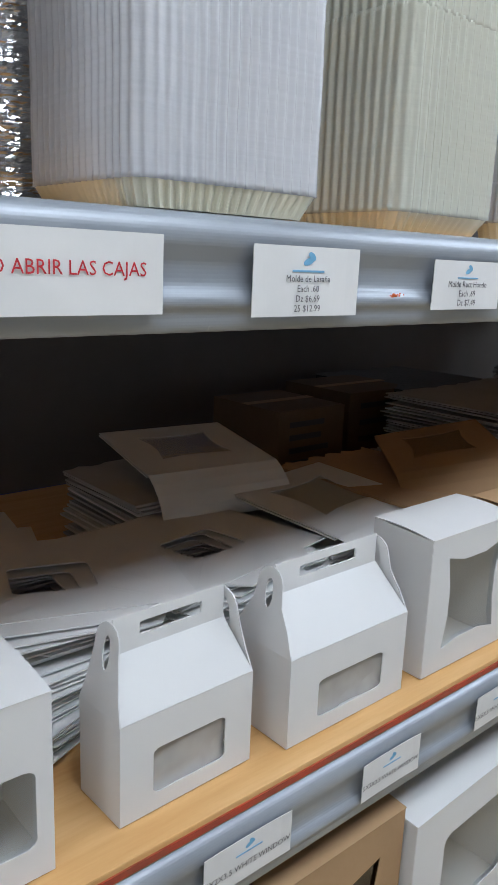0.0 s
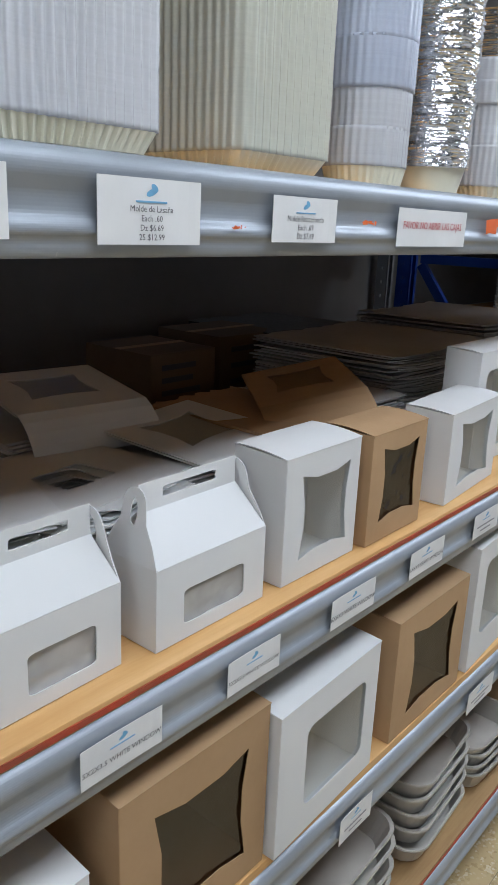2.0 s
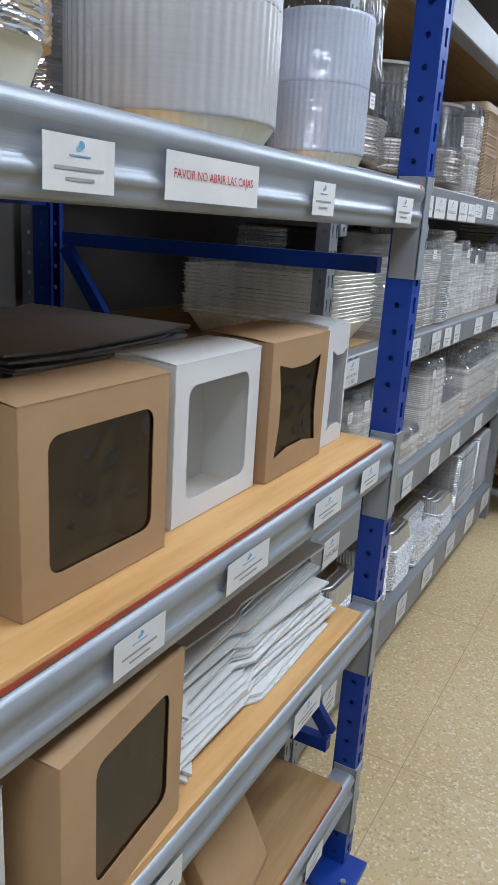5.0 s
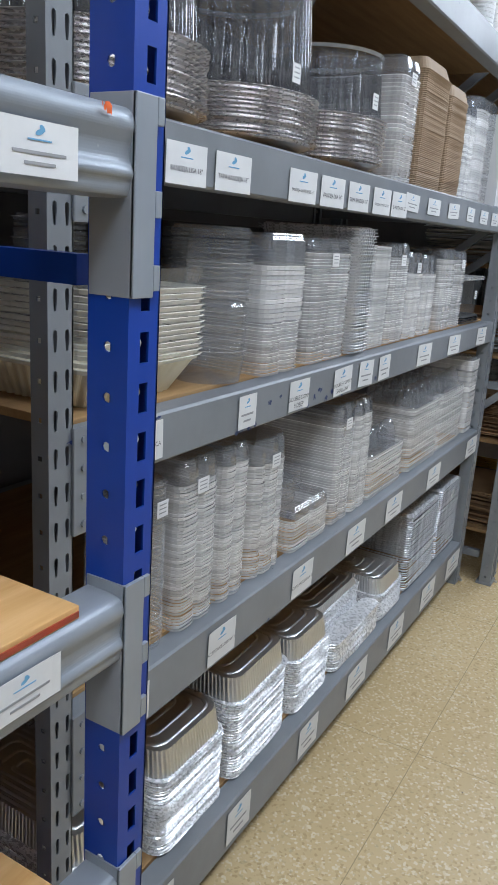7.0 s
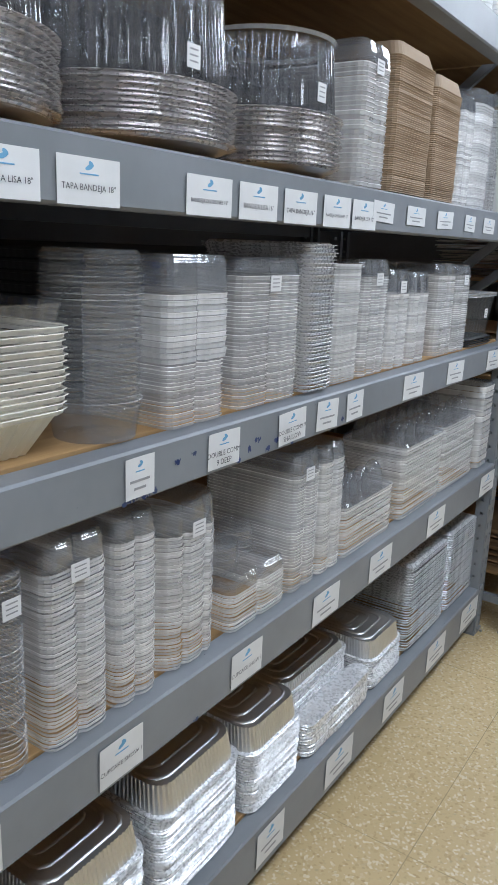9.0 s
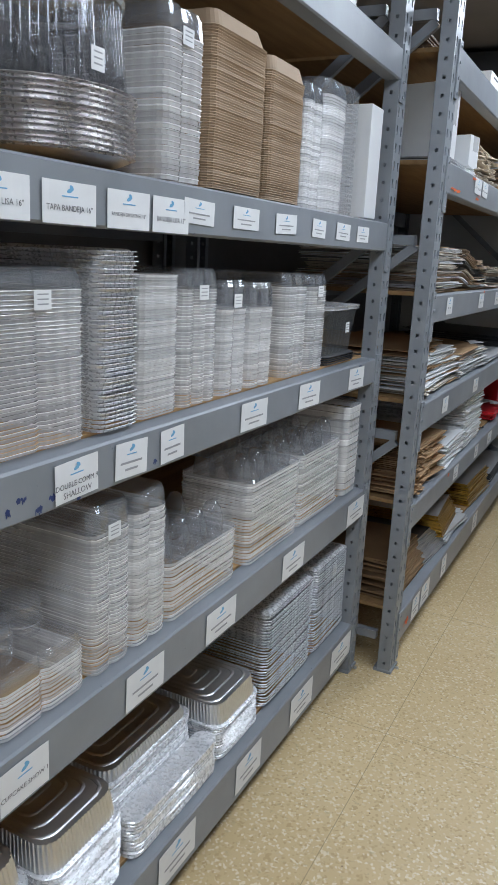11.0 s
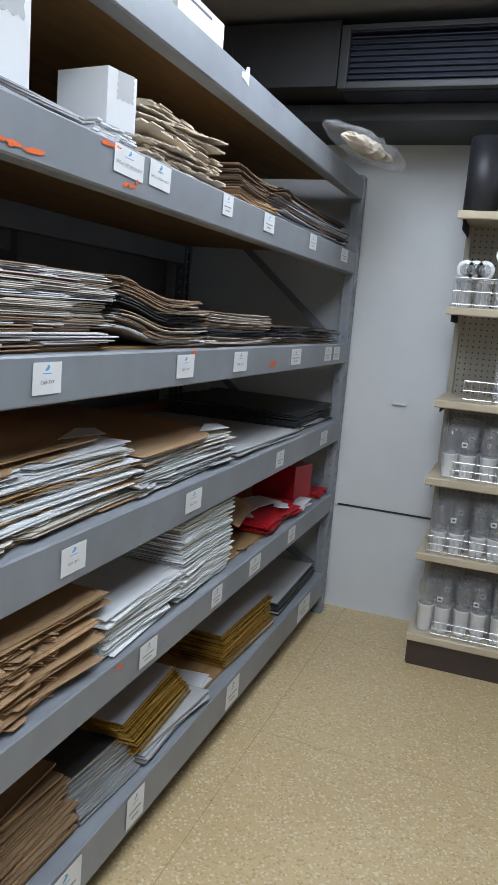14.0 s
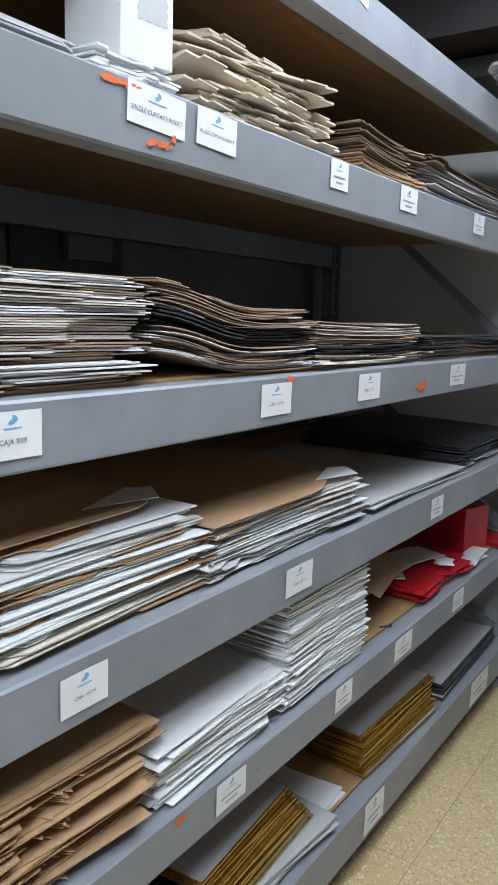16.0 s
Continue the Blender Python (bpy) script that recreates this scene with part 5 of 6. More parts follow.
# top shelf
lid_stack("white cup stack on the top shelf", 4.86, 4.97, -0.26, 0.11, 2.0415, 2.30, "white_cup", "round", ribs=0, pitch=0.012, name="cup_stack")
lid_stack("second white cup stack on the top shelf", 4.99, 5.10, -0.26, 0.11, 2.0415, 2.30, "white_cup", "round", ribs=0, pitch=0.012, name="cup_stack")


# ---- slotted rack: flat cartons ----
Z = R3_TOP[2] + 0.0065
flat_stack("thick stack of white and brown flat cake boxes", ["cream_board", "white_card", "cream_board", "white_card", "kraft_pulp"], 5.60, 5.995, R3X - 0.018, 0.5, Z, 0.150, 46, 0.0018, 51, 0.035, 0.014, 0.8)
flat_stack("sagging stack of brown and white flat cake boxes", ["kraft_pulp", "cream_board", "black_card", "white_card", "kraft_pulp"], 6.01, 6.475, R3X - 0.018, 0.5, Z, 0.112, 44, 0.0016, 52, 0.03, 0.016, 1.2, 0.004, sag=0.038)
flat_stack("shorter stack of brown flat cake boxes", ["cream_board", "black_card", "white_card", "kraft_pulp"], 6.49, 7.055, R3X - 0.018, 0.5, Z, 0.088, 30, 0.0018, 53, 0.03, 0.014, 1.0, 0.004)
flat_stack("low dark stack of flat boxes", ["grey_board", "black_card", "kraft_dark"], 7.09, 7.96, R3X - 0.018, 0.5, Z, 0.058, 14, 0.002, 54, 0.03, 0.014, 1.0)
Z = R3_TOP[3] + 0.0065


def tabbed_sheet(stack, w, d, at, mat, turn, r=0.16, tab=None):
    """A large top blank with a broad rounded front corner and a pale locking tab."""
    bm = bmesh.new()
    pts = [(0.0, -w / 2), (0.0, w / 2 - r)] + [(-r + r * math.cos(math.radians(a)), w / 2 - r + r * math.sin(math.radians(a))) for a in (15, 30, 45, 60, 75, 90)] + [(-d, w / 2), (-d, -w / 2)]
    bm.faces.new([bm.verts.new((x, y, 0.0)) for x, y in pts])
    top = part("top_blank", bm, M[mat], stack)
    top.modifiers.new("board", "SOLIDIFY").thickness = 0.0022
    top.matrix_basis = pose(*at, 0, 0.6, turn)
    if tab:
        bm = bmesh.new()
        pts = [(-0.05, w / 2 - 0.16), (-0.012, w / 2 - 0.02), (-0.07, w / 2 + 0.03), (-0.10, w / 2 - 0.01), (-0.085, w / 2 - 0.05)]
        bm.faces.new([bm.verts.new((x, y, 0.0035)) for x, y in pts])
        o = part("locking_tab", bm, M[tab], top, "white locking tab")
        o.modifiers.new("board", "SOLIDIFY").thickness = 0.001
    return top


st = flat_stack("fanned stack of white and brown large flat boxes", ["white_card", "kraft", "white_card", "cream_board", "kraft"], 5.60, 6.14, R3X - 0.018, 0.62, Z, 0.138, 52, 0.0018, 55, 0.04, 0.022, 2.6, lean=0.03)
tabbed_sheet(st, 0.50, 0.58, (-0.05, 0.0, 0.152), "kraft", 2.0, 0.10, "white_card")
st = flat_stack("stack of very large brown flat boxes", ["grey_board", "white_card", "kraft", "cream_board"], 6.16, 6.77, R3X - 0.018, 0.66, Z, 0.085, 36, 0.0016, 56, 0.03, 0.016, 2.0, lean=0.02)
tabbed_sheet(st, 0.60, 0.62, (-0.004, 0.0, 0.099), "kraft", 0.5, 0.26, "white_card")
flat_stack("single grey board sheets on the shelf", ["grey_board"], 6.80, 7.465, R3X - 0.018, 0.62, Z, 0.018, 3, 0.003, 57, 0.0, 0.006, 0.8)
flat_stack("stack of dark grey flat boxes at the end", ["black_card", "grey_board", "black_card"], 7.50, 8.06, R3X - 0.035, 0.6, Z, 0.070, 20, 0.002, 58, 0.03, 0.014, 1.5)
Z = R3_TOP[4] + 0.0065
flat_stack("messy stack of brown kraft flat boxes", ["kraft"], 5.60, 6.01, R3X - 0.018, 0.5, Z, 0.175, 56, 0.0014, 59, 0.05, 0.020, 4.0, 0.005, tilt=-1.2)
flat_stack("stack of large white flat boxes with slits", ["white_card"], 6.03, 6.425, R3X - 0.018, 0.55, Z, 0.105, 30, 0.0016, 60, 0.025, 0.012, 2.2)
flat_stack("tall stack of white flat boxes", ["white_card"], 6.435, 6.80, R3X - 0.018, 0.42, Z, 0.232, 52, 0.0018, 61, 0.004, 0.009, 1.8)
flat_stack("low pile of brown kraft flats", ["kraft"], 6.84, 7.14, R3X - 0.16, 0.35, Z, 0.10, 14, 0.003, 62, 0.02, 0.012, 3)
opened_flat("folded brown kraft box on kraft flats", "kraft", (R3X - 0.19, 7.05, Z + 0.130), 0.27, 0.3, (3, 2, 10), 14, False)
flat_stack("pile of glossy red card flats", ["red_card"], 7.19, 7.60, R3X - 0.022, 0.42, Z, 0.045, 9, 0.002, 63, 0.03, 0.014, 4, name="red_card_pile")
for y0, y1, back, dep, seed, rz in ((7.21, 7.33, 0.12, 0.10, 64, 14), (7.33, 7.50, 0.10, 0.12, 66, -16), (7.42, 7.50, 0.03, 0.05, 67, 28)):
    flat_stack("white card scraps on red flats", ["white_card"], y0, y1, R3X - back, dep, Z + 0.058, 0.006, 2, 0.002, seed, 0.0, 0.010, 12, rz=rz, name="card_scraps", category="card")
carton("glossy red square gift box", R3X - 0.075, 7.735, 7.885, Z, Z + 0.165, 0.22, "red_card", -14)
flat_stack("white card flats before the red box", ["white_card"], 7.62, 7.79, R3X - 0.018, 0.06, Z, 0.022, 4, 0.003, 68, 0.0, 0.008, 6, name="card_scraps", category="card")
flat_stack("red card flats beside the red box", ["red_card"], 7.91, 8.07, R3X - 0.018, 0.22, Z, 0.02, 4, 0.003, 65, 0.02, 0.008, 3, name="red_card_pile")
screw = tagged(empty("screw", (R3X - 0.042, 6.972, Z), 55), "small dark steel screw lying on the shelf", "screw")
bm = bmesh.new()
rod(bm, (-0.017, 0, 0.004), (0.014, 0, 0.003), 0.003, 8)
part("shank", bm, M["black_card"], screw)
bm = bmesh.new()
rod(bm, (0.014, 0, 0.005), (0.018, 0, 0.005), 0.005, 10)
part("head", bm, M["black_card"], screw)
Z = R3_TOP[5] + 0.0065
flat_stack("stack of dark brown corrugated boards", ["corrugated"], 5.58, 5.97, R3X - 0.03, 0.55, Z, 0.15, 16, 0.005, 66, 0.0, 0.016, 1.8, lean=0.05, name="corrugated_stack")


def board_stack(label, y0, y1, xf, depth, z0, h, n, face, edge, seed, rz=0.0, lean=0.0, tilt=0.0, step=0.0):
    """Cake boards: a pale face glued on a core with a metallic edge."""
    th = tagged(empty("cake_board_stack", (xf, (y0 + y1) / 2, z0), rz), label, "cake boards")
    r = random.Random(seed)
    w = y1 - y0
    core, top = bmesh.new(), bmesh.new()
    add_box(core, (-depth, -w / 2, 0), (0, w / 2, h / n * 0.82), 0.0008)
    add_box(top, (-depth + 0.004, -w / 2 + 0.004, h / n * 0.82), (-0.004, w / 2 - 0.004, h / n * 0.82 + 0.0006))
    first = part("board", core, M[edge], th)
    sheet = part("face", top, M[face], first)
    for i in range(n):
        m = pose(-lean * i / n - abs(r.gauss(0, 0.006)), r.gauss(0, 0.006) - step * i / n, h * i / n, r.gauss(0, 0.2), tilt * i / n, r.gauss(0, 1.2))
        if i == 0:
            first.matrix_basis = m
            continue
        o = new("board", first.data)
        o.parent = th
        o.matrix_basis = m
        if i == n - 1:
            f2 = new("face", sheet.data)
            f2.parent = o
    return th


board_stack("stack of silver and dark cake boards", 5.99, 6.25, R3X - 0.025, 0.5, Z, 0.085, 14, "black_card", "silver_card", 70, -3, 0.06)
board_stack("fanned gold-edged cake boards with grey faces", 6.26, 6.62, R3X - 0.035, 0.42, Z + 0.036, 0.120, 18, "grey_board", "gold_card", 71, 3, 0.02, 0.0, 0.09)
flat_stack("silver boards fanned below the gold boards", ["silver_card", "grey_board"], 6.26, 6.66, R3X - 0.018, 0.44, Z, 0.032, 9, 0.0025, 72, 0.0, 0.012, 4, name="cake_board_stack", category="cake boards")
flat_stack("white board sheet lying beside gold boards", ["white_card"], 6.62, 6.80, R3X - 0.05, 0.36, Z, 0.012, 2, 0.003, 75, 0.0, 0.006, 3, name="cake_board_stack", category="cake boards")
board_stack("thick stack of gold-edged square cake boards", 6.885, 7.355, R3X - 0.025, 0.47, Z, 0.118, 14, "grey_board", "gold_card", 73, -2, 0.02)
board_stack("stack of grey cake boards with dark edges", 7.44, 8.02, R3X - 0.025, 0.55, Z, 0.05, 6, "grey_board", "black_card", 74, 1, 0.01)

Z = R3_TOP[1] + 0.0065


def tall_box(label, xf, y0, y1, z0, h, depth, rz=0.0):
    """An upright white carton with a torn, zigzag-cut film window on its side."""
    w = y1 - y0
    th = tagged(empty("white_carton", (xf, (y0 + y1) / 2, z0), rz), label, "carton")
    bm = bmesh.new()
    add_box(bm, (-depth, -w / 2, 0), (0, w / 2, h), 0.0015)
    part("body", bm, M["white_card"], th)
    bm = bmesh.new()
    zig = [(-0.2 * w + 0.03 * w * (k % 2), h * (0.99 - 0.06 * k)) for k in range(9)]
    low = [(-0.16 * w + 0.09 * w * k, h * (0.5 + 0.025 * (k % 2))) for k in range(7)]
    up = [(0.4 * w - 0.03 * w * (k % 2), h * (0.53 + 0.06 * k)) for k in range(9)]
    loop = [bm.verts.new((0.0006, y, z)) for y, z in zig + low + up]
    bm.faces.new(loop)
    part("torn_window", bm, M["grey_board"], th, "torn zigzag-edged opening")
    return th


tall_box("tall white carton with a cut window", R3X - 0.04, 5.575, 5.70, Z, 0.24, 0.16, -12)
flat_stack("thin white flats under the cartons", ["white_card", "grey_board"], 5.56, 5.86, R3X - 0.018, 0.4, Z - 0.001, 0.018, 5, 0.003, 80, 0.01, 0.01, 2)
tall_box("small white carton with a torn window", R3X - 0.028, 5.952, 6.045, Z + 0.030, 0.108, 0.13, -8)
flat_stack("white inserts under the small carton", ["white_card"], 5.90, 6.065, R3X - 0.02, 0.2, Z, 0.028, 8, 0.003, 81, 0.02, 0.008, 3)


def pulp_inserts(label, y0, y1, xf, z0, h):
    """Beige folded card inserts thrown on one another, with bent tabs."""
    th = tagged(empty("insert_pile", (xf, (y0 + y1) / 2, z0)), label, "card inserts")
    r = random.Random(5)
    w = y1 - y0
    for i in range(20):
        f = i / 20
        bm = bmesh.new()
        ln, d = w * r.uniform(0.5, 0.8), r.uniform(0.12, 0.2)
        prof = [(0, 0), (0.0, 0.004), (-d * 0.3, 0.006 + r.uniform(0, 0.012)), (-d * 0.6, 0.004), (-d, 0.008 + r.uniform(0, 0.01)), (-d, 0.002), (-d * 0.5, -0.001)]
        bm = extrude_profile(prof, -ln / 2, ln / 2)
        for k in range(3):
            yy = -ln / 2 + ln * (k + 0.5) / 3
            add_box(bm, (-0.004, yy - 0.03, 0.0), (0.010, yy + 0.03, 0.0025))
        o = part("insert", bm, M["beige"], th)
        o.matrix_basis = pose(-r.uniform(0, 0.03), r.uniform(-0.16, 0.16) * w * (1 - 0.4 * f) - 0.1 * w * f, f * h, r.gauss(0, 1.5), r.gauss(0, 5), r.gauss(0, 4))
    return th


M["beige"] = surface("beige_greyboard", (0.60, 0.51, 0.40), (0.53, 0.445, 0.34), 0.7, scale=8, fine=120, bump=0.1, vary=0.08)
pulp_inserts("heap of beige folded cupcake inserts", 6.07, 6.63, R3X - 0.03, Z, 0.132)
flat_stack("stack of thin brown and white flat boxes", ["kraft_dark", "kraft_pulp", "kraft_dark", "kraft"], 6.645, 7.02, R3X - 0.018, 0.4, Z, 0.090, 20, 0.002, 82, 0.02, 0.012, 3, 0.01)
flat_stack("dark stack of flat boxes near the end", ["grey_board", "kraft_dark"], 7.05, 8.02, R3X - 0.03, 0.45, Z, 0.10, 23, 0.002, 83, 0.03, 0.014, 2, 0.006)
Z = R3_TOP[0] + 0.0065
carton("white printed carton on the top shelf", R3X - 0.05, 6.26, 6.53, Z, Z + 0.09, 0.3, "white_card", 0, 2)
flat_stack("flat cartons on the top shelf", ["kraft_dark"], 5.58, 6.1, R3X - 0.12, 0.5, Z, 0.06, 8, 0.005, 84, 0.0, 0.01, 2)


def limp_bag(label, at):
    """A crumpled clear bag with tan sheets in it, hanging over the beam's end."""
    th = tagged(empty("plastic_bag"), label, "bag")
    th.matrix_world = pose(*at, 0, 18, -8)
    for name, mat, sc in (("contents", "beige", 0.6), ("film", "bag", 1.0)):
        bm = bmesh.new()
        bmesh.ops.create_icosphere(bm, subdivisions=5, radius=1.0, matrix=Matrix.Diagonal((0.11 * sc, 0.36 * sc, 0.045 * sc, 1)))
        for v in bm.verts:
            k = noise.noise(v.co * 22 + Vector((1, 2, 3))) * 0.03 + noise.noise(v.co * 70) * 0.014
            v.co += v.co.normalized() * k
        part(name, bm, M[mat], th, "", True)
    return th


limp_bag("crumpled clear bag with tan card hanging from the beam end", (0.02, 7.62, 2.10))


# ---- end of the aisle: gondola shelf with bagged cups ----
GX0, GX1, GY, GB = 0.376, 1.62, 7.725, 8.15
gond = tagged(empty("gondola_shelf"), "tan metal gondola shelf with a brown kick panel", "shelf unit")
part("kick_panel", box((GX0 + 0.01, GY + 0.015, 0.0), (GX1, GY + 0.035, 0.118), 0.002), M["brown"], gond)
part("side_panel", box((GX0 + 0.004, GY + 0.03, 0.0), (GX0 + 0.012, GB, 0.12)), M["brown"], gond)
verts, faces = perforated([(GX0 + 0.03 + 0.0254 * k, GX0 + 0.03 + 0.0254 * (k + 1)) for k in range(22)], 0.16, 1.9, 0.0254, "round", 0.0035, 0.0035, lambda u, z: (u, GB - 0.03, z))
part_ob = mesh_from("pegboard", verts, faces, M["peg"], gond, "beige perforated back panel")
# added black sheet that stands in for shade in the peg holes
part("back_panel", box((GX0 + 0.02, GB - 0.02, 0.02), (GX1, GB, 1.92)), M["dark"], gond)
bm = bmesh.new()
add_box(bm, (GX0 + 0.006, GB - 0.06, 0.0), (GX0 + 0.03, GB, 1.93), 0.002)
part("upright", bm, M["peg"], gond)
G_TOP = [1.895, 1.525, 1.152, 0.828, 0.505, 0.145]
for i, z in enumerate(G_TOP):
    bm = extrude_profile([(GY + 0.0, z - 0.032), (GY - 0.004, z - 0.028), (GY - 0.004, z - 0.004), (GY + 0.002, z), (GB - 0.03, z), (GB - 0.03, z - 0.012), (GY + 0.012, z - 0.012), (GY + 0.012, z - 0.032)], GX0, GX1)
    for v in bm.verts:
        v.co = Vector((v.co.y, v.co.x, v.co.z))
    deck = part("deck", bm, M["tan"], gond)
    if i < 5:
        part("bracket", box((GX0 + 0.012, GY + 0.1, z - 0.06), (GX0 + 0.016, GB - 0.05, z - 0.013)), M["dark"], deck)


def wire_fence(x0, x1, z, h, n, back=0.0):
    th = tagged(empty("wire_fence", ((x0 + x1) / 2, GY + 0.018 + back, z)), "chrome wire fence along the shelf front", "wire divider", "wire fences")
    w = x1 - x0
    for zz in (h, h * 0.55, 0.012):
        part("rail", rod(bmesh.new(), (-w / 2, 0, zz), (w / 2, 0, zz), 0.0018), M["wire"], th)
    first = part("upright_wire", rod(bmesh.new(), (0, 0, 0), (0, 0, h), 0.0015), M["wire"], th)
    for i in range(n + 1):
        o = first if i == 0 else new("upright_wire", first.data)
        o.parent = th
        o.matrix_basis = pose(-w / 2 + w * i / n, 0, 0)
    return th


wire_fence(0.392, 0.94, G_TOP[1], 0.115, 20)
wire_fence(0.48, 1.02, G_TOP[2], 0.085, 18)
wire_fence(0.475, 1.0, G_TOP[3], 0.075, 18)
wire_fence(0.41, 0.77, G_TOP[4], 0.075, 16)
wire_fence(0.795, 1.2, G_TOP[4], 0.07, 16)
wire_fence(0.475, 1.05, G_TOP[5], 0.065, 22)


def ring_stack(name, th, mat, r0, r1, z0, z1, at, n=20, label=""):
    verts, faces = [], []
    prof = [(r0, z0), (r0 * 1.01, z0 + 0.002), (r1, z1 - 0.004), (r1 * 1.04, z1 - 0.002), (r1 * 1.02, z1)]
    for r, z in prof:
        verts += [(at[0] + r * math.cos(2 * math.pi * j / n), at[1] + r * math.sin(2 * math.pi * j / n), z) for j in range(n)]
    for i in range(len(prof) - 1):
        faces += [(i * n + j, i * n + (j + 1) % n, (i + 1) * n + (j + 1) % n, (i + 1) * n + j) for j in range(n)]
    faces += [tuple(range(n))[::-1], tuple(range((len(prof) - 1) * n, len(prof) * n))]
    return mesh_from(name, verts, faces, M[mat], th, label, True)


def cup_bag(x, y, z, h, white, k, r=0.034, seed=0):
    """Columns of cups, white below and clear above, in a polythene bag with a price sticker."""
    th = tagged(empty("bagged_cups", (x, y, z)), "polythene bag of clear cups and white cups", "cups", "bagged cups on the gondola")
    w = (k - 1) * 2.1 * r
    for i in range(k):
        cx = -w / 2 + i * 2.1 * r
        ring_stack("white_cups", th, "white_cup", r * 0.8, r * 0.98, 0.002, white, (cx, 0), label="white lower cups")
        ring_stack("clear_cups", th, "clear_dim", r * 0.92, r, white + 0.001, h - 0.02, (cx, 0), label="clear upper cups")
    verts, faces, n, m = [], [], 40, 10
    pts = outline_of("box", 2 * r + 0.012, w + 2 * r + 0.012, r, n)
    for q in range(m):
        f = q / (m - 1)
        s = 1.0 - 0.10 * max(0, f - 0.85) / 0.15
        for j, (px, py) in enumerate(pts):
            wob = 1 + 0.05 * noise.noise((px * 60 + seed, py * 60, f * 6))
            verts.append((px * s * wob, py * s * wob, 0.001 + h * f + 0.012 * noise.noise((px * 30, py * 30 + seed, 5)) * (f > 0.95)))
    for q in range(m - 1):
        faces += [(q * n + j, q * n + (j + 1) % n, (q + 1) * n + (j + 1) % n, (q + 1) * n + j) for j in range(n)]
    faces.append(tuple(range((m - 1) * n, m * n)))
    mesh_from("bag", verts, faces, M["bag"], th, "crinkled clear polythene bag", True)
    st = part("price_sticker", box((w * 0.15, -r - 0.0085, h * 0.62), (w * 0.15 + 0.022, -r - 0.0075, h * 0.62 + 0.022)), M["paper"], th)
    part("print", box((w * 0.15 + 0.004, -r - 0.0092, h * 0.62 + 0.007), (w * 0.15 + 0.018, -r - 0.0085, h * 0.62 + 0.015)), M["ink"], st)
    return th


for gz, hh, wh, xs in ((G_TOP[5], 0.245, 0.115, (0.47, 0.62, 0.775, 0.93, 1.08)), (G_TOP[4], 0.23, 0.085, (0.485, 0.645, 0.805, 0.96, 1.11)), (G_TOP[3], 0.225, 0.10, (0.49, 0.645, 0.80, 0.955, 1.10))):
    for i, gx in enumerate(xs):
        cup_bag(gx, GY + 0.085 + 0.006 * (i % 2), gz, hh + 0.008 * ((i * 7) % 3 - 1), wh, 2, 0.034, gx * 10 + gz)
        cup_bag(gx + 0.02, GY + 0.185, gz, hh + 0.014, wh, 2, 0.034, gx * 17 + gz)
for i, gx in enumerate((0.63, 0.70, 0.79, 0.86, 0.94)):
    th = tagged(empty("clear_cup_stack", (gx, GY + 0.12, G_TOP[2])), "bagged stack of clear plastic cups", "cups", "clear cup stacks on the gondola")
    shells("cup", th, "clear", "round", 0.066, 0.066, 0, 0.16, 0.011, 0, 0, 0.002, n=28)
    tapered("bag", th, "bag", "round", 0.08, 0.08, 0.0, 0.185, 1.0, 9, 0.003, n=40)
for i in range(9):
    gx, row = 0.43 + 0.075 * (i % 7), i // 7
    th = tagged(empty("lidded_tub", (gx, GY + 0.075, G_TOP[1])), "clear round tub with a white lid", "tub", "lidded tubs on the gondola")
    ring_stack("tub", th, "clear", 0.028, 0.034, 0.0, 0.1, (0, 0))
    ring_stack("lid", th, "white_cup", 0.036, 0.036, 0.1, 0.112, (0, 0))
for i in range(8):
    gx = 0.43 + 0.072 * (i % 7) + (0.036 if i > 6 else 0)
    th = tagged(empty("lidded_tub"), "clear round tub lying with its lid outward", "tub", "lidded tubs on the gondola")
    th.matrix_world = pose(gx, GY + 0.05, G_TOP[1] + 0.149 + (0.062 if i % 3 == 2 else 0), 90, 0, 0)
    ring_stack("tub", th, "clear", 0.028, 0.034, -0.09, 0.0, (0, 0))
    ring_stack("lid", th, "white_cup", 0.036, 0.036, 0.0, 0.008, (0, 0))
    ring_stack("lid_ring", th, "clear_dim", 0.024, 0.022, 0.008, 0.011, (0, 0))


def paper_roll(label, x, y, z, r, h, mat):
    th = tagged(empty("table_roll", (x, y, z)), label, "roll")
    bm = bmesh.new()
    bmesh.ops.create_cone(bm, cap_ends=True, segments=40, radius1=r, radius2=r, depth=h, matrix=Matrix.Translation((0, 0, h / 2)))
    bmesh.ops.bevel(bm, geom=[e for e in bm.edges if len(e.link_faces) == 2 and e.calc_face_angle() > 1], offset=0.004, segments=2, affect="EDGES")
    part("roll", bm, M[mat], th, "", True)
    bm = bmesh.new()
    bmesh.ops.create_cone(bm, cap_ends=True, segments=24, radius1=r * 0.3, radius2=r * 0.3, depth=0.003, matrix=Matrix.Translation((0, 0, h + 0.0015)))
    part("core", bm, M["kraft"], th, "card core")
    return th


paper_roll("large black table cover roll standing upright", 0.448, 7.83, G_TOP[0], 0.066, 0.29, "black")
paper_roll("white table cover roll standing upright", 0.603, 7.82, G_TOP[0], 0.076, 0.238, "white_cup")
paper_roll("second black table cover roll", 0.765, 7.86, G_TOP[0], 0.07, 0.20, "black")
paper_roll("third black table cover roll", 0.93, 7.86, G_TOP[0], 0.08, 0.28, "black")

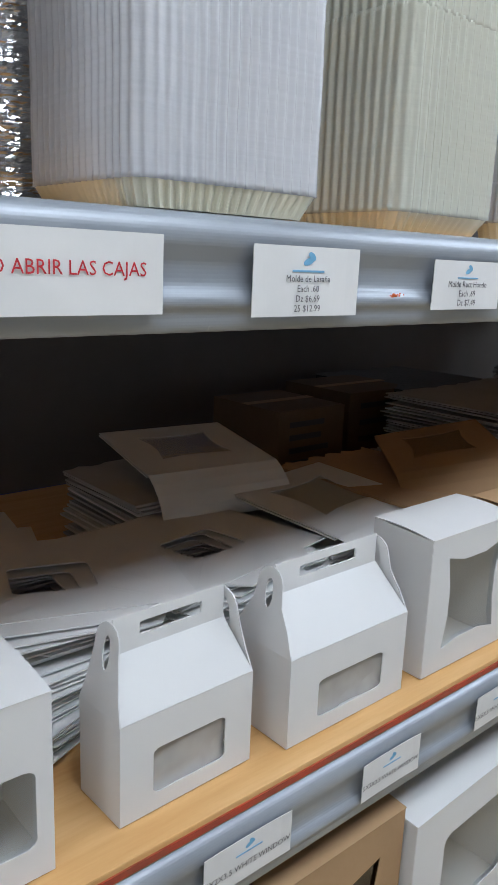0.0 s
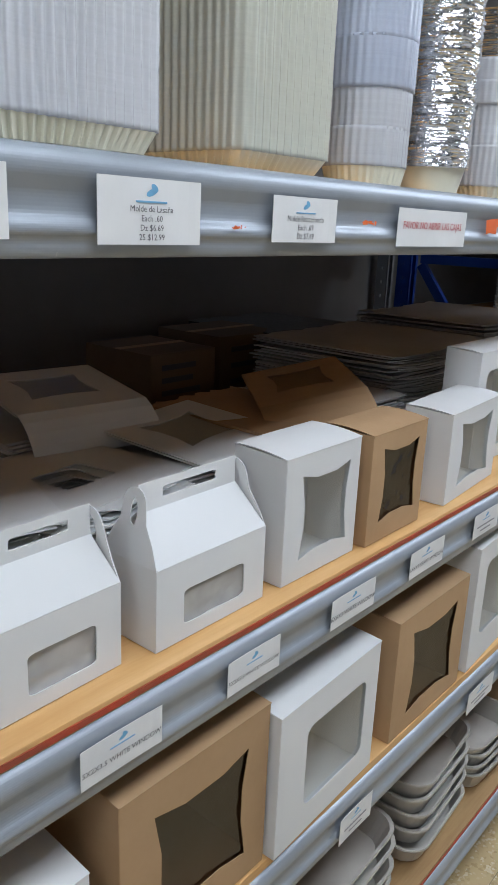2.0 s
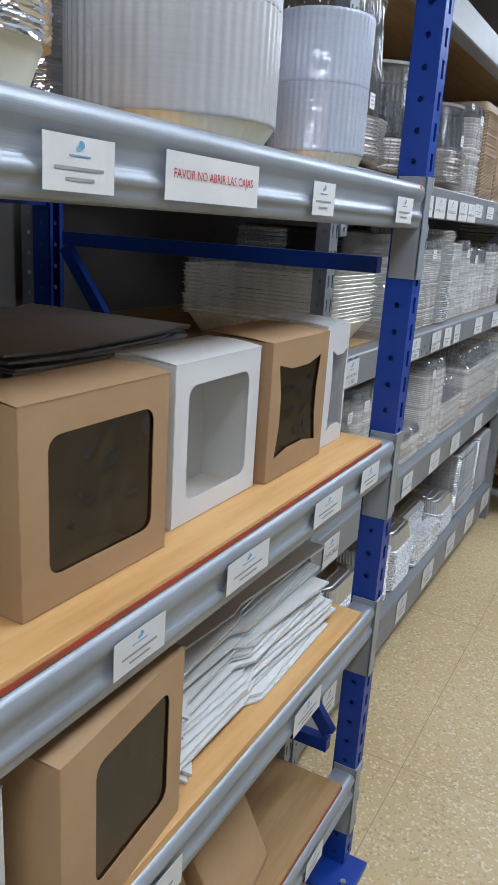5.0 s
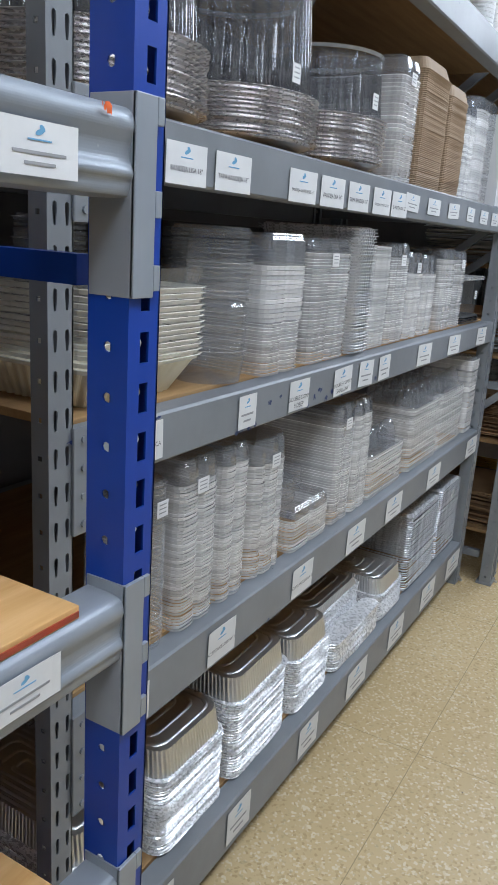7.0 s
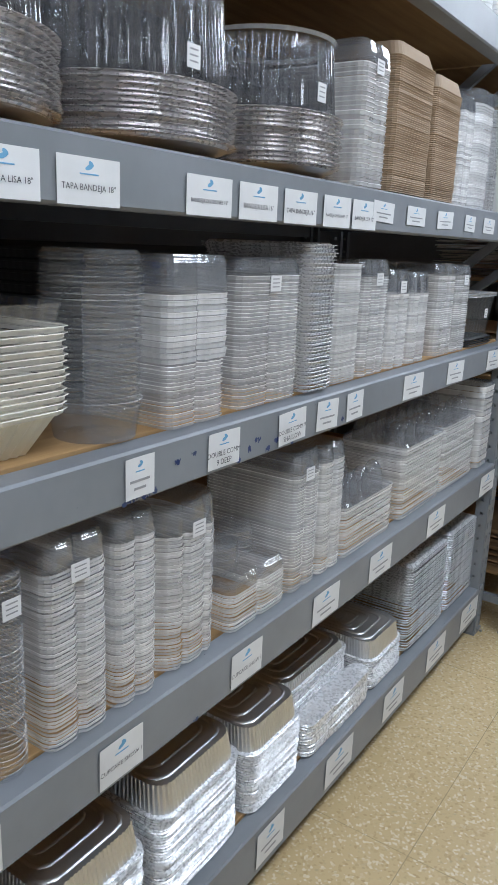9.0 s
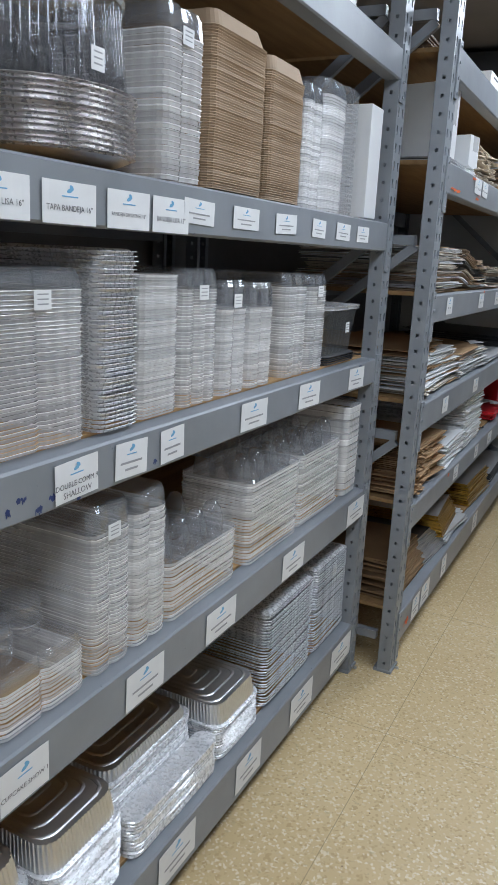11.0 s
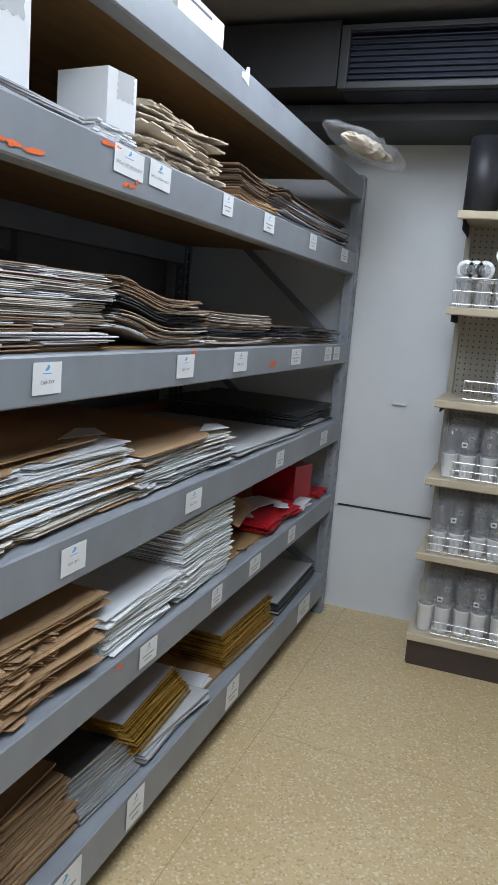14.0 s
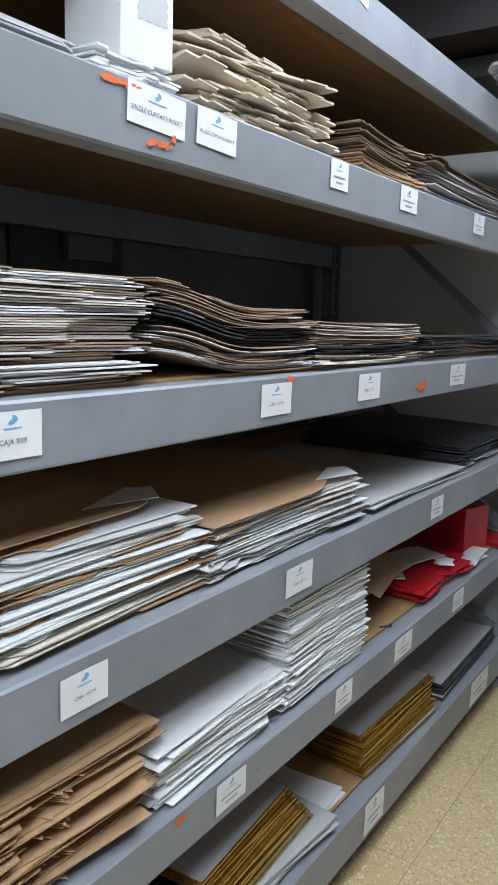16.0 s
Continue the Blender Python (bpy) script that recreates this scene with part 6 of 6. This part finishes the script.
# ---- ceiling: air unit over the end wall, duct, light panels ----
unit = tagged(empty("air_unit"), "grey ceiling air unit with dark louvres", "air unit")
UY, UZ0, UZ1, UX0 = 7.60, 2.315, 2.545, -0.125
bm = bmesh.new()
add_box(bm, (UX0, UY, UZ0), (UX0 + 0.035, UY + 0.04, UZ1), 0.003)
add_box(bm, (UX0 + 0.035, UY, UZ0), (1.9, UY + 0.04, UZ0 + 0.025), 0.003)
add_box(bm, (UX0 + 0.035, UY, UZ1 - 0.02), (1.9, UY + 0.04, UZ1), 0.003)
part("grille_frame", bm, M["duct"], unit)
part("housing", box((UX0 + 0.002, UY + 0.06, UZ0 + 0.002), (1.9, NY - 0.002, UZ1)), M["vent"], unit)
for k in range(9):
    z = UZ0 + 0.04 + k * 0.021
    part("louvre", bar(bmesh.new(), (UX0 + 0.036, UY + 0.025, z), (1.89, UY + 0.025, z), 0.004, 0.022), M["vent"], unit)
def duct_run(label, a, b, seam):
    th = tagged(empty("air_duct", (a[0], a[1], a[2])), label, "duct")
    w, d, h = (b[i] - a[i] for i in range(3))
    part("casing", box((0, 0, 0), (w, d, h), 0.003), M["duct"], th)
    part("seam", box((seam, -0.004, 0.002), (seam + 0.02, 0.0, h - 0.002), 0.001), M["duct"], th)
    return th


duct_run("grey boxed duct below the air unit", (-0.6, 7.80, 2.245), (1.9, NY - 0.003, 2.312), 0.3)
duct_run("dark grey duct run over the rack", (-1.1, 7.62, 2.33), (UX0 - 0.01, NY - 0.003, 2.57), 0.5)
for px, py, watts in PANELS:
    th = tagged(empty("ceiling_light", (px, py, CEIL)), "flat rectangular ceiling light panel, lit", "ceiling light", "ceiling lights")
    bm = bmesh.new()
    for a, b in (((-0.3, -0.6), (0.3, -0.575)), ((-0.3, 0.575), (0.3, 0.6)), ((-0.3, -0.575), (-0.275, 0.575)), ((0.275, -0.575), (0.3, 0.575))):
        add_box(bm, (*a, -0.022), (*b, 0.0))
    part("frame", bm, M["white_cup"], th)
    part("diffuser", box((-0.275, -0.575, -0.012), (0.275, 0.575, -0.004)), M["glow"], th)

# wall details and floor joints
tagged(part("wall_joint", box((-0.09, NY - 0.004, 0.528), (0.6, NY + 0.001, 0.537)), M["duct"]), "thin horizontal joint in the end wall", "joint", "", "structure")
hook = bmesh.new()
add_box(hook, (0.125, NY - 0.012, 1.060), (0.195, NY, 1.068), 0.001)
add_box(hook, (0.125, NY - 0.012, 1.068), (0.129, NY, 1.082), 0.001)
add_box(hook, (0.191, NY - 0.012, 1.068), (0.195, NY, 1.082), 0.001)
tagged(part("wall_bracket", hook, M["wall"]), "small painted metal bracket on the end wall", "bracket")
panel = tagged(part("wall_panel", box((WX, 6.53, 1.535), (WX + 0.018, 6.965, 1.71), 0.003), M["black_card"]), "dark board with a grey junction box on the wall", "wall panel")
part("junction_box", box((WX + 0.018, 6.715, 1.585), (WX + 0.045, 6.893, 1.672), 0.004), M["wall_back"], panel, "grey junction box")
joints = bmesh.new()
for jx in (0.005, 0.92):
    add_box(joints, (jx - 0.0009, SY, 0.0), (jx + 0.0009, NY, 0.0005))
for k in range(11):
    jy = -1.3 + 0.914 * k
    add_box(joints, (WX, jy - 0.0005, 0.0), (EX, jy + 0.0005, 0.0004))
tagged(part("floor_joints", joints, M["joint"]), "thin dark joints between floor tiles", "joint", "", "structure")
stain = bmesh.new()
r = random.Random(3)
for k in range(150):
    if k < 45:
        sx, sy, q = 0.58 + r.gauss(0, 0.022), 6.145 + r.gauss(0, 0.010), r.uniform(0.0015, 0.0055)
    elif k < 85:
        sx, q = r.uniform(0.47, 0.86), r.uniform(0.001, 0.0026)
        sy = 6.168 - 0.05 * (sx - 0.47) + r.gauss(0, 0.003)
    else:
        sx, sy, q = r.uniform(0.66, 0.95), 6.14 + r.gauss(0, 0.025), r.uniform(0.001, 0.0036)
    bmesh.ops.create_circle(stain, cap_ends=True, segments=6, radius=q, matrix=Matrix.Translation((sx, sy, 0.0009)) @ Matrix.Diagonal((1.6, 0.8, 1, 1)))
for k in range(60):
    bmesh.ops.create_circle(stain, cap_ends=True, segments=6, radius=r.uniform(0.001, 0.0028), matrix=Matrix.Translation((r.uniform(0.0, 1.4), r.uniform(2.8, 7.6), 0.0009)))
tagged(part("floor_pits", stain, M["brown"]), "dark pits and chips in the floor", "pits", "", "stuff")

# ---- labels on the beams ----
FACE = Matrix(((0, 0, 1, 0), (1, 0, 0, 0), (0, 1, 0, 0), (0, 0, 0, 1)))


def words(text, size, mat, parent, x, y, z, squeeze=1.0):
    cu = bpy.data.curves.new("words", "FONT")
    cu.body, cu.size, cu.align_x, cu.align_y, cu.resolution_u = text, size, "CENTER", "CENTER", 2
    cu.offset = 0.0
    tmp = bpy.data.objects.new("words", cu)
    scene.collection.objects.link(tmp)
    me = bpy.data.meshes.new_from_object(tmp)
    bpy.data.objects.remove(tmp)
    me.materials.append(M[mat])
    ob = new("lettering", me)
    ob.parent = parent
    ob.matrix_basis = Matrix.Translation((x, y, z)) @ FACE @ Matrix.Diagonal((squeeze, 1, 1, 1))
    return ob


def label_card(xp, y0, y1, z0, z1, lines=(), red=False, bars=2, logo=True, lean=0.0):
    """A paper shelf label: two blue swooshes for the mark, then words or plain bars."""
    w, h = y1 - y0, z1 - z0
    th = tagged(empty("shelf_label", (xp, (y0 + y1) / 2, (z0 + z1) / 2)), "white paper warning label with red words" if red else "white paper shelf label with a blue mark", "label", "shelf labels")
    th.matrix_world = pose(xp, (y0 + y1) / 2, (z0 + z1) / 2, lean, 0, 0)
    bm, n = bmesh.new(), 8
    rows = [(bm.verts.new((0.0008 + 0.0012 * abs(2 * i / n - 1) ** 3 * (0.5 + 0.5 * noise.noise((y0 * 9, i * 1.0, 0))), -w / 2 + w * i / n, -h / 2)), bm.verts.new((0.0008 + 0.001 * abs(2 * i / n - 1) ** 3, -w / 2 + w * i / n, h / 2))) for i in range(n + 1)]
    for a, b in zip(rows, rows[1:]):
        bm.faces.new((a[0], b[0], b[1], a[1]))
    o = part("paper", bm, M["paper"], th)
    o.modifiers.new("sheet", "SOLIDIFY").thickness = 0.0005
    top = h * 0.15 if logo else h * 0.20
    if logo:
        bm = bmesh.new()
        s = min(h * 0.12, w * 0.09)
        for dy, dz, a, sx, up in ((0.0, 0.02 * h, 20, 1.0, 0.0), (0.45 * s, 0.09 * h, -35, 0.7, 0.0004)):
            q = Matrix.Translation((0.0018 + up, dy, h * 0.27 + dz)) @ FACE @ Matrix.Rotation(math.radians(a), 4, "Z") @ Matrix.Diagonal((s * sx, s * 0.42, 1, 1))
            bmesh.ops.create_circle(bm, cap_ends=True, segments=14, radius=1.0, matrix=q)
        add_box(bm, (0.0016, -w * 0.15, h * 0.135), (0.0019, w * 0.15, h * 0.165))
        part("mark", bm, M["ink_blue"], th, "blue printed mark")
        top = h * (0.11 if len(lines) > 2 else 0.02)
    if lines:
        step = min(h * 0.30, (top + h * 0.46) / max(1, len(lines)))
        for k, t in enumerate(lines):
            size = min(step * 0.95, w * (0.88 if t.startswith("CAJA") else 1.62) / max(4, len(t)))
            if red:
                size = w * 0.07
            words(t, size, "ink_red" if red else "ink", th, 0.0022, 0, top - step * (k + 0.5), 0.95 if red else 1.0)
    elif bars:
        bm = bmesh.new()
        for k in range(bars):
            zz = top - h * (0.10 + 0.19 * k)
            ww = w * (0.34 if k == 0 else 0.2)
            add_box(bm, (0.0016, -ww, zz - h * 0.03), (0.002, ww, zz + h * 0.03))
        tagged(part("print", bm, M["ink_grey"], th, "faded unreadable print"), kind="stuff")
    return th


A = 0.001
label_card(A, 0.568, 0.733, 1.437, 1.484, ["FAVOR NO ABRIR LAS CAJAS"], True, logo=False)
label_card(A, 0.804, 0.908, 1.434, 1.482, ["Molde de Lasaña", "Each .60", "Dz $6.69", "25 $12.99"])
label_card(A, 1.001, 1.101, 1.437, 1.478, ["Molde Rect Hondo", "Each .69", "Dz $7.49"])
label_card(A, 1.222, 1.392, 1.434, 1.476, ["FAVOR NO ABRIR LAS CAJAS"], True, logo=False)
for a, b in ((1.573, 1.636), (1.917, 1.997), (2.381, 2.448), (2.704, 2.785)):
    label_card(A, a, b, 1.431, 1.471)
label_card(A, 2.068, 2.238, 1.432, 1.474, ["FAVOR NO ABRIR LAS CAJAS"], True, logo=False)
for a, b, t in ((0.777, 0.871, "5X2X3.5 WHITE WINDOW"), (0.963, 1.049, "5X3X3.5 WHITE WINDOW"), (1.150, 1.249, "6X6X3 WHITE WINDOW"), (1.342, 1.443, "6X6X3 KRAFT WINDOW")):
    label_card(A, a, b, 0.978, 1.018, [t])
for a, b in ((0.56, 0.66), (1.548, 1.643), (1.75, 1.848), (2.004, 2.09), (2.221, 2.33), (2.48, 2.588), (2.677, 2.764)):
    label_card(A, a, b, 0.976, 1.017)
for a, b in ((1.216, 1.30), (1.626, 1.737), (1.776, 1.874), (2.025, 2.146), (2.474, 2.582)):
    label_card(A, a, b, 0.606, 0.650)
for a, b in ((2.18, 2.29), (2.45, 2.53), (2.6, 2.68)):
    label_card(A, a, b, 0.195, 0.238, (), False, 2)
A = R2X + 0.003
for a, b, t in ((3.060, 3.166, ["BANDEJA", "DIVISIONES 18\""]), (3.199, 3.300, ["BANDEJA LISA 18\""]), (3.325, 3.431, ["TAPA BANDEJA 18\""]), (3.568, 3.680, ["BANDEJA DIVISIONES 16\""]), (3.701, 3.813, ["BANDEJA LISA 16\""]), (3.836, 3.949, ["TAPA BANDEJA 16\""]), (3.976, 4.085, ["BANDEJA DIVISIONES 12\""]), (4.095, 4.205, ["BANDEJA LISA 12\""])):
    label_card(A, a, b, 1.461, 1.518, t)
for a, b in ((4.19, 4.295), (4.37, 4.48), (4.563, 4.672), (4.768, 4.852), (4.929, 5.03), (5.088, 5.185)):
    label_card(A, a, b, 1.480, 1.522, lean=rng.uniform(-2, 2))
for a, b, t in ((3.129, 3.214, ["TAPA PLASTICA", "½ SIZE"]), (3.440, 3.502, ()), (3.636, 3.725, ["DOUBLE COMM", "9 DEEP"]), (3.854, 3.954, ["DOUBLE COMM 9", "SHALLOW"]), (4.0, 4.09, ()), (4.133, 4.211, ()), (4.442, 4.57, ()), (4.755, 4.89, ()), (5.12, 5.25, ())):
    label_card(A, a, b, 1.056, 1.118, t, lean=rng.uniform(-2, 2))
for a, b, t in ((3.10, 3.2, ["CUPCAKE"]), (3.381, 3.478, ["CUPCAKE SHOW 1"]), (3.726, 3.83, ["CUPCAKE SHOW 1"]), (4.037, 4.16, ()), (4.326, 4.46, ()), (4.72, 4.86, ()), (5.21, 5.37, ())):
    label_card(A, a, b, 0.600, 0.672, t)
for a, b in ((3.2, 3.3), (3.5, 3.6), (3.848, 3.96), (4.16, 4.31), (4.508, 4.65), (4.845, 5.01), (5.171, 5.355)):
    label_card(A, a, b, 0.092, 0.178)
A = R3X + 0.003
for a, b, t in ((5.925, 6.043, ["SINGLE CUPCAKE INSERT"]), (6.070, 6.168, ["SINGLE CUPCAKE INSERT"]), (6.475, 6.545, ()), (6.80, 6.895, ()), (7.30, 7.39, ()), (7.78, 7.90, ())):
    label_card(A, a, b, 1.684, 1.737, t, lean=-2 if t else 0)
for a, b, t in ((5.690, 5.776, ["CAJA 9X9"]), (6.262, 6.362, ["CAJA 10X10"]), (6.640, 6.748, ["CAJA 12X12"]), (7.20, 7.322, ()), (7.67, 7.78, ()), (7.82, 7.93, ())):
    label_card(A, a, b, 1.262, 1.320, t)
for a, b, t in ((5.80, 5.888, ["CAJA 16X16"]), (6.37, 6.472, ["CAJA 18X18"]), (7.13, 7.22, ()), (7.74, 7.85, ())):
    label_card(A, a, b, 0.893, 0.951, t)
for a, b in ((6.158, 6.25), (6.608, 6.69), (6.936, 7.05), (7.375, 7.47)):
    label_card(A, a, b, 0.543, 0.602)
for a, b in ((5.668, 5.770), (5.80, 5.93), (6.138, 6.23), (6.808, 6.925), (7.64, 7.83)):
    label_card(A, a, b, 0.108, 0.196)


def spray_marks(spots, x, seed, mat="orange", label="dabs of orange marking paint on the beam"):
    """Dabs of paint or chips on a beam."""
    r = random.Random(seed)
    bm = bmesh.new()
    for y, z, w, h in spots:
        for k in range(16):
            m = Matrix.Translation((x + 0.00004 * k, y + r.gauss(0, w * 0.3), z + r.gauss(0, h * 0.18))) @ FACE @ Matrix.Rotation(r.gauss(0.05, 0.1), 4, "Z") @ Matrix.Diagonal((w * (0.42 if k == 0 else r.uniform(0.05, 0.16)), h * (0.44 if k == 0 else r.uniform(0.12, 0.3)), 1, 1))
            bmesh.ops.create_circle(bm, cap_ends=True, segments=6 if k else 5, radius=1.0, matrix=m)
    return tagged(part("paint_marks", bm, M[mat]), label, "paint marks", "", "stuff")


spray_marks([(1.65, 1.452, 0.006, 0.008), (1.17, 1.458, 0.016, 0.006), (0.955, 1.449, 0.012, 0.003), (2.82, 1.49, 0.01, 0.012)], 0.0022, 1)
spray_marks([(5.62, 1.668, 0.08, 0.012), (5.925, 1.730, 0.045, 0.012), (6.0, 1.668, 0.03, 0.012), (6.02, 1.68, 0.012, 0.012), (6.36, 1.325, 0.02, 0.012), (7.0, 1.275, 0.06, 0.02), (6.06, 0.595, 0.03, 0.012), (5.6, 0.14, 0.04, 0.03)], R3X + 0.0045, 2)

chips = [(3.445 + 0.02 * k, 1.053 + 0.004 * (k % 2), 0.014, 0.01) for k in range(4)] + [(3.73 + 0.03 * k, 1.058 + 0.012 * (k % 3), 0.012, 0.012) for k in range(7)] + [(3.02 + 0.035 * k, 1.122, 0.016, 0.006) for k in range(6)]
chips += [(3.56, 1.09, 0.012, 0.012), (3.60, 1.094, 0.01, 0.008), (4.06, 1.06, 0.014, 0.012), (4.12, 1.065, 0.012, 0.01), (5.22, 1.12, 0.03, 0.006), (3.62, 0.596, 0.012, 0.01), (3.12, 1.052, 0.012, 0.008)]
spray_marks(chips, R2X + 0.0022, 5, "blue_chip", "dark blue chips in the grey beam paint")

# a brushed block of orange paint on the blue rack's top beam
patch = bmesh.new()
edge = [(-0.5, 0.36), (-0.1, 0.46), (0.5, 0.5), (0.44, 0.08), (0.26, -0.04), (0.24, -0.48), (-0.2, -0.42), (-0.44, -0.5), (-0.46, -0.1)]
patch.faces.new([patch.verts.new((0.0024, 1.478 + 0.048 * u, 1.461 + 0.021 * v)) for u, v in edge])
tagged(part("paint_patch", patch, M["orange"]), "brushed block of orange paint on the beam", "paint marks", "", "stuff")

# the torn rest of a paper label on the slotted rack's top beam
scrap = bmesh.new()
torn = [(0.5, 0.5), (0.5, -0.5), (-0.1, -0.36), (-0.5, -0.34), (-0.42, -0.02), (0.0, 0.06), (0.06, 0.38)]
scrap.faces.new([scrap.verts.new((R3X + 0.0036, 6.568 + 0.055 * u, 2.056 + 0.046 * v)) for u, v in torn])
tagged(part("label_remnant", scrap, M["paper"]), "torn white rest of a paper label on the beam", "label")
